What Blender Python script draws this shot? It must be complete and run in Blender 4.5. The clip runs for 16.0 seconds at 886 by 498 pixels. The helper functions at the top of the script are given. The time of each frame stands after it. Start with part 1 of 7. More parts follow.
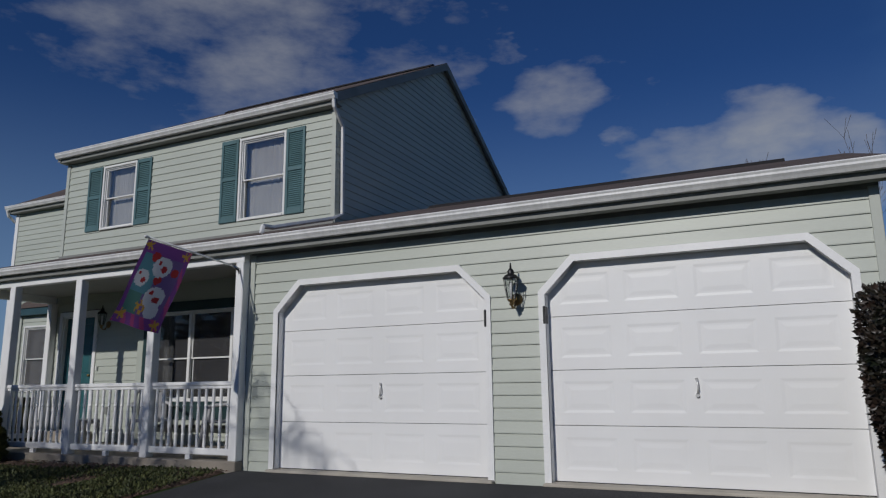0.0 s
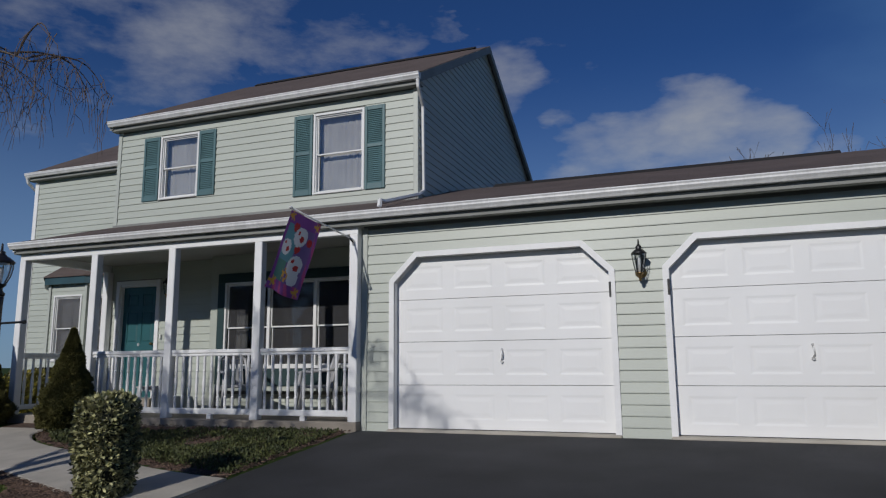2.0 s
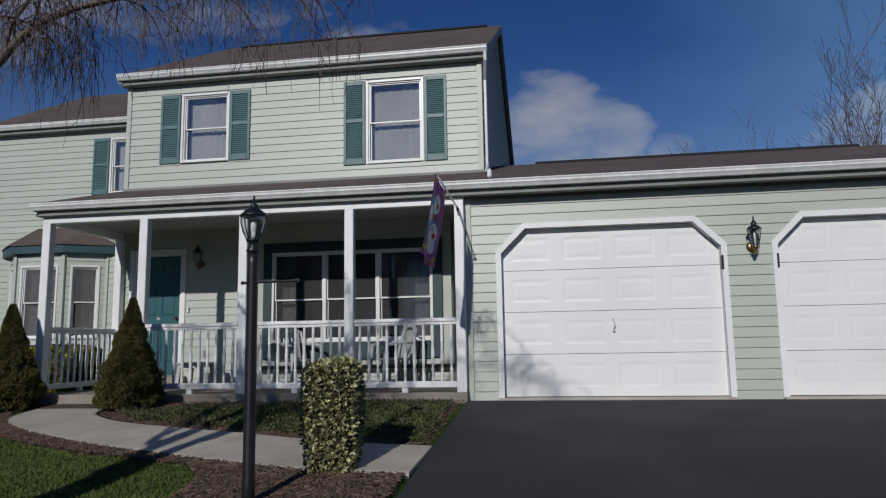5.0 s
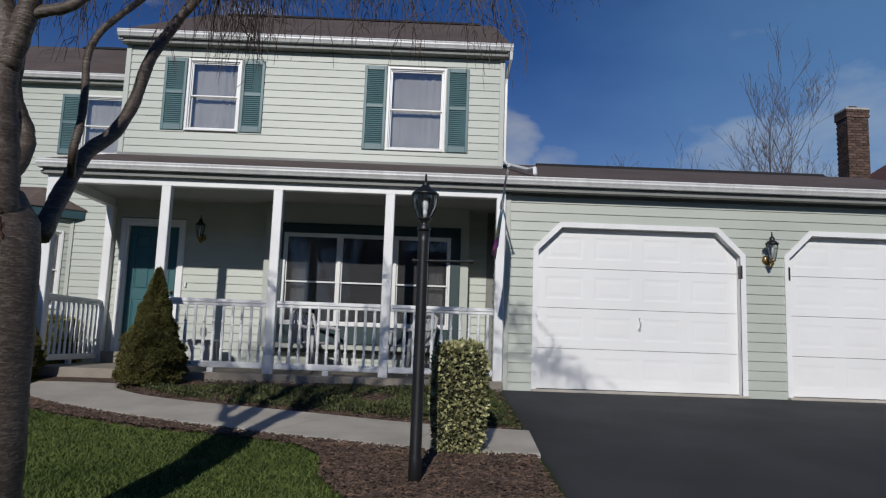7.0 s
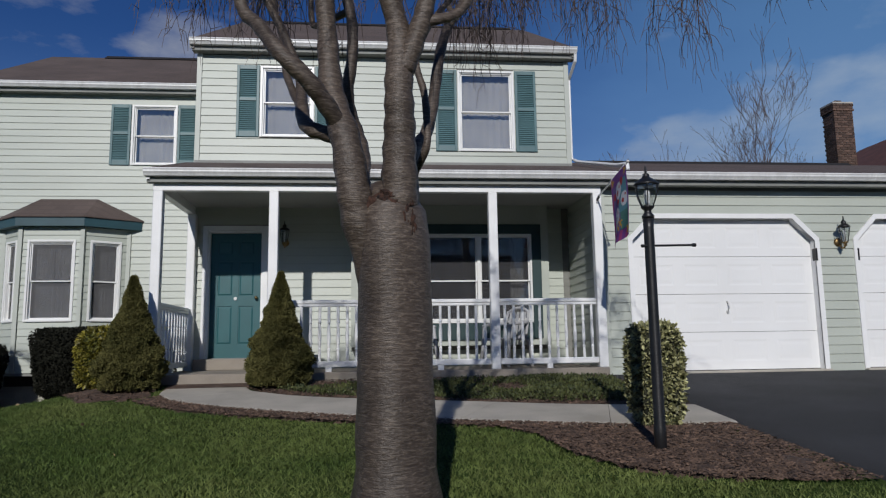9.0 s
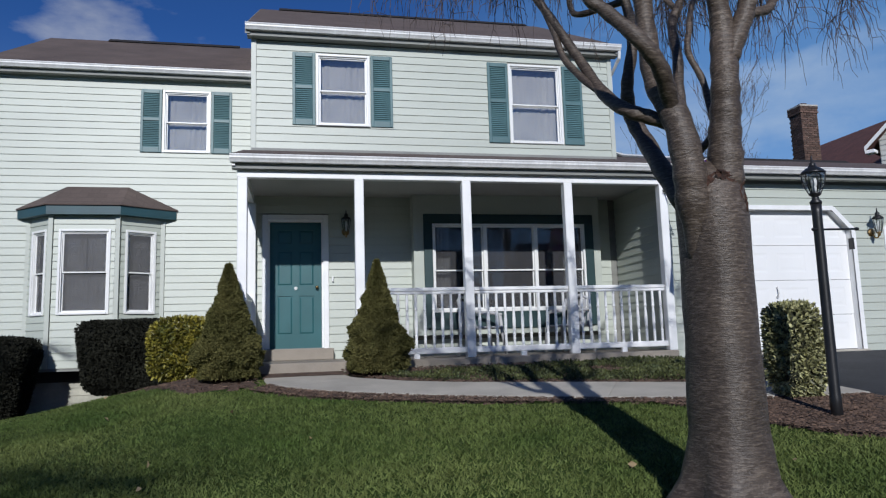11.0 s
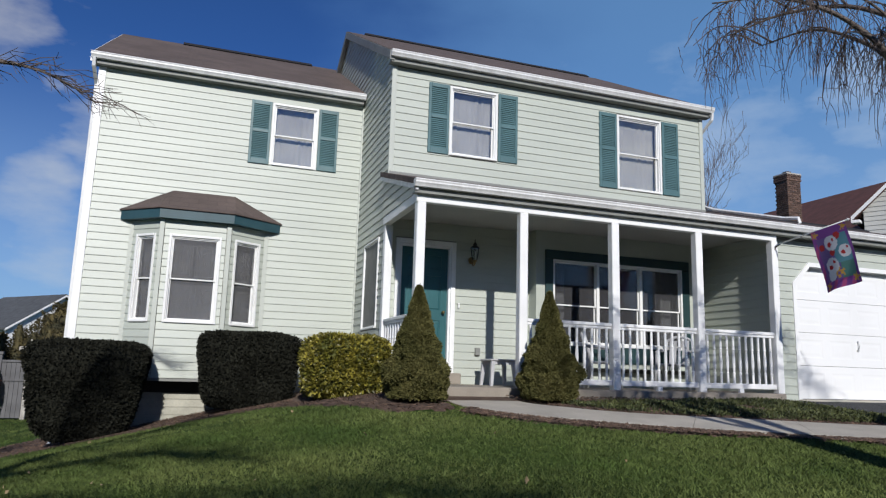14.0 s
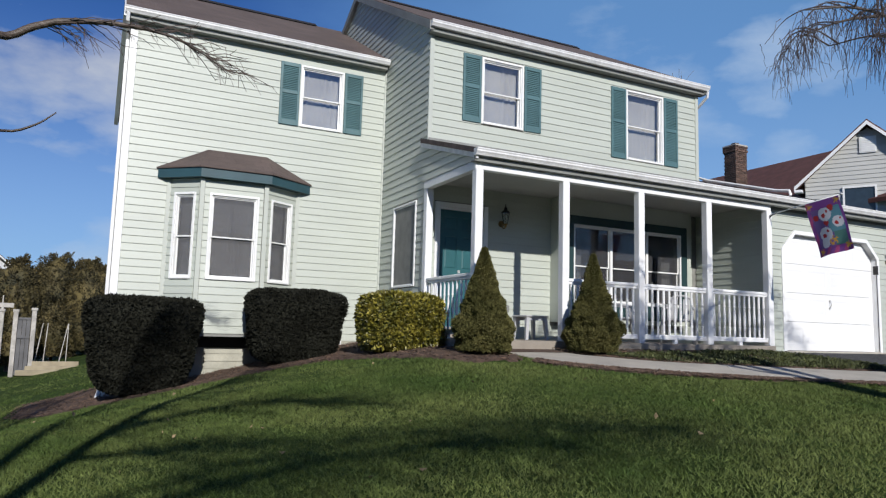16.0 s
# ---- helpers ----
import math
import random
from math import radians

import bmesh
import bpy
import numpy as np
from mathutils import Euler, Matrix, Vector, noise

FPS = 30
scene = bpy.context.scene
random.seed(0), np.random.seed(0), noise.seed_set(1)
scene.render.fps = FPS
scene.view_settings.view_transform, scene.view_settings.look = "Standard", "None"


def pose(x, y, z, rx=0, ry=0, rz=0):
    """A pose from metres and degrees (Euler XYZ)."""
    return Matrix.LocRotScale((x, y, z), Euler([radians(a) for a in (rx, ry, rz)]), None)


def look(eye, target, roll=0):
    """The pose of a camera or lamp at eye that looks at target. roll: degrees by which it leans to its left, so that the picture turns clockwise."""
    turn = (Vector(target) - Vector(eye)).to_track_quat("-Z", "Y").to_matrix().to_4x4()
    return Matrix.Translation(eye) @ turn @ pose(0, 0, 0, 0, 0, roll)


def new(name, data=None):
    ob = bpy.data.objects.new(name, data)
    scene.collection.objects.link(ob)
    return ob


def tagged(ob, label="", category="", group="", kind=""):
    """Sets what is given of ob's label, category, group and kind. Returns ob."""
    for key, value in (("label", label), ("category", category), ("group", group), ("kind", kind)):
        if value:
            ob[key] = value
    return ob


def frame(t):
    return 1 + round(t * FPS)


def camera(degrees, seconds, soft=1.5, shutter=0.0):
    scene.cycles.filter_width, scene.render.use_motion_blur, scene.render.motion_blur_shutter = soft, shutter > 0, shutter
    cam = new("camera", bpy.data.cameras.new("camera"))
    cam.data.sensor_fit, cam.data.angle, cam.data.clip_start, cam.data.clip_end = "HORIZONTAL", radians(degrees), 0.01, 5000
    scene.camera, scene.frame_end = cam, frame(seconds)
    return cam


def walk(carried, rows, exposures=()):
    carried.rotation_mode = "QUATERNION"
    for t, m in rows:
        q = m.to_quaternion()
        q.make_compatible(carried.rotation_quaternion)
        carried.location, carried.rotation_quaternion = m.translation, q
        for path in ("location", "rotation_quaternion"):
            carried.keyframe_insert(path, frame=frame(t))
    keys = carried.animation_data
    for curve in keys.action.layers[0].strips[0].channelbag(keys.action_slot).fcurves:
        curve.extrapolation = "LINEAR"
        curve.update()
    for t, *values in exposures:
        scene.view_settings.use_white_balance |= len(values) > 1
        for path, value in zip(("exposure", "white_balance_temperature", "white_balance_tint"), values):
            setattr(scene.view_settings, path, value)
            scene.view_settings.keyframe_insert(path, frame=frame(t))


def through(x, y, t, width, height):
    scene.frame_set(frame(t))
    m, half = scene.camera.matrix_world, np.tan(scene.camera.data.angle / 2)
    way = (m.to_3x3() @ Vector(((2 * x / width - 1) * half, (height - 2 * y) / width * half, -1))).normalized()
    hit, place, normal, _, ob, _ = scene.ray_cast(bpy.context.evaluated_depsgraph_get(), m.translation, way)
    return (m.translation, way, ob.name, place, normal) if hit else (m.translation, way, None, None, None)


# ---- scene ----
cam = camera(64.7, 16.0, 1.25)
PATH = [
    (0, (0.222, 0.289, 0.957), (-0.624, 2.06, 1.342), -0.7),
    (0.5, (-0.142, -0.101, 0.973), (-0.896, 1.716, 1.335), 1.2),
    (1, (-0.662, -0.501, 0.881), (-1.447, 1.307, 1.217), 1.4),
    (1.5, (-1.117, -0.9, 0.784), (-1.792, 0.945, 1.162), 1.8),
    (2, (-1.579, -1.087, 0.828), (-2.266, 0.764, 1.151), -0.5),
    (2.5, (-2.009, -1.218, 0.81), (-2.637, 0.652, 1.14), 1.0),
    (3, (-2.621, -1.511, 0.81), (-3.194, 0.382, 1.106), 3.4),
    (3.5, (-3.174, -1.674, 0.727), (-3.746, 0.224, 0.989), 2.0),
    (6, (-5.668, -2.031, 0.696), (-5.789, -0.056, 0.983), 0.2),
    (6.5, (-6.181, -2.111, 0.686), (-6.26, -0.136, 0.993), 2.4),
    (7, (-6.743, -2.164, 0.594), (-6.717, -0.182, 0.856), 2.0),
    (7.5, (-7.324, -2.261, 0.574), (-7.293, -0.281, 0.857), 2.5),
    (8, (-7.835, -2.29, 0.464), (-7.666, -0.321, 0.773), 2.2),
    (8.5, (-8.384, -2.386, 0.42), (-8.227, -0.413, 0.707), -0.1),
    (11, (-11.13, -2.231, 0.325), (-10.728, -0.289, 0.586), -1.7),
    (11.5, (-11.695, -2.101, 0.279), (-11.264, -0.166, 0.543), 0.9),
    (12, (-12.304, -2.06, 0.331), (-11.812, -0.134, 0.545), 0.9),
    (12.5, (-12.85, -1.913, 0.373), (-12.356, 0.002, 0.668), 1.3),
    (13, (-13.457, -1.859, 0.258), (-12.894, 0.043, 0.516), 2.1),
    (13.5, (-14.076, -1.775, 0.236), (-13.53, 0.126, 0.53), -0.8),
    (14, (-14.601, -1.665, 0.295), (-13.949, 0.194, 0.639), 1.7),
    (14.5, (-15.246, -1.618, 0.275), (-14.57, 0.248, 0.522), 3.0),
    (15, (-15.845, -1.478, 0.262), (-15.162, 0.385, 0.512), 2.6),
    (15.5, (-16.256, -1.53, 0.073), (-15.463, 0.296, 0.264), 2.6),
    (16, (-16.65, -1.574, 0.209), (-15.775, 0.21, 0.441), 1.6),
]
EXPOSURES = [(0.0, -1.22, 6400, 10), (1.5, -1.07, 6400, 10), (3.5, -1.0, 6450, 10), (6.0, -0.94, 6400, 10), (7.0, -0.8, 6450, 10), (8.7, -0.82, 6400, 10), (11.0, -0.5, 6050, 10),
             (11.5, -0.35, 6250, 10), (12.0, -0.28, 6450, 10), (12.5, -0.2, 6400, 10), (13.0, -0.32, 6400, 10), (14.5, -0.32, 6400, 10), (16.0, -0.18, 6450, 10)]
walk(cam, [(t, look(eye, target, roll)) for t, eye, target, roll in PATH], EXPOSURES)

# ---- light ----
SUN_WAY = Vector((0.16, 1.0, -0.51)).normalized()
world = bpy.data.worlds.new("sky")
scene.world = world
world.use_nodes = True
wn, wl = world.node_tree.nodes, world.node_tree.links
wn.clear()
w_out = wn.new("ShaderNodeOutputWorld")
w_bg = wn.new("ShaderNodeBackground")
w_sky = wn.new("ShaderNodeTexSky")
w_sky.sky_type = "NISHITA"
w_sky.sun_disc = False
w_sky.sun_elevation = math.asin(-SUN_WAY.z)
w_sky.sun_rotation = math.atan2(-SUN_WAY.x, -SUN_WAY.y)
w_sky.air_density, w_sky.dust_density, w_sky.ozone_density = 1.0, 0.0, 6.0
w_co = wn.new("ShaderNodeTexCoord")
w_no = wn.new("ShaderNodeTexNoise")
w_no.inputs["Scale"].default_value, w_no.inputs["Detail"].default_value, w_no.inputs["Roughness"].default_value = 5.0, 10, 0.58
w_flat = wn.new("ShaderNodeMapping")
w_flat.inputs["Scale"].default_value = (1.0, 1.0, 2.4)
w_flat.inputs["Location"].default_value = (0.3, 0.1, 0.4)
wl.new(w_co.outputs["Generated"], w_flat.inputs[0])
wl.new(w_flat.outputs[0], w_no.inputs["Vector"])
# banks of cumulus over the roofs and a broad veil above the porch end; fair-weather puffs all round
CLOUDS = [(-0.70, 0.58, 0.40, 7, 0.55), (-0.64, 0.63, 0.45, 6, 0.6), (-0.52, 0.71, 0.47, 5, 0.6), (-0.45, 0.76, 0.47, 4.5, 0.55), (-0.40, 0.78, 0.48, 2.4, 0.65), (-0.35, 0.80, 0.48, 1.8, 0.55), (-0.27, 0.87, 0.41, 1.6, 0.4),
          (-0.26, 0.91, 0.31, 2.5, 0.4), (-0.19, 0.93, 0.31, 3.2, 0.85), (-0.13, 0.94, 0.32, 3.4, 1.0), (-0.05, 0.94, 0.32, 3.4, 1.0), (0.02, 0.95, 0.30, 3.0, 0.9), (0.12, 0.95, 0.27, 2.6, 0.85),
          (0.32, 0.91, 0.26, 3, 0.85), (0.38, 0.88, 0.28, 3.5, 1.0), (0.45, 0.84, 0.31, 4, 1.0), (0.52, 0.80, 0.30, 3.5, 0.9), (0.58, 0.76, 0.30, 3, 0.8), (0.64, 0.70, 0.33, 4, 0.7),
          (-0.31, 0.87, 0.40, 3.5, 0.5), (-0.24, 0.95, 0.20, 3.5, 0.8), (-0.06, 0.95, 0.29, 3, 0.8), (-0.03, 0.99, 0.09, 3.5, 0.8), (0.71, 0.59, 0.38, 3, 0.8), (0.75, 0.55, 0.39, 3, 0.8), (0.75, 0.62, 0.24, 3, 0.7),
          (0.5, -0.8, 0.4, 4, 0.7), (-0.5, -0.75, 0.45, 4, 0.7), (-0.9, -0.2, 0.4, 6, 0.7), (0.92, -0.1, 0.4, 6, 0.7)]
# a warped sky direction gives the clouds torn edges
w_wn = wn.new("ShaderNodeTexNoise"); w_wn.inputs["Scale"].default_value, w_wn.inputs["Detail"].default_value = 7.0, 6
wl.new(w_flat.outputs[0], w_wn.inputs["Vector"])
w_ws = wn.new("ShaderNodeVectorMath"); w_ws.operation = "MULTIPLY_ADD"
w_ws.inputs[1].default_value = (0.2, 0.2, 0.15)
wl.new(w_wn.outputs["Color"], w_ws.inputs[0])
w_of = wn.new("ShaderNodeVectorMath"); w_of.operation = "SUBTRACT"; w_of.inputs[1].default_value = (0.15, 0.1, 0.05)
wl.new(w_co.outputs["Generated"], w_of.inputs[0])
wl.new(w_of.outputs[0], w_ws.inputs[2])
w_bent = wn.new("ShaderNodeVectorMath"); w_bent.operation = "NORMALIZE"
wl.new(w_ws.outputs[0], w_bent.inputs[0])
w_mass = None
for cx, cy, cz, deg, body in CLOUDS:
    dt = wn.new("ShaderNodeVectorMath"); dt.operation = "DOT_PRODUCT"
    dt.inputs[1].default_value = Vector((cx, cy, cz)).normalized()
    wl.new(w_bent.outputs[0], dt.inputs[0])
    mr = wn.new("ShaderNodeMapRange"); mr.interpolation_type = "SMOOTHSTEP"
    mr.inputs["From Min"].default_value, mr.inputs["From Max"].default_value = math.cos(radians(deg * 1.5)), 1.0
    mr.inputs["To Max"].default_value = body
    wl.new(dt.outputs["Value"], mr.inputs["Value"])
    if w_mass is None:
        w_mass = mr.outputs[0]
    else:
        mxm = wn.new("ShaderNodeMath"); mxm.operation = "MAXIMUM"
        wl.new(w_mass, mxm.inputs[0]); wl.new(mr.outputs[0], mxm.inputs[1])
        w_mass = mxm.outputs[0]
w_sum = wn.new("ShaderNodeMath"); w_sum.operation = "MULTIPLY_ADD"; w_sum.inputs[1].default_value = 0.36
wl.new(w_mass, w_sum.inputs[0]); wl.new(w_no.outputs["Fac"], w_sum.inputs[2])
w_ramp = wn.new("ShaderNodeValToRGB")
w_ramp.color_ramp.elements[0].position, w_ramp.color_ramp.elements[1].position = 0.62, 1.02
w_ramp.color_ramp.elements[1].color = (0.8, 0.8, 0.8, 1)
wl.new(w_sum.outputs[0], w_ramp.inputs[0])
w_mix = wn.new("ShaderNodeMixRGB")
w_mix.inputs[2].default_value = (11.5, 11.7, 12.2, 1)
w_tint = wn.new("ShaderNodeMixRGB"); w_tint.blend_type = "MULTIPLY"
w_tint.inputs[0].default_value, w_tint.inputs[2].default_value = 1.0, (0.62, 0.97, 1.5, 1)
wl.new(w_sky.outputs[0], w_tint.inputs[1])
wl.new(w_ramp.outputs[0], w_mix.inputs[0]); wl.new(w_tint.outputs[0], w_mix.inputs[1])
# thin high haze towards the open side of the street
w_hd = wn.new("ShaderNodeVectorMath"); w_hd.operation = "DOT_PRODUCT"
w_hd.inputs[1].default_value = Vector((0.66, 0.62, 0.42)).normalized()
wl.new(w_bent.outputs[0], w_hd.inputs[0])
w_hr = wn.new("ShaderNodeMapRange"); w_hr.interpolation_type = "SMOOTHSTEP"
w_hr.inputs["From Min"].default_value, w_hr.inputs["From Max"].default_value, w_hr.inputs["To Max"].default_value = math.cos(radians(40)), 1.0, 0.42
wl.new(w_hd.outputs["Value"], w_hr.inputs["Value"])
w_hz = wn.new("ShaderNodeMixRGB"); w_hz.inputs[2].default_value = (4.6, 9.6, 16.5, 1)
wl.new(w_hr.outputs[0], w_hz.inputs[0]); wl.new(w_mix.outputs[0], w_hz.inputs[1])
w_xyz = wn.new("ShaderNodeSeparateXYZ")
wl.new(w_co.outputs["Generated"], w_xyz.inputs[0])
w_lr = wn.new("ShaderNodeMapRange"); w_lr.interpolation_type = "SMOOTHSTEP"
w_lr.inputs["From Min"].default_value, w_lr.inputs["From Max"].default_value = 0.42, 0.0
w_lr.inputs["To Min"].default_value, w_lr.inputs["To Max"].default_value = 0.0, 0.58
wl.new(w_xyz.outputs["Z"], w_lr.inputs["Value"])
w_low = wn.new("ShaderNodeMixRGB"); w_low.inputs[2].default_value = (7.0, 10.5, 15.0, 1)
wl.new(w_lr.outputs[0], w_low.inputs[0]); wl.new(w_hz.outputs[0], w_low.inputs[1])
wl.new(w_low.outputs[0], w_bg.inputs[0])
w_bg.inputs[1].default_value = 0.06
wl.new(w_bg.outputs[0], w_out.inputs[0])

sun = new("sun", bpy.data.lights.new("sun", "SUN"))
sun.data.energy, sun.data.angle, sun.data.color = 5.0, radians(0.8), (1.0, 0.965, 0.92)
sun.matrix_world = look((0, 0, 20), Vector((0, 0, 20)) + SUN_WAY)


# ---- materials ----
def surface(name, col, rough=0.6, scale=6.0, var=0.12, fine=80.0, fvar=0.08, bump=0.15, metal=0.0, island=0.0, rand=0.0, stretch=(1, 1, 1), spec=0.5, other=None):
    """A painted, mineral or plant surface with broad and fine variation."""
    m = bpy.data.materials.new(name)
    m.use_nodes = True
    n, l = m.node_tree.nodes, m.node_tree.links
    b = n["Principled BSDF"]
    b.inputs["Roughness"].default_value, b.inputs["Metallic"].default_value = rough, metal
    b.inputs["Specular IOR Level"].default_value = spec
    co = n.new("ShaderNodeTexCoord")
    mp = n.new("ShaderNodeMapping"); mp.inputs["Scale"].default_value = stretch
    l.new(co.outputs["Object"], mp.inputs[0])
    big = n.new("ShaderNodeTexNoise"); big.inputs["Scale"].default_value = scale; big.inputs["Detail"].default_value = 5
    small = n.new("ShaderNodeTexNoise"); small.inputs["Scale"].default_value = fine; small.inputs["Detail"].default_value = 3
    l.new(mp.outputs[0], big.inputs["Vector"]); l.new(mp.outputs[0], small.inputs["Vector"])
    lo = tuple(c * (1 - var) for c in col)
    hi = other if other else tuple(min(1, c * (1 + var)) for c in col)
    ramp = n.new("ShaderNodeValToRGB")
    ramp.color_ramp.elements[0].position, ramp.color_ramp.elements[1].position = 0.32, 0.68
    ramp.color_ramp.elements[0].color, ramp.color_ramp.elements[1].color = (*lo, 1), (*hi, 1)
    l.new(big.outputs["Fac"], ramp.inputs[0])
    last = ramp.outputs[0]

    def shade(src, amount):
        nonlocal last
        mr = n.new("ShaderNodeMapRange")
        mr.inputs["To Min"].default_value, mr.inputs["To Max"].default_value = 1 - amount, 1 + amount
        l.new(src, mr.inputs["Value"])
        vm = n.new("ShaderNodeVectorMath"); vm.operation = "SCALE"
        l.new(last, vm.inputs[0]); l.new(mr.outputs[0], vm.inputs["Scale"])
        last = vm.outputs[0]

    if fvar:
        shade(small.outputs["Fac"], fvar * 2)
    if island:
        shade(n.new("ShaderNodeNewGeometry").outputs["Random Per Island"], island)
    if rand:
        shade(n.new("ShaderNodeObjectInfo").outputs["Random"], rand)
    l.new(last, b.inputs["Base Color"])
    if bump:
        bp = n.new("ShaderNodeBump"); bp.inputs["Strength"].default_value = bump; bp.inputs["Distance"].default_value = 0.01
        l.new(small.outputs["Fac"], bp.inputs["Height"]); l.new(bp.outputs[0], b.inputs["Normal"])
    return m


def glass(name, tint=(0.75, 0.8, 0.8)):
    """A window pane: clear, with a gloss that grows at a slant."""
    m = bpy.data.materials.new(name)
    m.use_nodes = True
    n, l = m.node_tree.nodes, m.node_tree.links
    n.clear()
    out = n.new("ShaderNodeOutputMaterial")
    tr = n.new("ShaderNodeBsdfTransparent"); tr.inputs[0].default_value = (*tint, 1)
    gl = n.new("ShaderNodeBsdfGlossy"); gl.inputs["Roughness"].default_value = 0.015
    lw = n.new("ShaderNodeLayerWeight"); lw.inputs[0].default_value = 0.5
    pw = n.new("ShaderNodeMath"); pw.operation = "POWER"; pw.inputs[1].default_value = 4.0
    fr = n.new("ShaderNodeMath"); fr.operation = "MULTIPLY_ADD"; fr.inputs[1].default_value, fr.inputs[2].default_value = 0.8, 0.17
    l.new(lw.outputs["Facing"], pw.inputs[0]); l.new(pw.outputs[0], fr.inputs[0])
    mx = n.new("ShaderNodeMixShader")
    wv = n.new("ShaderNodeTexNoise"); wv.inputs["Scale"].default_value = 1.6
    bp = n.new("ShaderNodeBump"); bp.inputs["Strength"].default_value = 0.02
    l.new(wv.outputs["Fac"], bp.inputs["Height"]); l.new(bp.outputs[0], gl.inputs["Normal"])
    l.new(fr.outputs[0], mx.inputs[0]); l.new(tr.outputs[0], mx.inputs[1]); l.new(gl.outputs[0], mx.inputs[2])
    l.new(mx.outputs[0], out.inputs[0])
    return m


def cloth(name, col, through=0.4):
    m = surface(name, col, 0.9, 3, 0.1, 200, 0.05, 0.1)
    n, l = m.node_tree.nodes, m.node_tree.links
    tl = n.new("ShaderNodeBsdfTranslucent"); tl.inputs[0].default_value = (*col, 1)
    mx = n.new("ShaderNodeMixShader"); mx.inputs[0].default_value = through
    l.new(n["Principled BSDF"].outputs[0], mx.inputs[1]); l.new(tl.outputs[0], mx.inputs[2])
    l.new(mx.outputs[0], n["Material Output"].inputs[0])
    return m


SIDING = surface("pale_green_vinyl", (0.462, 0.492, 0.432), 0.45, 1.3, 0.05, 40, 0.03, 0.06, rand=0.025, stretch=(0.5, 0.5, 2))
CORNER = surface("pale_green_corner", (0.475, 0.5, 0.445), 0.45, 2, 0.04, 40, 0.02, 0.04)
SHEATH = surface("wall_sheathing", (0.22, 0.22, 0.2), 0.9)
WHITE = surface("white_paint", (0.83, 0.83, 0.82), 0.4, 3, 0.05, 60, 0.03, 0.06)
VINYL_WHITE = surface("white_window_vinyl", (0.80, 0.80, 0.78), 0.35, 3, 0.03, 60, 0.02, 0.03)
DOOR_WHITE = surface("white_steel_door", (0.82, 0.82, 0.81), 0.42, 1.2, 0.03, 300, 0.015, 0.05)
GUTTER = surface("white_aluminium", (0.72, 0.72, 0.71), 0.38, 1.6, 0.1, 9, 0.07, 0.03, stretch=(4, 4, 0.8))
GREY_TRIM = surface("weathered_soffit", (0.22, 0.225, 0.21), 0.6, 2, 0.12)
TEAL = surface("teal_paint", (0.078, 0.155, 0.165), 0.45, 3, 0.12, 60, 0.06, 0.08)
TEAL_DOOR = surface("teal_door_paint", (0.026, 0.108, 0.118), 0.4, 2, 0.1, 90, 0.04, 0.05)
BAY_TEAL = surface("blue_teal_fascia", (0.026, 0.072, 0.088), 0.5, 3, 0.15, 60, 0.06, 0.08)
# teal of the window surround, with the porch shade put into its colour
TEAL_SHADED = surface("shade_darkened_teal", (0.014, 0.042, 0.044), 0.5, 3, 0.12)
CONCRETE = surface("porch_concrete", (0.285, 0.25, 0.207), 0.85, 3, 0.12, 120, 0.1, 0.25)
WALK = surface("walk_concrete", (0.43, 0.395, 0.335), 0.9, 2.2, 0.14, 160, 0.1, 0.3, rand=0.06)
ASPHALT = surface("asphalt", (0.04, 0.041, 0.044), 0.85, 1.1, 0.25, 260, 0.3, 0.6, spec=0.3)
GLASS = glass("window_glass", (0.92, 0.93, 0.93))
# low wing boards: the shade of bay and yews is put into the colour
SIDING_SHADED = surface("shade_toned_vinyl", (0.36, 0.35, 0.285), 0.6, 3.5, 0.2, 40, 0.08, 0.06, rand=0.06)


def mesh_screen(name, col, cover):
    """Thin grey veil before a pane: insect mesh, and an added sheet that dims reflections."""
    m = surface(name, col, 0.8, 4, 0.1, 300, 0.05, 0)
    n, l = m.node_tree.nodes, m.node_tree.links
    tr = n.new("ShaderNodeBsdfTransparent")
    mx = n.new("ShaderNodeMixShader"); mx.inputs[0].default_value = cover
    l.new(tr.outputs[0], mx.inputs[1]); l.new(n["Principled BSDF"].outputs[0], mx.inputs[2])
    l.new(mx.outputs[0], n["Material Output"].inputs[0])
    return m


SCREEN = mesh_screen("grey_insect_screen", (0.10, 0.10, 0.104), 0.5)
CURTAIN = cloth("sheer_curtain", (0.6, 0.585, 0.56), 0.3)
BAY_CURTAIN = cloth("grey_screened_curtain", (0.33, 0.33, 0.35), 0.3)
# near-black used where no light falls: rooms, and the bay's shadow
DARK = surface("unlit_black", (0.03, 0.03, 0.032), 0.9)
BLACK = surface("black_iron", (0.012, 0.012, 0.013), 0.4, 5, 0.3, 90, 0.15, 0.15)
BRASS = surface("aged_brass", (0.30, 0.20, 0.09), 0.4, 20, 0.3, 90, 0.15, 0.1, metal=1.0)
ZINC = surface("bright_zinc", (0.62, 0.62, 0.6), 0.35, 10, 0.1, metal=0.5, bump=0)
CHROME = surface("chrome", (0.6, 0.6, 0.62), 0.22, 10, 0.1, metal=1.0, bump=0)
# white porch plastic, greyed to put the shade into its colour
CHAIR_PLASTIC = surface("shade_greyed_plastic", (0.45, 0.45, 0.46), 0.55, 4, 0.12)
PLASTIC = surface("white_plastic", (0.72, 0.73, 0.74), 0.4, 4, 0.05)


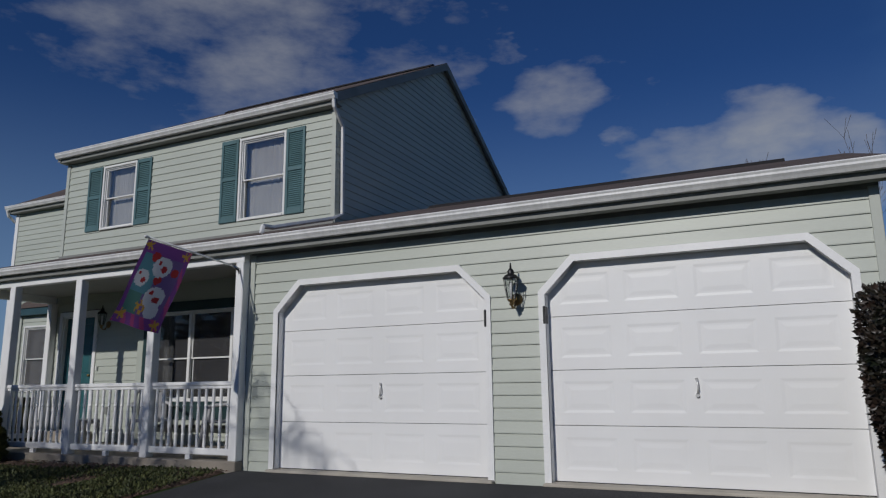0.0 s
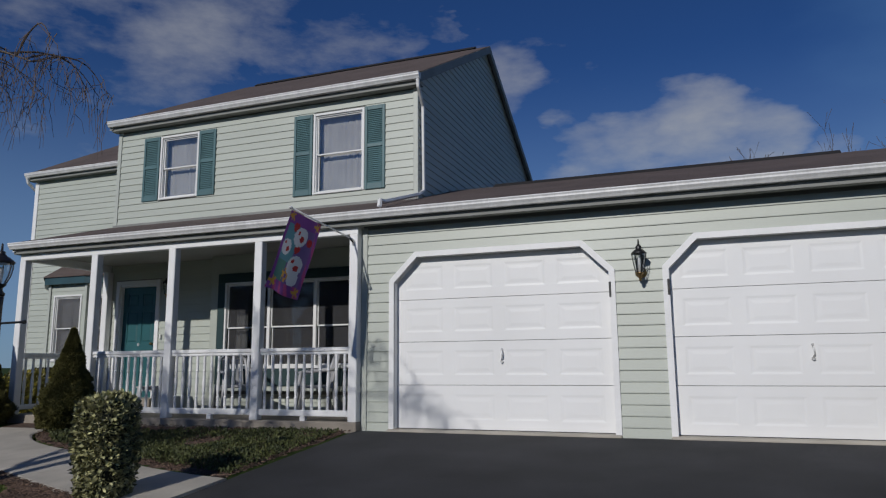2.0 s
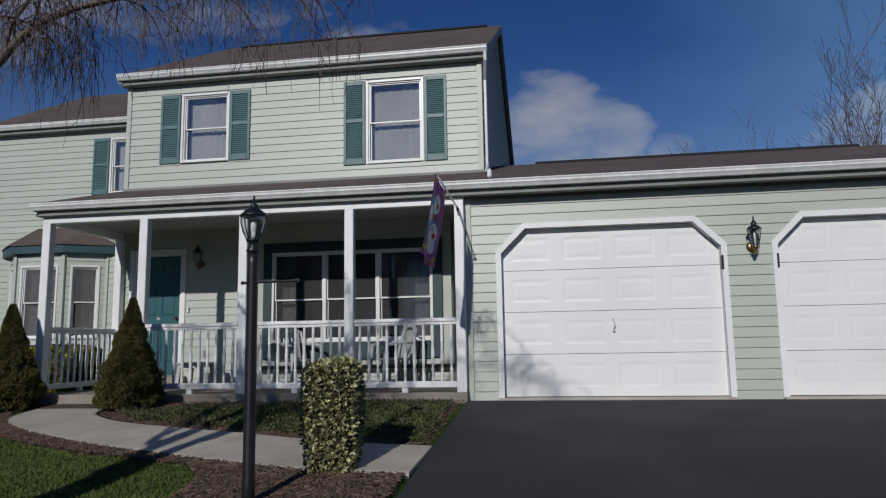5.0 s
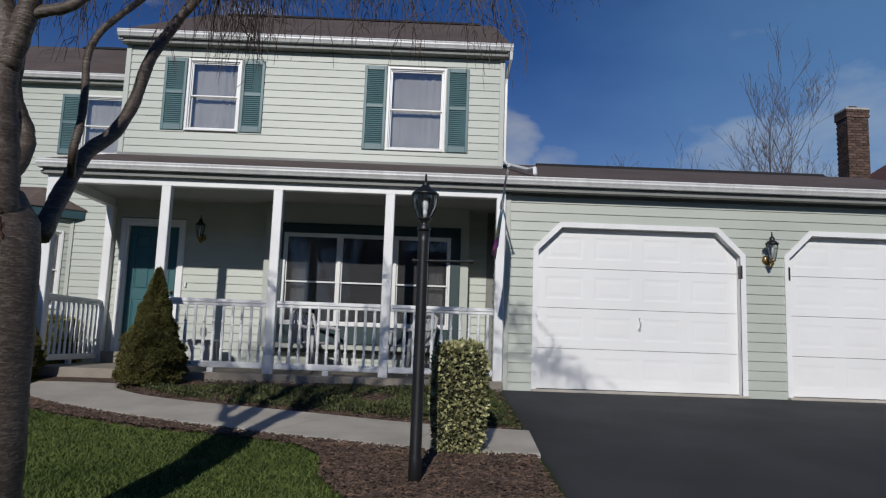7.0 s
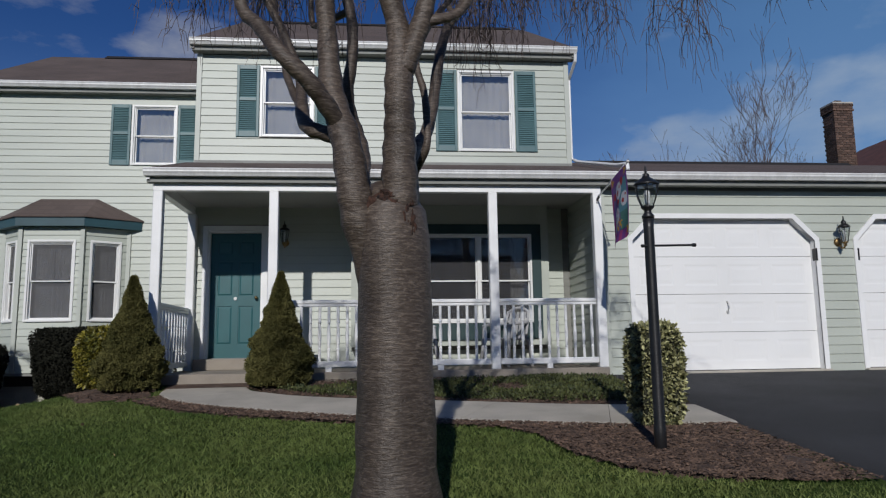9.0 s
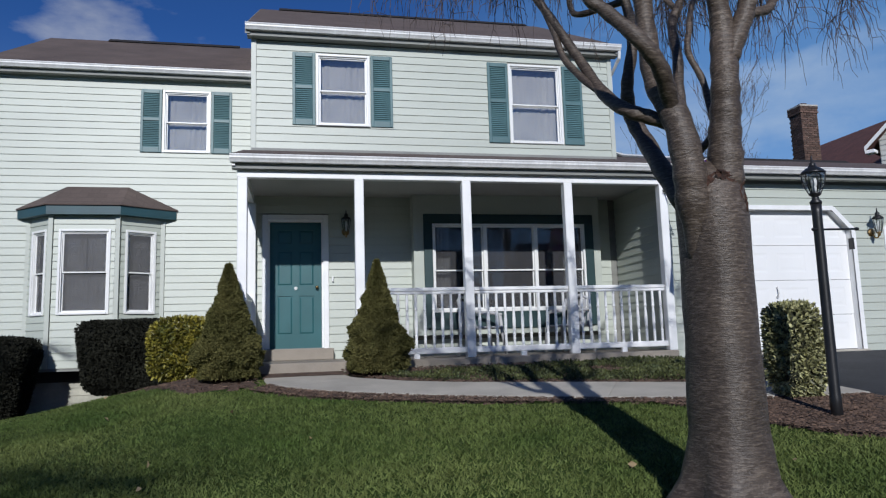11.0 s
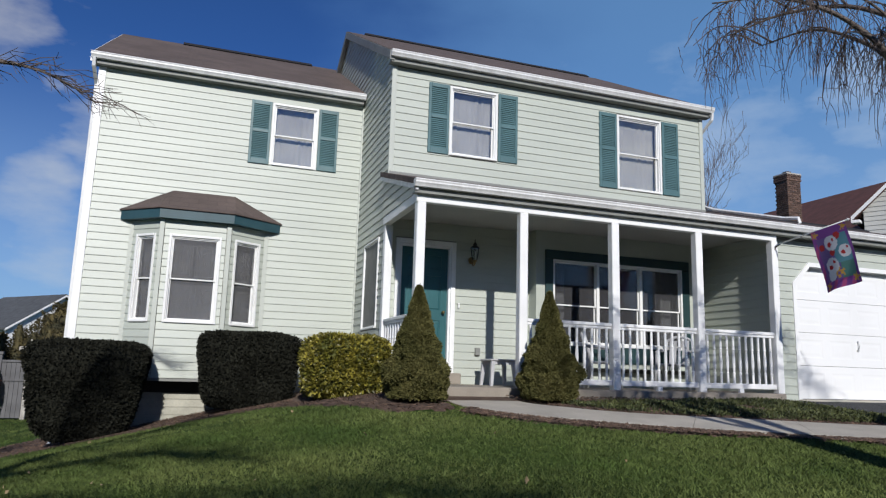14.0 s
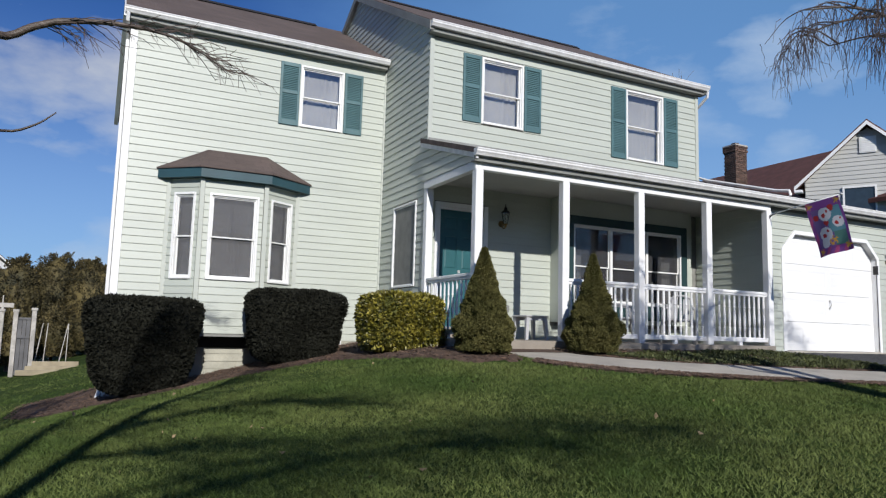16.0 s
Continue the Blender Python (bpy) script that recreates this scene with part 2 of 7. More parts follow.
def ring_bark(name, dark, mid, pale):
    """Cherry bark: thin dark rings and pale lenticels across the stem, over broad blotches."""
    m = surface(name, mid, 0.5, 2.2, 0.3, 60, 0.15, 0.3, spec=0.5)
    n, l = m.node_tree.nodes, m.node_tree.links
    b = n["Principled BSDF"]
    co = n.new("ShaderNodeTexCoord")
    mp = n.new("ShaderNodeMapping"); mp.inputs["Scale"].default_value = (8.0, 8.0, 44.0)
    l.new(co.outputs["Object"], mp.inputs[0])
    ring = n.new("ShaderNodeTexNoise"); ring.inputs["Scale"].default_value = 2.4; ring.inputs["Detail"].default_value = 4; ring.inputs["Roughness"].default_value = 0.6
    ring.inputs["Distortion"].default_value = 0.8
    l.new(mp.outputs[0], ring.inputs["Vector"])
    rp = n.new("ShaderNodeValToRGB")
    rp.color_ramp.elements[0].position, rp.color_ramp.elements[1].position = 0.36, 0.66
    rp.color_ramp.elements[0].color, rp.color_ramp.elements[1].color = (*[d / c for d, c in zip(dark, mid)], 1), (*[p / c for p, c in zip(pale, mid)], 1)
    e = rp.color_ramp.elements.new(0.5); e.color = (0.9, 0.9, 0.9, 1)
    l.new(ring.outputs["Fac"], rp.inputs[0])
    mx = n.new("ShaderNodeVectorMath"); mx.operation = "MULTIPLY"
    l.new(b.inputs["Base Color"].links[0].from_socket, mx.inputs[0]); l.new(rp.outputs[0], mx.inputs[1])
    l.new(mx.outputs[0], b.inputs["Base Color"])
    bp = n.new("ShaderNodeBump"); bp.inputs["Strength"].default_value = 0.45; bp.inputs["Distance"].default_value = 0.012
    l.new(ring.outputs["Fac"], bp.inputs["Height"]); l.new(b.inputs["Normal"].links[0].from_socket, bp.inputs["Normal"])
    l.new(bp.outputs[0], b.inputs["Normal"])
    return m


BARK = ring_bark("cherry_bark", (0.050, 0.036, 0.027), (0.084, 0.063, 0.048), (0.15, 0.118, 0.092))
SCAR = surface("rotten_heartwood", (0.022, 0.012, 0.009), 0.95, 14, 0.5, 50, 0.3, 1.0, stretch=(3, 3, 1), other=(0.085, 0.04, 0.026))
TWIG = surface("twig_bark", (0.10, 0.075, 0.065), 0.9, 8, 0.2)
FAR_TWIG = surface("distant_twigs", (0.10, 0.08, 0.075), 0.9, 8, 0.2)
SOIL = surface("mulch", (0.092, 0.058, 0.041), 0.95, 9, 0.4, 70, 0.3, 1.0)
CHIP = surface("mulch_chips", (0.13, 0.082, 0.056), 0.9, 9, 0.3, 70, 0.2, 0.4, island=0.45)
TURF = surface("turf", (0.034, 0.058, 0.013), 0.95, 0.9, 0.3, 35, 0.3, 0.8, other=(0.046, 0.074, 0.016), spec=0.1)
BLADE = surface("grass_blades", (0.07, 0.122, 0.025), 0.75, 0.7, 0.3, 6, 0.25, 0, island=0.28, other=(0.13, 0.16, 0.046), spec=0.22)
YEW = surface("dark_yew", (0.020, 0.0205, 0.0155), 0.85, 4, 0.25, 40, 0.2, 0, island=0.2, spec=0.06)
SPRUCE = surface("dwarf_spruce", (0.100, 0.100, 0.032), 0.85, 3, 0.25, 40, 0.1, 0, island=0.16, other=(0.142, 0.13, 0.046), spec=0.15)
GOLD_LEAF = surface("gold_euonymus", (0.125, 0.13, 0.014), 0.45, 5, 0.5, 40, 0.2, 0, island=0.65, other=(0.26, 0.22, 0.034))
VAR_LEAF = surface("variegated_leaf", (0.14, 0.165, 0.055), 0.5, 22, 0.6, 60, 0.2, 0, island=0.7, other=(0.46, 0.44, 0.22))
COVER_LEAF = surface("ground_cover", (0.045, 0.066, 0.018), 0.7, 4, 0.4, 40, 0.2, 0, island=0.4, other=(0.095, 0.105, 0.03))
ARBOR = surface("arborvitae", (0.044, 0.042, 0.014), 0.8, 1.6, 0.5, 30, 0.2, 0, island=0.55, other=(0.098, 0.076, 0.026))
# core colour darkened in place of the shade between leaves
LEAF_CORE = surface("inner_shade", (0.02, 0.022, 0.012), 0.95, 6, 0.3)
BRICK_M = surface("red_brick", (0.095, 0.058, 0.044), 0.85, 4, 0.3, 60, 0.2, 0.4, rand=0.5)
MORTAR = surface("mortar", (0.45, 0.42, 0.38), 0.95)
N_SIDING = surface("grey_siding", (0.5, 0.5, 0.47), 0.6, 1, 0.06, rand=0.03)
N_ROOF = surface("red_brown_shingle", (0.10, 0.04, 0.032), 0.9, 3, 0.2, 40, 0.2, 0.4)
N_ROOF_GREY = surface("grey_shingle", (0.08, 0.085, 0.09), 0.9, 3, 0.2, 40, 0.2, 0.4)
FENCE_GREY = surface("grey_fence_board", (0.12, 0.12, 0.125), 0.8, 3, 0.2)
PALE_POST = surface("weathered_pale_post", (0.4, 0.38, 0.35), 0.8, 5, 0.25, 40, 0.15, 0.3)


def shingle(name, col):
    """Asphalt shingles: courses and tabs as fine relief, grains of several tones."""
    m = surface(name, col, 0.92, 1.5, 0.15, 220, 0.25, 0.3)
    n, l = m.node_tree.nodes, m.node_tree.links
    br = n.new("ShaderNodeTexBrick")
    br.inputs["Scale"].default_value = 1.0
    br.inputs["Brick Width"].default_value, br.inputs["Row Height"].default_value, br.inputs["Mortar Size"].default_value = 0.3, 0.14, 0.006
    br.inputs["Color1"].default_value, br.inputs["Color2"].default_value, br.inputs["Mortar"].default_value = (0.93, 0.93, 0.93, 1), (1.06, 1.05, 1.04, 1), (0.78, 0.78, 0.78, 1)
    l.new(n["Mapping"].outputs[0], br.inputs["Vector"])
    b = n["Principled BSDF"]
    src = b.inputs["Base Color"].links[0].from_socket
    mx = n.new("ShaderNodeMixRGB"); mx.blend_type = "MULTIPLY"; mx.inputs[0].default_value = 1
    l.new(src, mx.inputs[1]); l.new(br.outputs[0], mx.inputs[2]); l.new(mx.outputs[0], b.inputs["Base Color"])
    return m


ROOF = shingle("brown_shingle", (0.108, 0.082, 0.072))
RIDGE = surface("ridge_vent", (0.018, 0.016, 0.016), 0.9)


# ---- building blocks ----
def link(name, bm, material, smooth=False):
    me = bpy.data.meshes.new(name)
    bm.to_mesh(me)
    bm.free()
    me.materials.append(material)
    if smooth:
        me.polygons.foreach_set("use_smooth", [True] * len(me.polygons))
    return new(name, me)


def part(name, bm, material, parent, label="", smooth=False):
    """One mesh, in world places, as a part of a thing."""
    ob = link(name, bm, material, smooth)
    ob.parent = parent
    ob.matrix_parent_inverse = parent.matrix_basis.inverted() if parent.type == "EMPTY" else Matrix.Identity(4)
    if label:
        ob["label"] = label
    return ob


def thing(name, place, label, category, group="", kind=""):
    ob = new(name)
    ob.empty_display_size = 0.2
    ob.matrix_basis = Matrix.Translation(place)
    return tagged(ob, label, category, group, kind)


def setting(name, bm, material, label, category, smooth=False):
    return tagged(link(name, bm, material, smooth), label, category, kind="structure")


def hexa(bm, p):
    """A solid from eight corners: four below, then four above."""
    v = [bm.verts.new(q) for q in p]
    for f in ((3, 2, 1, 0), (4, 5, 6, 7), (0, 1, 5, 4), (1, 2, 6, 5), (2, 3, 7, 6), (3, 0, 4, 7)):
        bm.faces.new([v[i] for i in f])
    return v


def box(bm, x0, x1, y0, y1, z0, z1):
    return hexa(bm, [(x0, y0, z0), (x1, y0, z0), (x1, y1, z0), (x0, y1, z0), (x0, y0, z1), (x1, y0, z1), (x1, y1, z1), (x0, y1, z1)])


def soften(bm, width, segments=1):
    bmesh.ops.recalc_face_normals(bm, faces=bm.faces)
    bmesh.ops.bevel(bm, geom=list(bm.edges), offset=width, segments=segments, affect="EDGES", profile=0.7, clamp_overlap=True)
    return bm


def cubes(*boxes, bevel=0.0):
    bm = bmesh.new()
    for b in boxes:
        box(bm, *b)
    bmesh.ops.recalc_face_normals(bm, faces=bm.faces)
    if bevel:
        soften(bm, bevel)
    return bm


class Face:
    """A wall's own axes: u along it, n out of it, z up."""

    def __init__(self, origin, along, out):
        self.o, self.u, self.n = Vector(origin), Vector(along).normalized(), Vector(out).normalized()

    def p(self, u, n, z):
        q = self.o + self.u * u + self.n * n
        return Vector((q.x, q.y, q.z + z))

    def box(self, bm, u0, u1, n0, n1, z0, z1):
        return hexa(bm, [self.p(*a) for a in ((u0, n1, z0), (u1, n1, z0), (u1, n0, z0), (u0, n0, z0), (u0, n1, z1), (u1, n1, z1), (u1, n0, z1), (u0, n0, z1))])

    def cubes(self, *boxes, bevel=0.0):
        bm = bmesh.new()
        for b in boxes:
            self.box(bm, *b)
        bmesh.ops.recalc_face_normals(bm, faces=bm.faces)
        if bevel:
            soften(bm, bevel)
        return bm

    def slab(self, bm, outline, n0, n1):
        """A plate with the outline (u, z) between two depths."""
        a = [bm.verts.new(self.p(u, n0, z)) for u, z in outline]
        b = [bm.verts.new(self.p(u, n1, z)) for u, z in outline]
        bm.faces.new(a), bm.faces.new(b[::-1])
        for i in range(len(a)):
            j = (i + 1) % len(a)
            bm.faces.new((a[j], a[i], b[i], b[j]))
        bmesh.ops.recalc_face_normals(bm, faces=bm.faces)
        return bm


def wall(name, face, u0, u1, z0, z1, holes, label, thick=0.14):
    """The wall's core, with its openings cut through."""
    us = sorted({u0, u1, *[h[0] for h in holes], *[h[1] for h in holes]})
    zs = sorted({z0, z1, *[h[2] for h in holes], *[h[3] for h in holes]})
    bm = bmesh.new()
    for a, b in zip(us, us[1:]):
        run = None
        for c, d in list(zip(zs, zs[1:])) + [(None, None)]:
            solid = c is not None and not any(h[0] < (a + b) / 2 < h[1] and h[2] < (c + d) / 2 < h[3] for h in holes)
            if solid:
                run = (run[0], d) if run else (c, d)
            elif run:
                face.box(bm, a, b, -thick, 0, *run)
                run = None
    bmesh.ops.recalc_face_normals(bm, faces=bm.faces)
    return setting(name, bm, SHEATH, label, "wall")


LAP = 0.127


def siding(parent, face, span, z0, z1, holes=(), proud=0.0165, low=-9.0):
    """Lapped vinyl boards, one object a board, cut at openings. span(z) and each hole(z) give a reach along the wall."""
    def reaches(z):
        out = [span(z)]
        for h in holes:
            r = h(z)
            if r:
                out = [p for a, b in out for p in ((a, min(b, r[0])), (max(a, r[1]), b)) if p[1] - p[0] > 0.004]
        return [p for p in out if p[1] - p[0] > 0.004]

    z = z0
    while z < z1 - 0.01:
        top = min(z + LAP, z1)
        lo, hi = reaches(z + 0.002), reaches(top - 0.002)
        if len(lo) != len(hi):
            lo = hi = reaches((z + top) / 2)
        for (a, b), (c, d) in zip(lo, hi):
            t = 0.003 + (proud - 0.003) * (1 - (top - z) / LAP)
            v = [face.p(*q) for q in ((a, 0, z), (b, 0, z), (b, proud, z), (a, proud, z), (c, 0, top), (d, 0, top), (d, t, top), (c, t, top),
                                     (b, proud, z + 0.012), (a, proud, z + 0.012))]
            me = bpy.data.meshes.new("siding_board")
            me.from_pydata(v, [], [(0, 3, 2, 1), (3, 9, 8, 2), (9, 7, 6, 8), (4, 5, 6, 7), (0, 4, 7, 9, 3), (1, 2, 8, 6, 5)])
            me.materials.append(SIDING if z > low else SIDING_SHADED)
            ob = new("siding_board", me)
            ob.parent = parent
        z = top


def rect(u0, u1, z0, z1):
    return lambda z: (u0, u1) if z0 < z < z1 else None


def tube(bm, points, radii, sides=8, closed=True):
    """A bent, tapered round bar."""
    pts = [Vector(p) for p in points]
    rings, side = [], None
    for i, p in enumerate(pts):
        way = (pts[min(i + 1, len(pts) - 1)] - pts[max(i - 1, 0)]).normalized()
        side = way.orthogonal().normalized() if side is None else (side - way * side.dot(way)).normalized()
        up = way.cross(side)
        r = radii[i] if hasattr(radii, "__len__") else radii
        rings.append([bm.verts.new(p + (side * math.cos(k * 2 * math.pi / sides) + up * math.sin(k * 2 * math.pi / sides)) * r) for k in range(sides)])
    for a, b in zip(rings, rings[1:]):
        for k in range(sides):
            bm.faces.new((a[k], a[(k + 1) % sides], b[(k + 1) % sides], b[k]))
    if closed and sides > 2:
        bm.faces.new(rings[0][::-1]), bm.faces.new(rings[-1])
    return rings


def lathe(bm, place, profile, sides=12):
    """A turned body: rows of radius and height over the place."""
    x, y, z = place
    rings = [[bm.verts.new((x + r * math.cos(k * 2 * math.pi / sides), y + r * math.sin(k * 2 * math.pi / sides), z + h)) for k in range(sides)] for r, h in profile]
    for a, b in zip(rings, rings[1:]):
        for k in range(sides):
            bm.faces.new((a[k], a[(k + 1) % sides], b[(k + 1) % sides], b[k]))
    bm.faces.new(rings[0][::-1]), bm.faces.new(rings[-1])
    return bm


def smooth_line(points, steps=6):
    """A curve through the points."""
    p = [Vector(q) for q in points]
    p = [2 * p[0] - p[1], *p, 2 * p[-1] - p[-2]]
    out = []
    for i in range(1, len(p) - 2):
        for s in range(steps):
            t = s / steps
            out.append(0.5 * (2 * p[i] + (p[i + 1] - p[i - 1]) * t + (2 * p[i - 1] - 5 * p[i] + 4 * p[i + 1] - p[i + 2]) * t * t + (3 * p[i] - p[i - 1] - 3 * p[i + 1] + p[i + 2]) * t ** 3))
    return out + [p[-2]]


# ---- ground ----
def clamp(v, a=0.0, b=1.0):
    return max(a, min(b, v))


def ground_z(x, y):
    k = 0.082 + 0.045 * clamp((-5.6 - x) / 6)
    fall = 7.0 - y if y > -7 else 14.0 + 0.1 * (-7 - y) if y > -17 else 15.0
    base = -k * fall if y < 7 else 0.0
    s = -12.2 - x
    s = math.log1p(math.exp(4 * s)) / 4 if s < 8 else s
    d = 0.05 + 0.175 * clamp((y + 2) / 12)
    return base - d * min(s, 6.3) - 0.03


def ground_sheet():
    def lines(a, b, step):
        near = [a + i * step for i in range(int((b - a) / step) + 1)]
        out, d, r = [], step, []
        while d < 1600:
            d *= 1.45
            r.append(d)
        return [a - q for q in reversed(r)] + near + [b + q for q in r]

    xs, ys = lines(-24, 5, 0.25), lines(-8, 16, 0.25)
    verts = [(x, y, ground_z(x, y) + 0.012 * noise.noise((x * 0.8, y * 0.8, 0))) for y in ys for x in xs]
    n = len(xs)
    faces = [(j * n + i, j * n + i + 1, (j + 1) * n + i + 1, (j + 1) * n + i) for j in range(len(ys) - 1) for i in range(n - 1)]
    me = bpy.data.meshes.new("ground")
    me.from_pydata(verts, [], faces)
    me.materials.append(TURF)
    me.polygons.foreach_set("use_smooth", [True] * len(me.polygons))
    return tagged(new("ground", me), "short green winter lawn sloping down to the street", "lawn", kind="structure")


ground_sheet()


def inside(x, y, poly):
    hit = False
    for (x1, y1), (x2, y2) in zip(poly, poly[1:] + poly[:1]):
        if (y1 > y) != (y2 > y) and x < (x2 - x1) * (y - y1) / (y2 - y1) + x1:
            hit = not hit
    return hit


def patch(name, poly, lift, step, material, label, category, rough=0.01):
    """A thin layer of loose ground that follows the slope."""
    xs, ys = [p[0] for p in poly], [p[1] for p in poly]
    verts, faces, at = [], [], {}

    def v(i, j):
        if (i, j) not in at:
            at[i, j] = len(verts)
            x, y = i * step, j * step
            edge = all(inside(x + a * step * 0.8, y + b * step * 0.8, poly) for a, b in ((1, 0), (-1, 0), (0, 1), (0, -1)))
            verts.append((x, y, ground_z(x, y) + (lift if edge else -0.02) + rough * noise.noise((x * 5, y * 5, 3))))
        return at[i, j]

    for i in range(int(min(xs) / step) - 1, int(max(xs) / step) + 1):
        for j in range(int(min(ys) / step) - 1, int(max(ys) / step) + 1):
            if inside((i + 0.5) * step, (j + 0.5) * step, poly):
                faces.append((v(i, j), v(i + 1, j), v(i + 1, j + 1), v(i, j + 1)))
    me = bpy.data.meshes.new(name)
    me.from_pydata(verts, [], faces)
    me.materials.append(material)
    me.polygons.foreach_set("use_smooth", [True] * len(me.polygons))
    return tagged(new(name, me), label, category, kind="structure")


# driveway
def driveway():
    bm = bmesh.new()
    ys = [7.12 - 0.3 * i for i in range(60)]
    xs = [-5.8 + 0.35 * i for i in range(22)]
    rows = [[bm.verts.new((x + (0.02 * noise.noise((y * 2, 1, 0)) if i == 0 else 0), y, ground_z(x, y) + 0.022)) for i, x in enumerate(xs)] for y in ys]
    for a, b in zip(rows, rows[1:]):
        for i in range(len(xs) - 1):
            bm.faces.new((a[i + 1], a[i], b[i], b[i + 1]))
    low = [bm.verts.new((r[0].co.x - 0.03, r[0].co.y, r[0].co.z - 0.08)) for r in rows]
    for i in range(len(rows) - 1):
        bm.faces.new((rows[i][0], low[i], low[i + 1], rows[i + 1][0]))
    bmesh.ops.recalc_face_normals(bm, faces=bm.faces)
    setting("driveway", bm, ASPHALT, "dark fresh asphalt driveway in front of the garage", "driveway", True)


driveway()

WALK_FRONT = smooth_line([(-5.83, 3.58, 0), (-6.6, 3.72, 0), (-7.5, 4.02, 0), (-8.5, 4.42, 0), (-9.4, 4.78, 0), (-10.2, 5.17, 0), (-10.95, 5.6, 0), (-11.45, 6.12, 0), (-11.62, 7.02, 0)])
WALK_BACK = smooth_line([(-5.8, 4.5, 0), (-6.4, 4.64, 0), (-7.07, 4.84, 0), (-8.0, 5.2, 0), (-8.8, 5.46, 0), (-9.5, 5.7, 0), (-10.05, 5.98, 0), (-10.47, 6.4, 0), (-10.6, 7.02, 0)])


def walkway():
    base = bmesh.new()
    n = len(WALK_FRONT)
    for a, b in ((0, n - 1),):
        for i in range(a, b):
            q = [WALK_FRONT[i], WALK_FRONT[i + 1], WALK_BACK[i + 1], WALK_BACK[i]]
            hexa(base, [(p.x, p.y, ground_z(p.x, p.y) - 0.08) for p in q] + [(p.x, p.y, ground_z(p.x, p.y) + 0.012) for p in q])
    bmesh.ops.recalc_face_normals(base, faces=base.faces)
    path = setting("pavement", base, SOIL, "curved pale concrete garden walk from the driveway to the porch", "walk")
    cuts = [0, 8, 16, 24, 32, 40, n - 1]
    for a, b in zip(cuts, cuts[1:]):
        bm = bmesh.new()
        top, low = [], []
        for i in range(a, b + 1):
            f, k = WALK_FRONT[i].copy(), WALK_BACK[i].copy()
            if i == a and a:
                f, k = f.lerp(WALK_FRONT[i + 1], 0.03), k.lerp(WALK_BACK[i + 1], 0.03)
            row = [f.lerp(k, t) for t in (0, 0.03, 0.5, 0.97, 1)]
            top.append([bm.verts.new((p.x, p.y, ground_z(p.x, p.y) + (0.045 if j in (1, 2, 3) else 0.036) - 0.045 * clamp((p.y - 6.1) / 0.8))) for j, p in enumerate(row)])
            low.append([bm.verts.new((p.x, p.y, ground_z(p.x, p.y) - 0.06)) for p in (row[0], row[-1])])
        for r, s, c, d in zip(top, top[1:], low, low[1:]):
            for j in range(4):
                bm.faces.new((r[j], r[j + 1], s[j + 1], s[j]))
            bm.faces.new((c[0], r[0], s[0], d[0])), bm.faces.new((r[4], c[1], d[1], s[4]))
        for r, c in ((top[0], low[0]), (top[-1], low[-1])):
            bm.faces.new((*r, c[1], c[0]))
        bmesh.ops.recalc_face_normals(bm, faces=bm.faces)
        part("slab", bm, WALK, path)


walkway()
BED_LAMP = [(-5.86, 3.6), (-7.5, 4.05), (-8.5, 4.45), (-9.4, 4.81), (-10.2, 5.2), (-10.95, 5.63), (-11.45, 6.15), (-11.72, 5.9), (-11.1, 5.36), (-10.3, 4.92), (-9.45, 4.55), (-8.5, 4.22), (-7.85, 3.95), (-7.6, 3.6), (-7.5, 3.0), (-7.25, 2.5), (-6.8, 2.1), (-6.2, 1.85), (-5.84, 1.8)]
BED_PORCH = [(-5.83, 4.54), (-7.07, 4.87), (-8.0, 5.23), (-8.8, 5.49), (-9.5, 5.73), (-10.05, 6.01), (-10.5, 6.43), (-10.62, 7.04), (-5.83, 7.12)]
BED_WING = [(-11.56, 6.2), (-11.85, 5.98), (-12.4, 6.15), (-13.0, 7.2), (-13.5, 8.75), (-14.6, 9.25), (-16.1, 9.3), (-17.2, 9.6), (-17.75, 10.6), (-17.7, 12.2), (-16.42, 12.8), (-16.42, 10.9), (-11.9, 10.9), (-11.9, 7.05), (-11.66, 6.6)]
patch("mulch_bed", BED_LAMP, 0.03, 0.1, SOIL, "brown shredded mulch bed along the walk and round the lamp post", "mulch", 0.03)
patch("mulch_bed", BED_PORCH, 0.03, 0.1, SOIL, "brown mulch bed with low ground cover in front of the porch", "mulch", 0.03)
patch("mulch_bed", BED_WING, 0.03, 0.1, SOIL, "brown mulch bed under the clipped shrubs along the wing", "mulch", 0.03)


# ---- house: walls ----
Y_GAR, Y_MAIN, Y_WING = 7.2, 8.88, 10.9
X_L, X_M, X_R, X_G = -16.47, -11.87, -5.69, 1.1
GAR = Face((0, Y_GAR, 0), (1, 0, 0), (0, -1, 0))
MAIN = Face((0, Y_MAIN, 0), (1, 0, 0), (0, -1, 0))
WING = Face((0, Y_WING, 0), (1, 0, 0), (0, -1, 0))
GABLE_R = Face((X_R, 0, 0), (0, 1, 0), (1, 0, 0))
SIDE_L = Face((X_M, 0, 0), (0, 1, 0), (-1, 0, 0))
WING_L = Face((X_L, 0, 0), (0, 1, 0), (-1, 0, 0))
GAR_IN = Face((-5.78, 0, 0), (0, 1, 0), (-1, 0, 0))
GAR_R = Face((X_G, 0, 0), (0, 1, 0), (1, 0, 0))
DOORS = [(-5.33, -2.59), (-1.92, 0.82)]
DOOR_TOP, CHAMFER, TRIM = 2.19, 0.36, 0.07


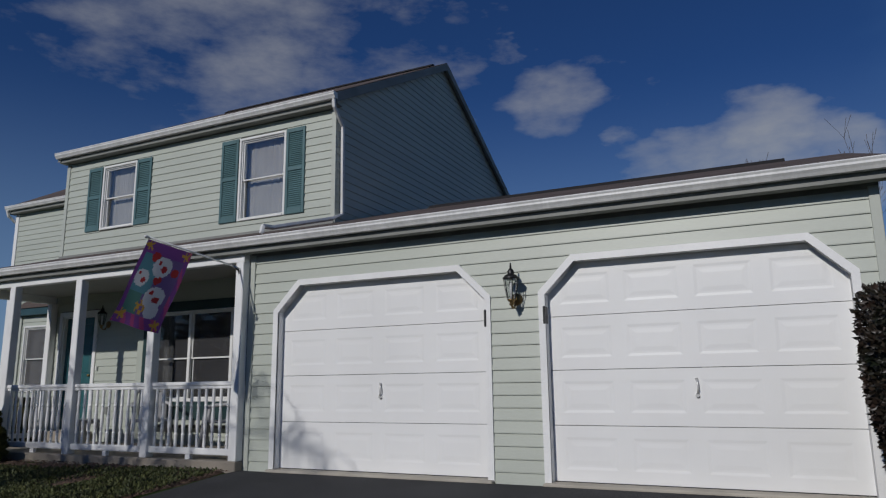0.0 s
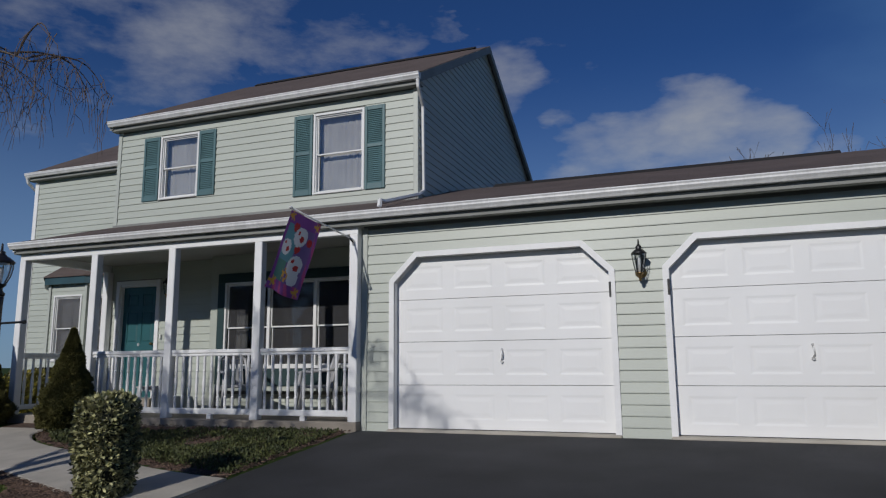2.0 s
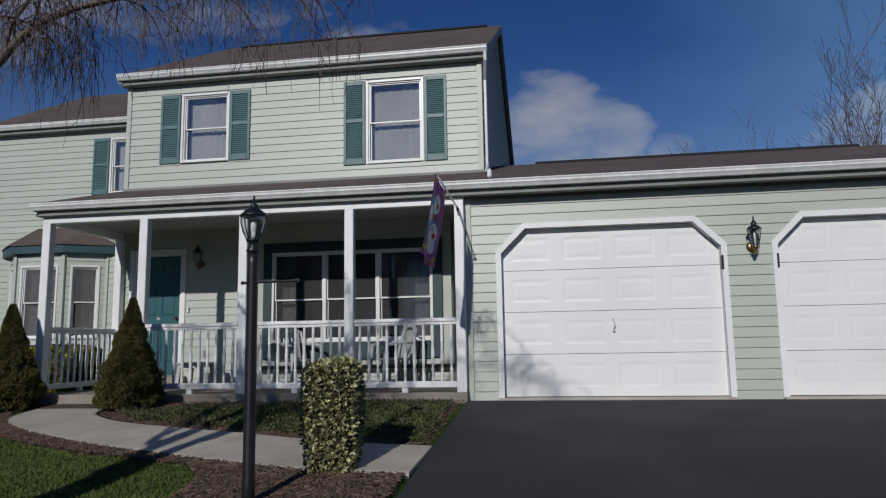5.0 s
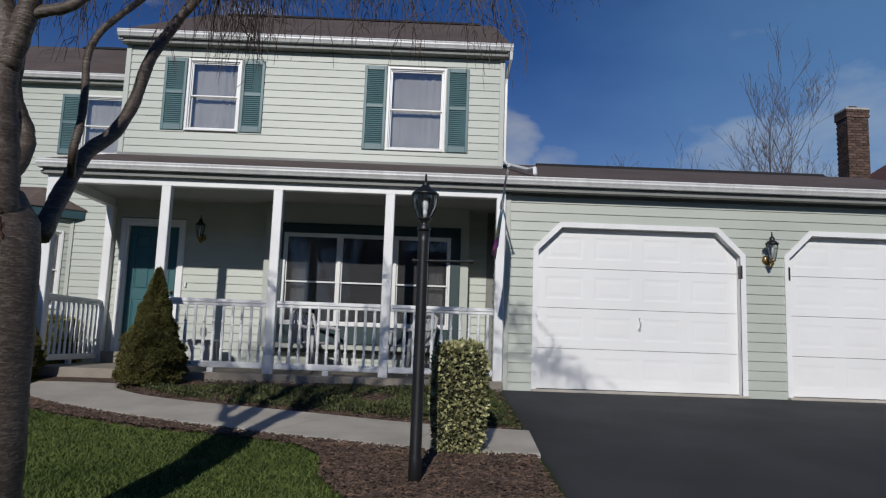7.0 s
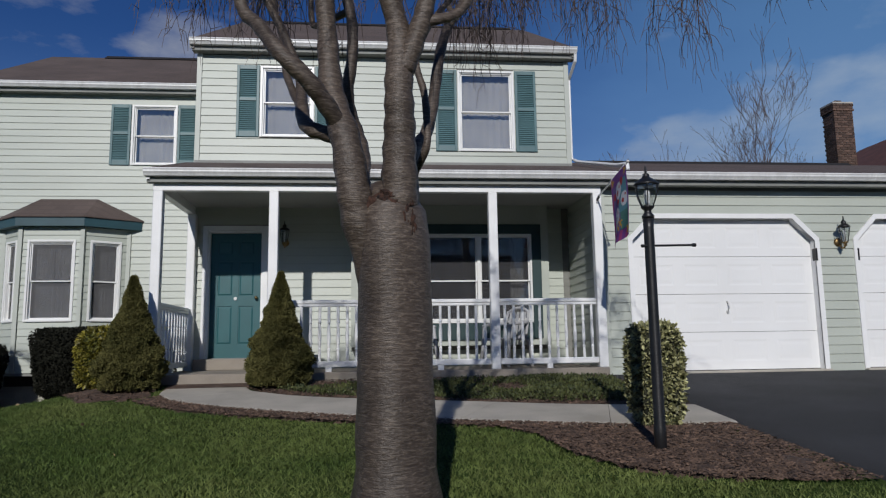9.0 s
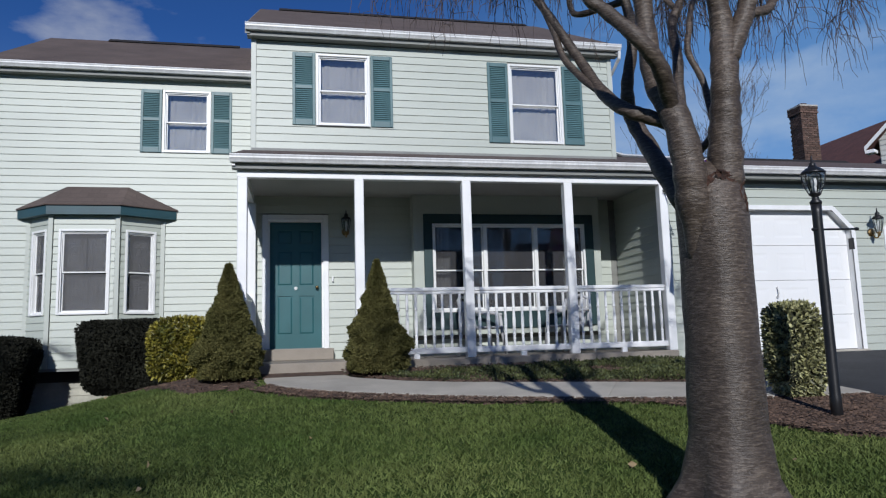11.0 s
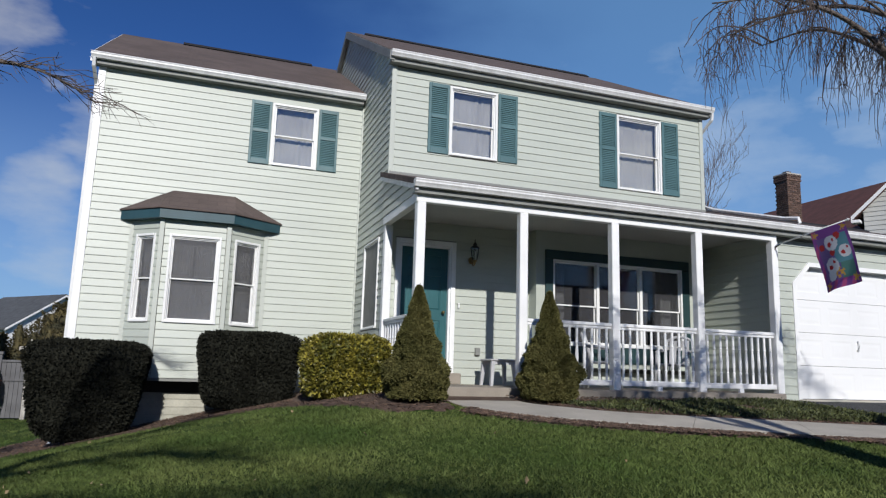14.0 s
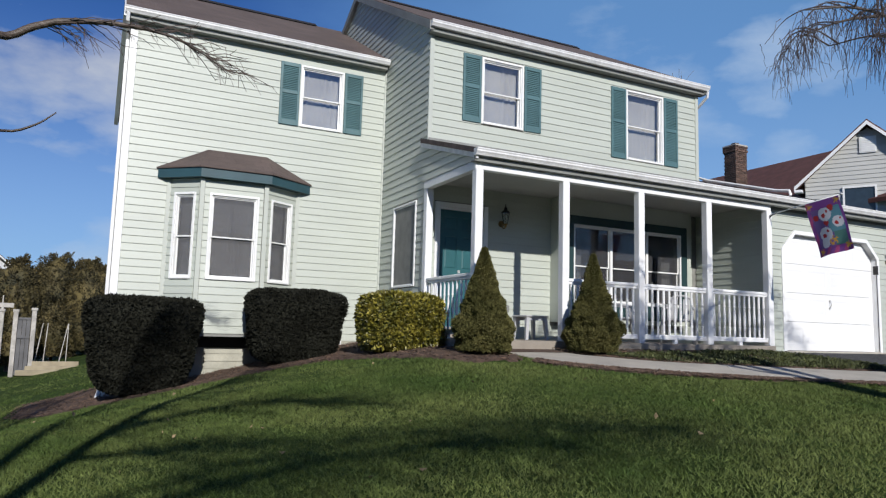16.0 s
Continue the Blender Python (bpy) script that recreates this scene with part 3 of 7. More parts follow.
def door_hole(a, b):
    """The reach of a garage opening with its trim and cut-off upper corners."""
    def reach(z):
        if z > DOOR_TOP + TRIM or z < -0.2:
            return None
        c = max(0.0, z - (DOOR_TOP + TRIM - CHAMFER))
        return (a - TRIM + c + 0.005, b + TRIM - c - 0.005)
    return reach


# garage front
g_wall = wall("wall_garage", GAR, -5.78, X_G, -0.15, 2.66, [(a - 0.03, b + 0.03, -0.15, DOOR_TOP + 0.03) for a, b in DOORS], "garage front wall in pale green lapped vinyl siding")
siding(g_wall, GAR, lambda z: (-5.72, X_G - 0.07), 0.0 - 0.03, 2.62, [door_hole(a, b) for a, b in DOORS])
for u0, u1 in ((-5.80, -5.715), (X_G - 0.075, X_G + 0.01)):
    setting("corner_board", GAR.cubes((u0, u1, -0.01, 0.03, -0.05, 2.62), bevel=0.004), CORNER, "narrow pale green vinyl corner board", "trim")
w = wall("wall_garage_side", GAR_R, 7.2, 13.9, -0.15, 2.7, [], "side wall of the garage in pale green siding")
siding(w, GAR_R, lambda z: (7.21, 13.9), -0.03, 2.7)
w = wall("wall_porch_side", GAR_IN, 7.2, 8.74, 0.0, 2.66, [], "side wall of the garage facing the porch, pale green siding", 0.1)
siding(w, GAR_IN, lambda z: (7.21, 8.86), 0.1, 2.66)
bm = bmesh.new()
GAR_R.slab(bm, [(7.2, 2.7), (13.9, 2.7), (10.55, 3.78)], -0.1, 0)
setting("wall_garage_gable", bm, SIDING, "small gable end of the garage", "wall")

# main block, front: ground floor under the porch and upper floor
W1, W2, W0 = (-10.86, -9.985, 3.835, 5.05), (-7.6, -6.635, 3.632, 5.045), (-13.575, -12.735, 3.87, 5.05)
DOOR = (-11.615, -10.76, 0.27, 2.285)
BUMP = (-9.36, -6.2)
m_wall = wall("wall_main", MAIN, X_M, X_R, -0.1, 5.25, [DOOR, (-9.06, -6.48, 0.77, 2.19), *[(w[0] + 0.05, w[1] - 0.05, w[2] + 0.05, w[3] - 0.05) for w in (W1, W2)]], "front wall of the two-storey block, pale green lapped siding")
siding(m_wall, MAIN, lambda z: (X_M + 0.07, X_R - 0.07), 3.30, 5.22, [rect(*W1), rect(*W2)])
siding(m_wall, MAIN, lambda z: (X_M + 0.02, -5.9), 0.1, 2.68, [rect(DOOR[0] - 0.08, DOOR[1] + 0.08, 0, DOOR[3] + 0.08), rect(BUMP[0], BUMP[1], 0.4, 3)])
for u0, u1 in ((X_M - 0.012, X_M + 0.07), (X_R - 0.07, X_R + 0.012)):
    setting("corner_board", MAIN.cubes((u0, u1, -0.012, 0.03, 3.3, 5.24), bevel=0.004), CORNER, "narrow pale green vinyl corner board of the upper floor", "trim")

EAVE_M, RIDGE_M, RZ_M = (8.70, 5.43), 12.75, 7.66
EAVE_W, RIDGE_W, RZ_W = (10.72, 5.42), 14.15, 7.34


def under(y, eave, ridge, top):
    """The height of a gable's slope at y."""
    s = (top - eave[1]) / (ridge - eave[0])
    return eave[1] + s * (y - eave[0]) if y <= ridge else top - s * (y - ridge)


def gable(name, face, y0, y1, z0, eave, ridge, top, label, holes=(), first=None):
    bm = bmesh.new()
    cut = lambda y: under(y, eave, ridge, top) - 0.12
    outline = [(y0, z0), (y1, z0), (y1, cut(y1))] + ([(ridge, cut(ridge))] if y1 > ridge else []) + [(y0, cut(y0))]
    face.slab(bm, outline, -0.12, 0)
    w = setting(name, bm, SHEATH, label, "wall")
    slope = (top - eave[1]) / (ridge - eave[0])

    def span(z):
        a = max(y0, eave[0] + (z + 0.12 - eave[1]) / slope)
        b = min(y1, 2 * ridge - eave[0] - (z + 0.12 - eave[1]) / slope)
        return (a, b)
    siding(w, face, span, z0 if first is None else first, min(top - 0.14, cut(ridge)), holes)
    return w


gable("wall_gable_right", GABLE_R, Y_MAIN, 16.6, 2.6, EAVE_M, RIDGE_M, RZ_M, "shaded gable end of the main block above the garage roof")
side = gable("wall_gable_left", SIDE_L, Y_MAIN, 16.6, -0.6, EAVE_M, RIDGE_M, RZ_M, "gable end of the main block beside the wing, pale green siding", [rect(9.2, 10.25, 0.92, 2.44)])
gable("wall_wing_left", WING_L, Y_WING, 17.4, -1.4, EAVE_W, RIDGE_W, RZ_W, "gable end of the wing, pale green siding")
wing = wall("wall_wing", WING, X_L, X_M, -1.4, 5.25, [(W0[0] + 0.05, W0[1] - 0.05, W0[2] + 0.05, W0[3] - 0.05), (-15.55, -13.65, 0.4, 2.5)], "front wall of the wing in pale green lapped siding")
# boards below low take the darker tone that stands in for shade
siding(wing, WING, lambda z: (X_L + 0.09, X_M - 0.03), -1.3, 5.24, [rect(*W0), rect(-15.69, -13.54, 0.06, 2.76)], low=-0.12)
setting("corner_board", WING.cubes((X_L - 0.02, X_L + 0.095, -0.02, 0.03, -1.2, 5.24), bevel=0.004), WHITE, "white vinyl corner board of the wing", "trim")
setting("corner_board", WING.cubes((X_M - 0.04, X_M - 0.0, 0.0, 0.03, -0.6, 5.24), bevel=0.004), CORNER, "narrow pale green corner strip beside the wing", "trim")
setting("foundation", WING.cubes((X_M - 1.0, X_M - 0.02, 0.005, 0.04, -0.6, -0.22), bevel=0.01), CONCRETE, "low strip of bare concrete foundation", "foundation")
# back walls close the block
bm = cubes((X_M, X_R, 16.5, 16.6, -0.6, 5.3), (X_L, X_M, 17.3, 17.4, -1.4, 5.3), (X_R, X_G, 13.8, 13.9, -0.2, 2.7))
setting("wall_back", bm, SHEATH, "plain rear walls of the house", "wall")
# floors coloured near black, standing in for unlit rooms
setting("room_floor", cubes((X_M + 0.1, X_R - 0.1, 9.1, 16.4, 0.2, 0.27), (X_M + 0.1, X_R - 0.1, 9.1, 16.4, 2.75, 2.95), (X_L + 0.1, X_M - 0.1, 11.1, 17.2, 0.2, 0.27), (X_L + 0.1, X_M - 0.1, 11.1, 17.2, 2.75, 2.95)), DARK, "floors inside the house, coloured near black as if unlit", "floor")


# ---- roofs ----
def roof_plane(bm, x0, x1, ya, za, yb, zb, thick=0.1):
    d = Vector((0, yb - ya, zb - za)).normalized()
    n = Vector((0, -d.z, d.y)) * thick
    hexa(bm, [(x0, ya, za - thick), (x1, ya, za - thick), (x1, yb, zb - thick), (x0, yb, zb - thick), (x0, ya, za), (x1, ya, za), (x1, yb, zb), (x0, yb, zb)])


def roof(name, x0, x1, eave, ridge, top, back, label):
    bm = bmesh.new()
    s = (top - eave[1]) / (ridge - eave[0])
    roof_plane(bm, x0, x1, eave[0], eave[1], ridge, top)
    roof_plane(bm, x0, x1, back, top - s * (back - ridge), ridge, top)
    bmesh.ops.recalc_face_normals(bm, faces=bm.faces)
    return setting(name, bm, ROOF, label, "roof")


roof("roof_main", X_M - 0.08, X_R + 0.1, EAVE_M, RIDGE_M, RZ_M, 16.9, "brown asphalt shingle gable roof of the main block")
roof("roof_wing", X_L - 0.12, X_M, EAVE_W, RIDGE_W, RZ_W, 17.7, "brown asphalt shingle gable roof of the wing")
EAVE_P = (6.965, 2.82)
P_SLOPE = 0.305
bm = bmesh.new()
roof_plane(bm, X_M - 0.13, X_R + 0.02, EAVE_P[0], EAVE_P[1], Y_MAIN, EAVE_P[1] + P_SLOPE * (Y_MAIN - EAVE_P[0]), 0.08)
bmesh.ops.recalc_face_normals(bm, faces=bm.faces)
setting("roof_porch", bm, ROOF, "low brown shingle roof over the porch", "roof")
RZ_G = EAVE_P[1] + P_SLOPE * (10.55 - EAVE_P[0])
roof("roof_garage", X_R + 0.02, X_G + 0.12, EAVE_P, 10.55, RZ_G, 14.1, "low brown shingle roof of the garage")
for x0, x1, y, z, lab in ((-11.55, -5.9, RIDGE_M, RZ_M, "main"), (-15.35, -12.5, RIDGE_W, RZ_W, "wing"), (-4.9, 0.5, 10.55, RZ_G, "garage")):
    bm = bmesh.new()
    hexa(bm, [(x0, y - 0.17, z - 0.07), (x1, y - 0.17, z - 0.07), (x1, y + 0.17, z - 0.07), (x0, y + 0.17, z - 0.07), (x0, y - 0.03, z + 0.035), (x1, y - 0.03, z + 0.035), (x1, y + 0.03, z + 0.035), (x0, y + 0.03, z + 0.035)])
    bmesh.ops.recalc_face_normals(bm, faces=bm.faces)
    setting("ridge_vent", bm, RIDGE, f"dark ridge vent along the {lab} roof", "roof vent")


def gutter(x0, x1, y, z, label):
    """An eaves gutter of ogee section, with the dark soffit and fascia behind it."""
    prof = [(0, 0), (-0.11, 0), (-0.115, -0.012), (-0.105, -0.03), (-0.105, -0.05), (-0.085, -0.075), (-0.07, -0.1), (0, -0.1), (0, -0.09), (-0.062, -0.09), (-0.09, -0.05), (-0.09, -0.012), (0, -0.012)]
    bm = bmesh.new()
    a = [bm.verts.new((x0, y + p, z + q)) for p, q in prof]
    b = [bm.verts.new((x1, y + p, z + q)) for p, q in prof]
    for i in range(len(prof)):
        j = (i + 1) % len(prof)
        bm.faces.new((a[i], a[j], b[j], b[i]))
    for r, x in ((prof[:8], x0), (prof[:8], x1)):
        bm.faces.new([bm.verts.new((x, y + p, z + q)) for p, q in r])
    bmesh.ops.recalc_face_normals(bm, faces=bm.faces)
    return setting("gutter", bm, GUTTER, label, "gutter")


def eaves(x0, x1, y, z, wall_y, label):
    gutter(x0, x1, y, z, label)
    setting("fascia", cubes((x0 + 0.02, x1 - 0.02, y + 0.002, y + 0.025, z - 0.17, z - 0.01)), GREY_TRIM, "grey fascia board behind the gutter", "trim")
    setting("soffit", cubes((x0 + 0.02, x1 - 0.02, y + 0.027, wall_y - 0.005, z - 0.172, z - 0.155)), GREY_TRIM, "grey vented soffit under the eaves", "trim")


eaves(X_M - 0.09, X_R + 0.12, 8.72, 5.41, Y_MAIN, "white aluminium gutter of the main roof")
eaves(X_L - 0.13, X_M - 0.03, 10.74, 5.40, Y_WING, "white aluminium gutter of the wing")
eaves(X_M - 0.14, X_G + 0.14, 6.98, 2.80, Y_GAR - 0.1, "long white aluminium gutter over porch and garage")
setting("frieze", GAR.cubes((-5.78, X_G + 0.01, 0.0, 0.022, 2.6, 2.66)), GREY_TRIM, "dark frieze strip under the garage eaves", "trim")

# rake boards
def rake(x, eave, ridge, top, y_end, out, material, label):
    bm = bmesh.new()
    s = (top - eave[1]) / (ridge - eave[0])
    for ya, yb in ((eave[0], ridge), (y_end, ridge)):
        za, zb = top - s * abs(ridge - ya), top
        hexa(bm, [(x, ya, za - 0.17), (x + out, ya, za - 0.17), (x + out, yb, zb - 0.17), (x, yb, zb - 0.17), (x, ya, za - 0.012), (x + out, ya, za - 0.012), (x + out, yb, zb - 0.012), (x, yb, zb - 0.012)])
    bmesh.ops.recalc_face_normals(bm, faces=bm.faces)
    setting("rake_board", bm, material, label, "trim")


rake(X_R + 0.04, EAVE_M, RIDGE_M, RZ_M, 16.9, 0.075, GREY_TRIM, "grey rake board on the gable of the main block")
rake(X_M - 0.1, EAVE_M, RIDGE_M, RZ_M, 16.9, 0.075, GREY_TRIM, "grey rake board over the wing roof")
rake(X_L - 0.14, EAVE_W, RIDGE_W, RZ_W, 17.7, 0.09, WHITE, "white rake board of the wing")
rake(X_G + 0.06, EAVE_P, 10.55, RZ_G, 14.1, 0.07, WHITE, "white rake board of the garage")


def downspout(points, label, w=0.03):
    bm = bmesh.new()
    tube(bm, points, w, 4)
    return setting("downspout", soften(bm, 0.006), GUTTER, label, "downspout")


downspout([(X_R + 0.09, 8.66, 5.3), (X_R + 0.09, 8.68, 5.18), (X_R + 0.05, 8.98, 4.95), (X_R + 0.05, 9.0, 3.56), (X_R + 0.08, 8.7, 3.42), (X_R + 0.2, 7.2, 2.97), (X_R + 0.26, 6.95, 2.93), (X_R + 0.26, 6.93, 2.84)], "white downspout from the upper gutter onto the garage roof", 0.035)
downspout([(X_L - 0.08, 10.68, 5.3), (X_L - 0.08, 10.72, 5.18), (X_L - 0.05, 11.02, 4.95), (X_L - 0.05, 11.02, -0.9), (X_L - 0.08, 10.85, -1.0)], "white downspout at the corner of the wing", 0.04)
downspout([(X_M - 0.75, 10.82, 0.1), (X_M - 0.75, 10.82, -0.3), (X_M - 0.78, 10.7, -0.36)], "short white drain pipe beside the hedge", 0.03)

# flashing line of the porch roof
setting("flashing", cubes((X_M, X_R, Y_MAIN - 0.05, Y_MAIN - 0.022, 3.37, 3.43)), GREY_TRIM, "grey flashing strip above the porch roof", "trim")

# ---- porch ----
setting("porch_floor", cubes((X_M - 0.08, -5.79, 7.03, Y_MAIN - 0.01, -0.2, 0.1), bevel=0.012), CONCRETE, "raised tan concrete porch floor", "porch floor")
setting("door_step", cubes((-11.75, -10.62, 8.66, Y_MAIN - 0.004, 0.1, 0.27), bevel=0.01), CONCRETE, "tan step under the front door", "step")
setting("ceiling", cubes((X_M - 0.05, -5.78, 7.16, Y_MAIN - 0.02, 2.66, 2.7)), surface("porch_ceiling_paint", (0.42, 0.42, 0.4), 0.6, 2, 0.06), "pale painted porch ceiling", "ceiling")
setting("porch_beam", cubes((X_M - 0.06, -5.8, 7.06, 7.17, 2.53, 2.72), bevel=0.006), WHITE, "white beam carried by the porch posts", "beam")
setting("porch_beam", cubes((X_M - 0.06, X_M + 0.05, 7.172, 8.84, 2.53, 2.66), bevel=0.006), WHITE, "white beam at the open end of the porch", "beam")
bm = bmesh.new()
PSIDE = Face((X_M - 0.055, 0, 0), (0, 1, 0), (-1, 0, 0))
PSIDE.slab(bm, [(7.02, 2.66), (8.86, 2.66), (8.86, 3.3), (7.02, 2.74)], -0.06, 0)
tri_wall = setting("wall_porch_gable", bm, SHEATH, "half gable at the open end of the porch, pale green siding", "wall")
siding(tri_wall, PSIDE, lambda z: (max(7.03, EAVE_P[0] + (z + 0.1 - EAVE_P[1]) / P_SLOPE), 8.86), 2.66, 3.3)
bm = bmesh.new()
PSIDE.slab(bm, [(6.95, 2.66), (8.9, 3.26), (8.9, 3.4), (6.95, 2.8)], 0.022, 0.06)
setting("rake_board", bm, GUTTER, "pale rake board at the end of the porch roof", "trim")

POST_X = [-11.86, -10.34, -8.85, -7.35, -5.86]


def porch_post(x, y=7.11, z0=0.1, z1=2.53, label="square white porch post on the concrete edge"):
    p = thing("porch_post", (x, y, z0), label, "post", "porch posts")
    part("shaft", cubes((x - 0.062, x + 0.062, y - 0.062, y + 0.062, z0, z1), bevel=0.008), WHITE, p)


for x in POST_X:
    porch_post(x)
porch_post(X_M + 0.02, 8.8, label="square white half post against the house corner")

BALUSTER = bmesh.new()
lathe(BALUSTER, (0, 0, 0), [(0.019, 0), (0.019, 0.18), (0.024, 0.2), (0.015, 0.22), (0.022, 0.3), (0.024, 0.4), (0.016, 0.55), (0.024, 0.57), (0.019, 0.59), (0.019, 0.79)], 8)
bal = bpy.data.meshes.new("baluster")
BALUSTER.to_mesh(bal)
BALUSTER.free()
bal.materials.append(WHITE)


def railing(a, b, n, label):
    a, b = Vector(a), Vector(b)
    f = Face((a + b) / 2, b - a, (b - a).cross(Vector((0, 0, 1))))
    h = (b - a).length / 2
    r = thing("porch_railing", ((a + b) / 2), label, "railing", "porch railings")
    part("top_rail", f.cubes((-h, h, -0.035, 0.035, 0.9, 0.95), (-h, h, -0.022, 0.022, 0.86, 0.9), bevel=0.008), WHITE, r)
    part("bottom_rail", f.cubes((-h, h, -0.028, 0.028, 0.06, 0.14), bevel=0.008), WHITE, r)
    part("foot_block", f.cubes((-0.04, 0.04, -0.028, 0.028, -0.01, 0.06), bevel=0.005), WHITE, r)
    for i in range(n):
        p = f.p(-h + 2 * h * (i + 0.6) / (n + 0.2), 0, 0.1)
        o = new("baluster", bal)
        o.parent, o.location = r, p - (a + b) / 2
        o.scale = (1, 1, 0.97)


for i in (1, 2, 3):
    railing((POST_X[i] + 0.065, 7.11, 0.1), (POST_X[i + 1] - 0.065, 7.11, 0.1), 11, "white porch railing with turned balusters")
railing((-11.86, 7.18, 0.1), (-11.86, 8.72, 0.1), 11, "white railing closing the open end of the porch")


# ---- windows ----
COUNT = [0]


def pleats(bm, face, u0, u1, n, z0, z1, waves=9, depth=0.007):
    cols = waves * 4
    prev = None
    for i in range(cols + 1):
        u = u0 + (u1 - u0) * i / cols
        d = n + depth * math.sin(i * math.pi / 2 + 0.6 * math.sin(i * 0.7)) + 0.006 * math.sin(i * 1.3)
        pair = (bm.verts.new(face.p(u, d, z0)), bm.verts.new(face.p(u, d * 0.9, z1)))
        if prev:
            bm.faces.new((prev[0], pair[0], pair[1], prev[1]))
        prev = pair


def sash_window(face, u0, u1, z0, z1, label, curtain="full", trim=0.04, lift=0.03, drape=None, screen="none"):
    COUNT[0] += 1
    c = face.p((u0 + u1) / 2, 0, z0)
    w = thing(f"window_{COUNT[0]}", c, label, "window", kind="structure")
    t = trim
    bm = face.cubes((u0, u0 + t, 0, lift, z0, z1), (u1 - t, u1, 0, lift, z0, z1), (u0 + t, u1 - t, 0, lift, z1 - t, z1), (u0 + t, u1 - t, 0, lift + 0.012, z0, z0 + t * 0.8), bevel=0.005)
    part("window_frame", bm, VINYL_WHITE, w)
    a, b, c0, d = u0 + t, u1 - t, z0 + t * 0.8, z1 - t
    part("jamb", face.cubes((a - 0.001, a + 0.018, -0.1, 0.003, c0, d), (b - 0.018, b + 0.001, -0.1, 0.003, c0, d), (a + 0.018, b - 0.018, -0.1, 0.003, d - 0.018, d + 0.001), (a + 0.018, b - 0.018, -0.1, 0.003, c0 - 0.001, c0 + 0.02)), VINYL_WHITE, w)
    mid = (c0 + d) / 2
    s = 0.022
    for name, lo, hi, n in (("upper_sash", mid - 0.018, d - 0.018, -0.02), ("lower_sash", c0 + 0.02, mid + 0.018, -0.052)):
        a1, b1 = a + 0.018, b - 0.018
        sash = part(name, face.cubes((a1, a1 + s, n - 0.028, n, lo, hi), (b1 - s, b1, n - 0.028, n, lo, hi), (a1 + s, b1 - s, n - 0.028, n, hi - s, hi), (a1 + s, b1 - s, n - 0.028, n, lo, lo + s), bevel=0.003), VINYL_WHITE, w)
        bm = bmesh.new()
        face.box(bm, a1 + s - 0.003, b1 - s + 0.003, n - 0.018, n - 0.013, lo + s - 0.003, hi - s + 0.003)
        p = part("pane", bm, GLASS, sash)
        p.visible_shadow = False
        if screen == "both":
            bm = bmesh.new()
            face.box(bm, a1 + s, b1 - s, n - 0.008, n - 0.006, lo + s, hi - s)
            p = part("insect_screen", bm, SCREEN, sash, "fine grey insect screen")
            p.visible_shadow = False
    if curtain:
        bm = bmesh.new()
        if curtain == "full":
            pleats(bm, face, a, b, -0.17, c0, d, 8)
        elif curtain == "split":
            m = (a + b) / 2
            pleats(bm, face, a, m - 0.012, -0.15, mid, d - 0.12, 6)
            pleats(bm, face, m + 0.012, b, -0.15, mid, d - 0.12, 6)
            pleats(bm, face, a, b, -0.14, d - 0.13, d, 9)
            pleats(bm, face, a, b, -0.15, c0, mid, 10)
        elif curtain == "valance":
            pleats(bm, face, a, b, -0.17, mid - 0.1, d, 9)
            pleats(bm, face, a, b, -0.21, c0, mid, 7)
        part("curtain", bm, drape or CURTAIN, w, "thin sheer curtain", True)
    # a near-black sheet replaces the unlit room behind the glass
    part("shade_backing", face.cubes((u0 - 0.1, u1 + 0.1, -0.9, -0.88, z0 - 0.1, z1 + 0.1)), DARK, w, "near-black sheet standing in for the unlit room")
    return w


sash_window(MAIN, *W1, "white double-hung window with drawn sheer curtains, upper floor", "full")
sash_window(MAIN, *W2, "tall white double-hung window with sheer curtains, upper floor", "full")
sash_window(WING, *W0, "white double-hung window with sheer curtains in the wing", "full")
sash_window(SIDE_L, 9.22, 10.23, 0.94, 2.42, "white side window with a drawn grey shade", "full", screen="both")


def shutter(face, u0, u1, z0, z1):
    s = thing("shutter", face.p((u0 + u1) / 2, 0, z0), "teal louvred vinyl shutter fixed beside the window", "shutter", "window shutters")
    f, m = 0.045, (z0 + z1) / 2 + 0.03
    part("shutter_frame", face.cubes((u0, u0 + f, 0.0, 0.04, z0, z1), (u1 - f, u1, 0.0, 0.04, z0, z1), (u0 + f, u1 - f, 0.0, 0.04, z1 - 0.07, z1), (u0 + f, u1 - f, 0.0, 0.04, z0, z0 + 0.1), (u0 + f, u1 - f, 0.0, 0.04, m - 0.03, m + 0.03), bevel=0.004), TEAL, s)
    bm = bmesh.new()
    for lo, hi in ((z0 + 0.1, m - 0.03), (m + 0.03, z1 - 0.07)):
        n = int((hi - lo) / 0.032)
        for i in range(n):
            z = lo + (hi - lo) * i / n
            h = (hi - lo) / n
            hexa(bm, [face.p(*q) for q in ((u0 + f, 0.032, z), (u1 - f, 0.032, z), (u1 - f, 0.005, z), (u0 + f, 0.005, z), (u0 + f, 0.016, z + h), (u1 - f, 0.016, z + h), (u1 - f, 0.005, z + h), (u0 + f, 0.005, z + h))])
    bmesh.ops.recalc_face_normals(bm, faces=bm.faces)
    part("louvres", bm, TEAL, s)


for face, w in ((MAIN, W1), (MAIN, W2), (WING, W0)):
    shutter(face, w[0] - 0.375, w[0] - 0.012, w[2] + 0.0, w[3] - 0.0)
    shutter(face, w[1] + 0.012, w[1] + 0.375, w[2] + 0.0, w[3] - 0.0)


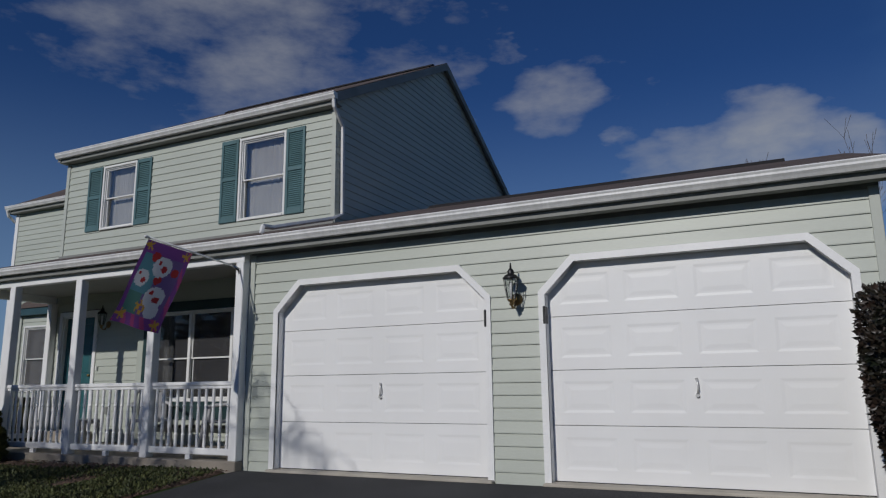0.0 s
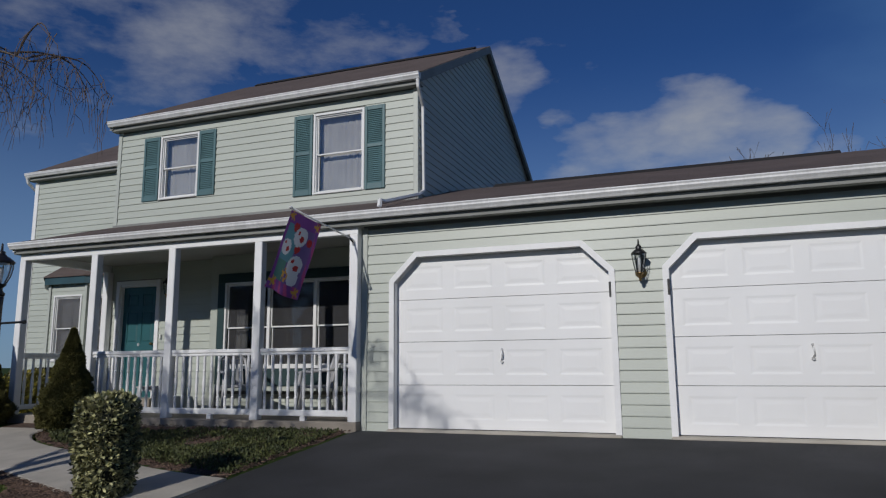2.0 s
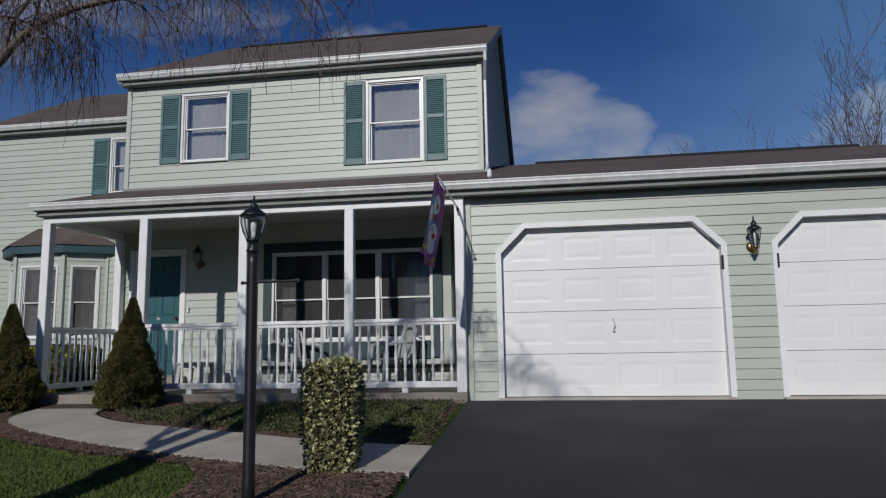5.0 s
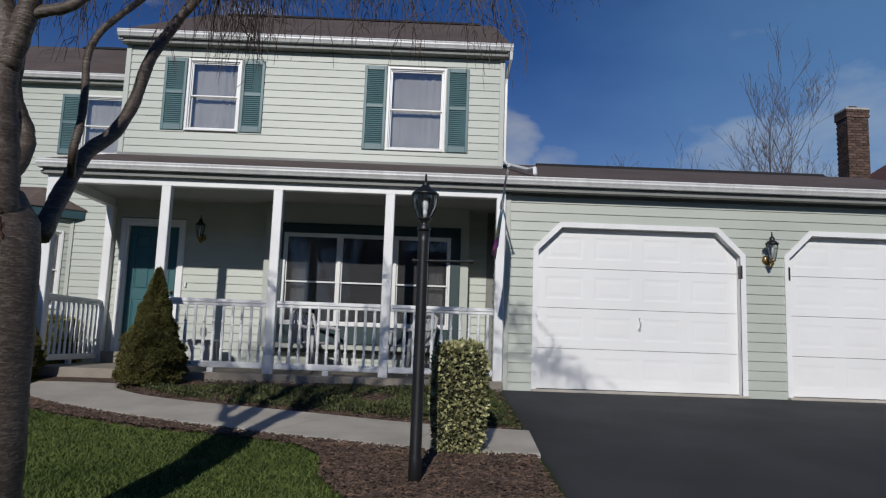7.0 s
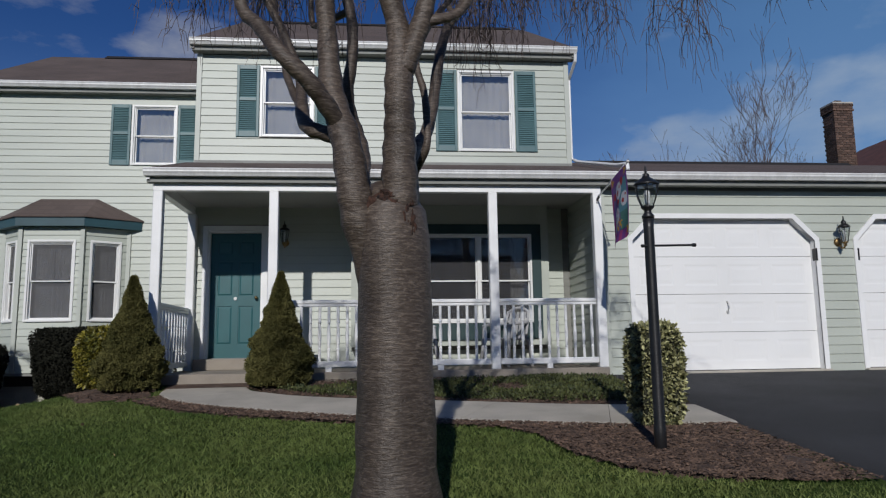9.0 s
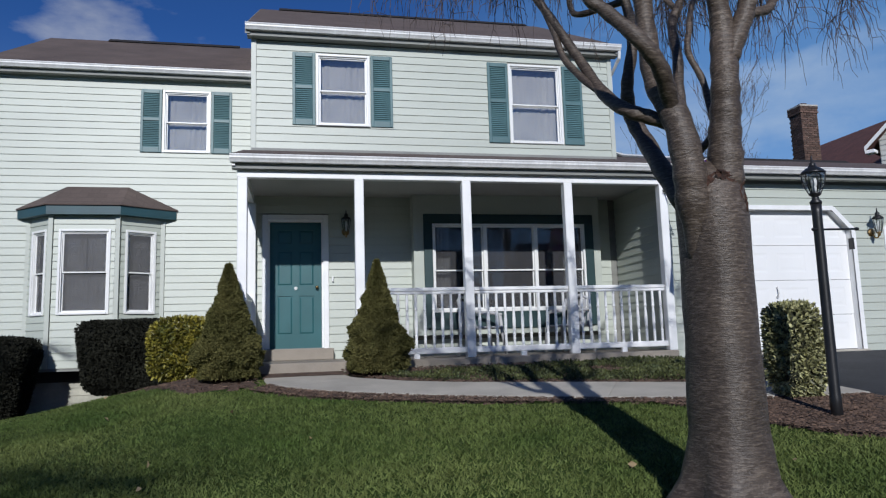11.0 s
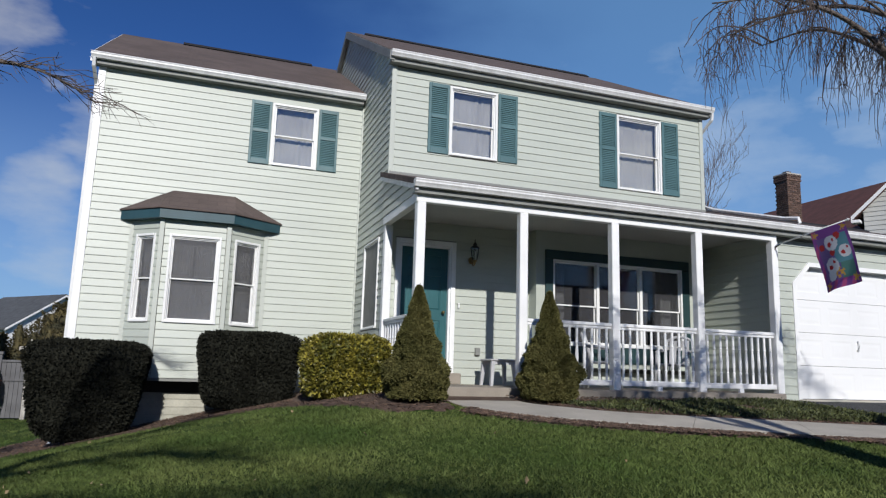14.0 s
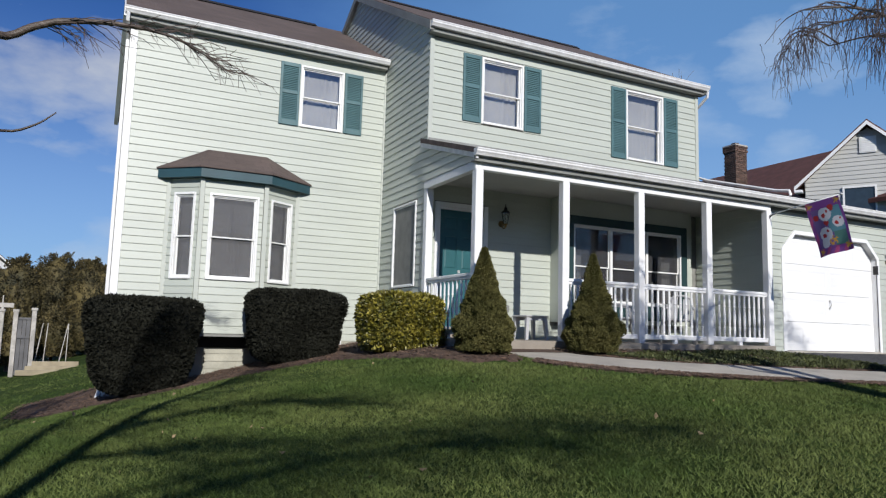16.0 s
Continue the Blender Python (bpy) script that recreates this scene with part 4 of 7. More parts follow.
# picture window in its shallow box
PICT = Face((0, 8.6, 0), (1, 0, 0), (0, -1, 0))
setting("wall_box_bay", cubes((BUMP[0], BUMP[1], 8.6, 8.874, 2.34, 2.66), (-9.15, -6.39, 8.6, 8.874, 2.192, 2.34), (BUMP[0], -9.15, 8.6, 8.874, 0.5, 2.34), (-6.39, BUMP[1], 8.6, 8.874, 0.5, 2.34), (BUMP[0], BUMP[1], 8.6, 8.874, 0.42, 0.5)), SIDING, "shallow boxed wall round the picture window", "wall")
setting("window_surround", PICT.cubes((-9.2, -9.06, 0.0, 0.035, 0.52, 2.19), (-6.48, -6.33, 0.0, 0.035, 0.52, 2.19), (-9.2, -6.33, 0.0, 0.035, 2.192, 2.345), (-9.06, -6.48, 0.0, 0.03, 0.5, 0.77), bevel=0.006), TEAL_SHADED, "teal boards framing the picture window, darkened as if shaded", "trim")


# veil added over the picture window panes to dim their reflections
PANE_DIMMER = mesh_screen("reflection_dimmer", (0.06, 0.06, 0.065), 0.3)


def picture_window():
    COUNT[0] += 1
    u0, u1, z0, z1 = -9.06, -6.48, 0.77, 2.19
    w = thing(f"window_{COUNT[0]}", PICT.p(-7.77, 0, z0), "wide white three-part picture window reflecting the street", "window", kind="structure")
    part("window_frame", PICT.cubes((u0, u0 + 0.035, -0.02, 0.03, z0, z1), (u1 - 0.035, u1, -0.02, 0.03, z0, z1), (u0 + 0.035, u1 - 0.035, -0.02, 0.03, z1 - 0.035, z1), (u0 + 0.035, u1 - 0.035, -0.02, 0.045, z0, z0 + 0.05), bevel=0.005), VINYL_WHITE, w)
    cuts = [u0 + 0.035, -8.2, -7.34, u1 - 0.035]
    for u in cuts[1:3]:
        part("mullion", PICT.cubes((u - 0.028, u + 0.028, -0.03, 0.022, z0 + 0.05, z1 - 0.035), bevel=0.005), VINYL_WHITE, w)
    for a, b in zip(cuts, cuts[1:]):
        a, b = a + (0.028 if a != cuts[0] else 0), b - (0.028 if b != cuts[-1] else 0)
        mid = 1.44
        for name, lo, hi, n in (("upper_sash", mid - 0.015, z1 - 0.035, -0.015), ("lower_sash", z0 + 0.05, mid + 0.015, -0.045)):
            s = 0.022
            sash = part(name, PICT.cubes((a, a + s, n - 0.025, n, lo, hi), (b - s, b, n - 0.025, n, lo, hi), (a + s, b - s, n - 0.025, n, hi - s, hi), (a + s, b - s, n - 0.025, n, lo, lo + s), bevel=0.003), VINYL_WHITE, w)
            bm = bmesh.new()
            PICT.box(bm, a + s - 0.003, b - s + 0.003, n - 0.016, n - 0.011, lo + s - 0.003, hi - s + 0.003)
            p = part("pane", bm, GLASS, sash)
            p.visible_shadow = False
            bm = bmesh.new()
            PICT.box(bm, a + s, b - s, n - 0.007, n - 0.005, lo + s, hi - s)
            p = part("insect_screen", bm, PANE_DIMMER, sash, "thin dark veil added over the pane to dim reflections")
            p.visible_shadow = False
    bm = bmesh.new()
    pleats(bm, PICT, u0 + 0.1, u0 + 0.32, -0.2, z0, z1, 4)
    pleats(bm, PICT, u1 - 0.32, u1 - 0.1, -0.2, z0, z1, 4)
    part("curtain", bm, cloth("dim_drape", (0.2, 0.2, 0.2), 0.2), w, "grey drapes drawn aside", True)
    part("shade_backing", PICT.cubes((u0 - 0.1, u1 + 0.1, -1.2, -1.18, z0 - 0.1, z1 + 0.1)), DARK, w, "near-black sheet standing in for the unlit room")


picture_window()


# front door
def front_door():
    u0, u1, z0, z1 = DOOR
    d = thing("door_1", MAIN.p((u0 + u1) / 2, 0, z0), "closed teal six-panel front door in a white frame", "door", kind="structure")
    part("door_frame", MAIN.cubes((u0 - 0.08, u0, 0.0, 0.035, z0 - 0.005, z1 + 0.08), (u1, u1 + 0.08, 0.0, 0.035, z0 - 0.005, z1 + 0.08), (u0, u1, 0.0, 0.035, z1, z1 + 0.08), bevel=0.006), WHITE, d)
    part("jamb", MAIN.cubes((u0, u0 + 0.03, -0.12, 0.004, z0, z1), (u1 - 0.03, u1, -0.12, 0.004, z0, z1), (u0 + 0.03, u1 - 0.03, -0.12, 0.004, z1 - 0.03, z1)), WHITE, d)
    bm = bmesh.new()
    a, b = u0 + 0.032, u1 - 0.032
    n = -0.06
    MAIN.box(bm, a, b, n - 0.04, n - 0.012, z0 + 0.01, z1 - 0.032)
    wide = (b - a)
    cols = [(a + 0.11, a + wide / 2 - 0.045), (a + wide / 2 + 0.045, b - 0.11)]
    rows = [(z0 + 0.22, z0 + 0.82), (z0 + 0.98, z0 + 1.53), (z0 + 1.63, z0 + 1.86)]
    us = [a, cols[0][0], cols[0][1], cols[1][0], cols[1][1], b]
    zs = [z0 + 0.01, *[v for r in rows for v in r], z1 - 0.032]
    for i, (p, q) in enumerate(zip(us, us[1:])):
        if i in (0, 2, 4):
            MAIN.box(bm, p, q, n - 0.012, n, zs[0], zs[-1])
        else:
            for j, (r, s) in enumerate(zip(zs, zs[1:])):
                if j % 2 == 0:
                    MAIN.box(bm, p, q, n - 0.012, n - 0.0005, r, s)
                else:
                    e = 0.035
                    hexa(bm, [MAIN.p(*t) for t in ((p + 0.012, n - 0.0125, r + 0.012), (q - 0.012, n - 0.0125, r + 0.012), (q - 0.012, n - 0.0125, s - 0.012), (p + 0.012, n - 0.0125, s - 0.012), (p + e, n - 0.002, r + e), (q - e, n - 0.002, r + e), (q - e, n - 0.002, s - e), (p + e, n - 0.002, s - e))])
    bmesh.ops.recalc_face_normals(bm, faces=bm.faces)
    leaf = part("door_leaf", bm, TEAL_DOOR, d)
    bm = bmesh.new()
    tube(bm, [MAIN.p(b - 0.07, n, z0 + 0.95), MAIN.p(b - 0.07, n + 0.035, z0 + 0.95), MAIN.p(b - 0.07, n + 0.04, z0 + 0.95), MAIN.p(b - 0.07, n + 0.07, z0 + 0.95)], [0.014, 0.014, 0.028, 0.02], 10)
    part("door_knob", bm, BRASS, leaf, "dark brass door knob", True)
    bm = bmesh.new()
    tube(bm, [MAIN.p((a + b) / 2, n, z0 + 0.94), MAIN.p((a + b) / 2, n + 0.014, z0 + 0.94)], [0.03, 0.026], 10)
    part("knocker", bm, ZINC, leaf, "small grey metal door knocker")
    part("threshold", MAIN.cubes((u0, u1, -0.1, 0.03, z0 - 0.012, z0 + 0.01), bevel=0.004), GREY_TRIM, d)


front_door()


# ---- bay window ----
def bay():
    A, B, C, D = Vector((-15.71, Y_WING, 0)), Vector((-15.225, 10.47, 0)), Vector((-14.17, 10.47, 0)), Vector((-13.52, Y_WING, 0))
    z0, z1 = 0.06, 2.62
    faces = []
    for p, q in ((A, B), (B, C), (C, D)):
        d = (q - p).normalized()
        faces.append((Face(p, d, (d.y, -d.x, 0)), (q - p).length))
    specs = [(0.13, faces[0][1] - 0.10), (0.125, faces[1][1] - 0.11), (0.12, faces[2][1] - 0.13)]
    for k, ((f, length), (a, b)) in enumerate(zip(faces, specs)):
        w = wall(f"wall_bay_{k + 1}", f, 0, length, z0, z1, [(a + 0.05, b - 0.05, 0.99, 2.34)], "facet of the bay window in pale green siding", 0.1)
        siding(w, f, lambda z: (0.045, length - 0.045), z0, z1, [rect(a, b, 0.94, 2.39)])
        sash_window(f, a, b, 0.94, 2.39, "white double-hung bay window with sheer curtains", "split" if k == 1 else "full", drape=BAY_CURTAIN, screen="both")
    for p, (f, _), u in ((A, faces[0], 0), (B, faces[1], 0), (C, faces[2], 0), (D, faces[2], faces[2][1])):
        bm = bmesh.new()
        tube(bm, [(p.x, p.y - 0.005, z0), (p.x, p.y - 0.005, z1)], 0.05, 4)
        setting("corner_board", bm, CORNER, "pale green corner trim of the bay", "trim")
    setting("bay_floor", extrude([A, B, C, D], z0 - 0.05, z0 - 0.002), GREY_TRIM, "grey underside of the overhanging bay", "bay floor")
    # shadow of the overhang, put in as a near-black strip on the wall
    setting("bay_skirt", cubes((-15.55, -13.6, Y_WING - 0.03, Y_WING + 0.002, -0.18, z0 - 0.055)), DARK, "near-black strip standing in for the shadow under the bay", "trim")
    E = [Vector((-15.9, Y_WING - 0.03, 0)), Vector((-15.275, 10.33, 0)), Vector((-14.11, 10.33, 0)), Vector((-13.3, Y_WING - 0.03, 0))]
    setting("bay_fascia", extrude(E, 2.622, 2.775), BAY_TEAL, "teal fascia round the bay roof", "trim")
    bm = bmesh.new()
    low = [bm.verts.new((p.x + dx, p.y + dy, 2.778)) for p, dx, dy in zip(E, (-0.03, -0.015, 0.015, 0.03), (0, -0.03, -0.03, 0))]
    lip = [bm.verts.new((v.co.x, v.co.y, 2.8)) for v in low]
    top = [bm.verts.new((-15.12, Y_WING - 0.03, 3.21)), bm.verts.new((-14.11, Y_WING - 0.03, 3.21))]
    for i in range(3):
        bm.faces.new((low[i], low[i + 1], lip[i + 1], lip[i]))
    bm.faces.new((lip[0], lip[1], top[0])), bm.faces.new((lip[1], lip[2], top[1], top[0])), bm.faces.new((lip[2], lip[3], top[1]))
    bm.faces.new(low[::-1])
    bm.faces.new((low[3], lip[3], top[1], top[0], lip[0], low[0]))
    bmesh.ops.recalc_face_normals(bm, faces=bm.faces)
    setting("roof_bay", bm, ROOF, "small hipped brown shingle roof over the bay", "roof")


def extrude(outline, z0, z1):
    bm = bmesh.new()
    a = [bm.verts.new((p.x, p.y, z0)) for p in outline]
    b = [bm.verts.new((p.x, p.y, z1)) for p in outline]
    bm.faces.new(a), bm.faces.new(b)
    for i in range(len(a)):
        j = (i + 1) % len(a)
        bm.faces.new((a[i], a[j], b[j], b[i]))
    bmesh.ops.recalc_face_normals(bm, faces=bm.faces)
    return bm


bay()


# ---- garage doors ----
def garage_door(a, b, label):
    d = thing("garage_door", GAR.p((a + b) / 2, -0.1, 0.02), label, "garage door", "garage doors")
    n = -0.095
    h = (DOOR_TOP - 0.02) / 4
    wide = b - a
    for k in range(4):
        lo, hi = 0.02 + k * h, 0.02 + (k + 1) * h - 0.006
        bm = bmesh.new()
        gap = 0.15
        pw = (wide - gap * 5 + 0.06) / 4
        us, zs = [a + 0.002], [lo, lo + 0.12, hi - 0.11, hi]
        for i in range(4):
            us += [a + gap - 0.03 + i * (pw + gap), a + gap - 0.03 + i * (pw + gap) + pw]
        us.append(b - 0.002)
        grid = {(i, j): bm.verts.new(GAR.p(u, n, z)) for i, u in enumerate(us) for j, z in enumerate(zs)}
        for i in range(len(us) - 1):
            for j in range(3):
                quad = [grid[i, j], grid[i + 1, j], grid[i + 1, j + 1], grid[i, j + 1]]
                if i % 2 == 1 and j == 1:
                    u_0, u_1, z_0, z_1 = us[i], us[i + 1], zs[1], zs[2]
                    prev = quad
                    for inset, depth in ((0.026, -0.0028), (0.045, -0.0028), (0.085, -0.0006)):
                        ring = [bm.verts.new(GAR.p(*q)) for q in ((u_0 + inset, n + depth, z_0 + inset), (u_1 - inset, n + depth, z_0 + inset), (u_1 - inset, n + depth, z_1 - inset), (u_0 + inset, n + depth, z_1 - inset))]
                        for e in range(4):
                            g = (e + 1) % 4
                            bm.faces.new((prev[e], prev[g], ring[g], ring[e]))
                        prev = ring
                    bm.faces.new(prev)
                else:
                    bm.faces.new(quad)
        GAR.box(bm, a + 0.002, b - 0.002, n - 0.045, n - 0.012, lo, hi)
        GAR.box(bm, a + 0.002, b - 0.002, n - 0.0125, n - 0.0005, lo, lo + 0.004)
        GAR.box(bm, a + 0.002, b - 0.002, n - 0.0125, n - 0.0005, hi - 0.004, hi)
        bmesh.ops.recalc_face_normals(bm, faces=bm.faces)
        part("door_section", bm, DOOR_WHITE, d)
    c = (a + b) / 2 + 0.03
    hb = bmesh.new()
    tube(hb, [GAR.p(c, n + 0.02, 0.86), GAR.p(c + 0.012, n + 0.035, 0.9), GAR.p(c + 0.008, n + 0.03, 0.96), GAR.p(c, n + 0.012, 1.0)], [0.009, 0.008, 0.009, 0.013], 8)
    handle = part("handle", hb, ZINC, d, "small bright metal lift handle", True)
    hb = bmesh.new()
    tube(hb, [GAR.p(c, n, 0.845), GAR.p(c, n + 0.025, 0.845)], [0.022, 0.018], 12)
    part("lock_escutcheon", hb, ZINC, handle)
    part("weather_seal", GAR.cubes((a + 0.002, b - 0.002, n - 0.03, n + 0.006, 0.012, 0.026)), BLACK, d, "dark rubber seal at the foot")
    o = DOOR_TOP + TRIM
    inner = [(a, -0.03), (a, DOOR_TOP - CHAMFER + 0.04), (a + CHAMFER - 0.04, DOOR_TOP), (b - CHAMFER + 0.04, DOOR_TOP), (b, DOOR_TOP - CHAMFER + 0.04), (b, -0.03)]
    outer = [(a - TRIM, -0.03), (a - TRIM, o - CHAMFER), (a - TRIM + CHAMFER, o), (b + TRIM - CHAMFER, o), (b + TRIM, o - CHAMFER), (b + TRIM, -0.03)]
    bm = bmesh.new()
    for i in range(5):
        GAR.slab(bm, [inner[i], inner[i + 1], outer[i + 1], outer[i]], 0.0, 0.03)
        q0, q1 = inner[i], inner[i + 1]
        m0 = (q0[0] + (outer[i][0] - q0[0]) * 0.3, q0[1] + (outer[i][1] - q0[1]) * 0.3)
        m1 = (q1[0] + (outer[i + 1][0] - q1[0]) * 0.3, q1[1] + (outer[i + 1][1] - q1[1]) * 0.3)
        GAR.slab(bm, [q0, q1, m1, m0], -0.145, 0.018)
    for s, e in ((a, 1), (b, -1)):
        GAR.slab(bm, [(s, DOOR_TOP - CHAMFER + 0.04), (s + e * (CHAMFER - 0.04), DOOR_TOP), (s, DOOR_TOP)], -0.09, -0.002)
    bmesh.ops.recalc_face_normals(bm, faces=bm.faces)
    setting("garage_trim", bm, WHITE, "white trim with cut corners round the garage opening", "trim")
    setting("garage_sill", GAR.cubes((a - TRIM, b + TRIM, -0.1, 0.1, -0.1, 0.018), bevel=0.012), WALK, "pale concrete sill at the foot of the garage door", "sill")


garage_door(*DOORS[0], "closed white panelled steel garage door nearest the porch")
garage_door(*DOORS[1], "closed white panelled steel garage door away from the porch")
# dark keypad and hinge plates on the jambs
for u, z in ((-2.58, 1.66), (-1.93, 1.66)):
    k = thing("latch_plate", GAR.p(u, 0, z), "small dark metal latch plate on the garage jamb", "latch")
    part("plate", GAR.cubes((u - 0.012, u + 0.012, -0.06, 0.04, z - 0.09, z + 0.09), bevel=0.004), BLACK, k)


# ---- planting tools ----
RNG = np.random.default_rng(7)


def raw(name, verts, faces, material, smooth=False):
    """A mesh from arrays of corners and of triangles or quads."""
    me = bpy.data.meshes.new(name)
    verts, faces = np.asarray(verts, np.float32), np.asarray(faces, np.int32)
    n, k = faces.shape
    me.vertices.add(len(verts)), me.loops.add(n * k), me.polygons.add(n)
    me.vertices.foreach_set("co", verts.ravel())
    me.loops.foreach_set("vertex_index", faces.ravel())
    me.polygons.foreach_set("loop_start", np.arange(n, dtype=np.int32) * k)
    me.update(calc_edges=True)
    me.materials.append(material)
    if smooth:
        me.polygons.foreach_set("use_smooth", [True] * n)
    return new(name, me)


def child(ob, parent, label="", kind=""):
    ob.parent = parent
    ob.matrix_parent_inverse = parent.matrix_basis.inverted() if parent.type == "EMPTY" else Matrix.Identity(4)
    return tagged(ob, label, kind=kind)


def inside_many(xy, poly):
    hit = np.zeros(len(xy), bool)
    x, y = xy[:, 0], xy[:, 1]
    for (x1, y1), (x2, y2) in zip(poly, poly[1:] + poly[:1]):
        if y1 != y2:
            hit ^= ((y1 > y) != (y2 > y)) & (x < (x2 - x1) * (y - y1) / (y2 - y1) + x1)
    return hit


def ground_many(x, y):
    k = 0.082 + 0.045 * np.clip((-5.6 - x) / 6, 0, 1)
    fall = np.where(y > -7, 7.0 - y, 14.0 + 0.1 * np.clip(-7 - y, 0, 10))
    base = np.where(y < 7, -k * fall, 0.0)
    s = -12.2 - x
    s = np.where(s < 8, np.log1p(np.exp(4 * np.minimum(s, 8))) / 4, s)
    d = 0.05 + 0.175 * np.clip((y + 2) / 12, 0, 1)
    return base - d * np.minimum(s, 6.3) - 0.03


def unit(v):
    return v / np.maximum(np.linalg.norm(v, axis=1, keepdims=True), 1e-9)


def leaves(points, normals, length, width, spread=0.7, droop=0.0):
    """Small folded leaves at the points, turned roughly outwards."""
    n = len(points)
    out = unit(normals + spread * RNG.normal(size=(n, 3)) + np.array([0, 0, -droop]))
    side = unit(np.cross(out, unit(RNG.normal(size=(n, 3)))))
    up = np.cross(side, out)
    size = (0.6 + 0.8 * RNG.random((n, 1)))
    l, w = length * size, width * size
    p = np.asarray(points)
    tip = p + out * l
    mid = p + out * l * 0.5
    v = np.stack([p, mid + side * w * 0.5 + up * w * 0.25, tip, mid - side * w * 0.5 + up * w * 0.25], 1).reshape(-1, 3)
    i = np.arange(n)[:, None] * 4
    f = np.concatenate([i + [0, 1, 2], i + [0, 2, 3]])
    return v, f


def lump(points, scale, amount):
    return np.array([noise.noise(Vector(p) * scale) for p in points])[:, None] * amount


def clipped_bush(name, centre, size, count, leaf, material, label, power=4.0, uneven=0.06, stem=0.1, taper=0.0, spread=0.8, core_m=None):
    """A shrub clipped to a rounded block: a short stem, dark inside, thick with leaves outside."""
    cx, cy, cz = centre
    sx, sy, sz = (s / 2 for s in size)
    t = thing(name, (cx, cy, cz), label, "shrub")
    bm = bmesh.new()
    for k in range(4):
        a = k * 1.6 + 0.3
        tube(bm, [(cx + 0.05 * math.cos(a), cy + 0.05 * math.sin(a), ground_z(cx, cy) - 0.05), (cx + 0.14 * math.cos(a), cy + 0.14 * math.sin(a), cz + sz * 0.7)], [0.016, 0.01], 6)
    part("stem", bm, TWIG, t)

    def shell(n, inner):
        d = unit(RNG.normal(size=(n, 3)))
        r = 1 / (np.abs(d) ** power).sum(1, keepdims=True) ** (1 / power)
        p = d * r
        g = unit(np.sign(p) * np.abs(p) ** (power - 1))
        grow = 1 + lump(p * [sx, sy, sz] * 4 + 9 * cx, 1.0, uneven) - inner
        narrow = 1 - taper * (1 - (p[:, 2:3] + 1) / 2)
        return p * grow * [sx, sy, sz] * np.concatenate([narrow, narrow, np.ones_like(narrow)], 1) + [cx, cy, cz + sz + stem], g

    core = bmesh.new()
    bmesh.ops.create_icosphere(core, subdivisions=3, radius=1)
    for v in core.verts:
        p = v.co.normalized()
        r = 1 / (abs(p.x) ** power + abs(p.y) ** power + abs(p.z) ** power) ** (1 / power)
        q = p * r * 0.93
        nar = 1 - taper * (1 - (q.z + 1) / 2)
        v.co = (cx + q.x * sx * nar, cy + q.y * sy * nar, cz + sz + stem + q.z * sz)
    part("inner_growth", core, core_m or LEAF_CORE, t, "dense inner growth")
    p, g = shell(count, 0.12 * RNG.random((count, 1)) ** 2)
    v, f = leaves(p, g, leaf, leaf * 0.55, spread)
    child(raw("foliage", v, f, material), t, kind="stuff")
    return t


def cone_bush(name, centre, height, radius, count, material, label):
    cx, cy, cz = centre
    t = thing(name, (cx, cy, cz), label, "conifer")
    bm = bmesh.new()
    tube(bm, [(cx, cy, cz - 0.05), (cx, cy, cz + height * 0.95)], [0.035, 0.008], 8)
    part("trunk", bm, BARK, t)

    def r_at(h):
        return radius * np.where(h < 0.22, 0.8 + 0.2 * np.sin(h / 0.22 * np.pi / 2), np.clip(1 - np.maximum((h - 0.22) / 0.8, 0) ** 0.86, 0.02, 1))

    core = bmesh.new()
    lathe(core, (cx, cy, cz + 0.06), [(float(r_at(np.array(h))) * 0.80, h * height * 0.94) for h in (0.01, 0.1, 0.22, 0.4, 0.6, 0.8, 0.97)], 14)
    part("inner_growth", core, SPRUCE, t, "dense inner growth")
    h = RNG.random(count) ** 1.25 * 0.99
    a = RNG.random(count) * 2 * np.pi
    r = r_at(h)
    p = np.stack([r * np.cos(a), r * np.sin(a), h * height], 1)
    g = unit(np.stack([np.cos(a), np.sin(a), np.full(count, 0.75)], 1))
    bumpy = lump(p * 6 + cx * 3, 1.0, 0.24) + lump(p * 14 + cx, 1.0, 0.2)
    p[:, :2] *= 1 + bumpy - 0.14 * RNG.random((count, 1)) ** 2
    v, f = leaves(p + [cx, cy, cz + 0.05], g, 0.032, 0.012, 0.8)
    child(raw("foliage", v, f, material), t, kind="stuff")
    bm = bmesh.new()
    tube(bm, [(cx, cy, cz + height * 0.9), (cx + 0.01, cy, cz + height * 1.06)], [0.012, 0.004], 5)
    part("leader_shoot", bm, SPRUCE, t)
    return t


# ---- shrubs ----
# euonymus core: leaf colour darkened, inner shade put into it
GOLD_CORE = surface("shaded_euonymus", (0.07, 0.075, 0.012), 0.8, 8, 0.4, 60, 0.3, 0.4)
gz = lambda x, y: ground_z(x, y) + 0.02
cone_bush("dwarf_spruce", (-10.17, 6.62, gz(-10.17, 6.62) - 0.02), 1.4, 0.39, 64000, SPRUCE, "dark green dwarf spruce cone beside the porch step")
cone_bush("dwarf_spruce", (-11.98, 6.66, gz(-11.98, 6.66) - 0.02), 1.38, 0.39, 64000, SPRUCE, "olive green dwarf spruce cone at the end of the porch")
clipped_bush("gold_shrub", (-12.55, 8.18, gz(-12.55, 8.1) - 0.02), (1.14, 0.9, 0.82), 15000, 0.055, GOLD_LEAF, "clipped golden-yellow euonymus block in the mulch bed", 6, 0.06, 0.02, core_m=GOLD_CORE)
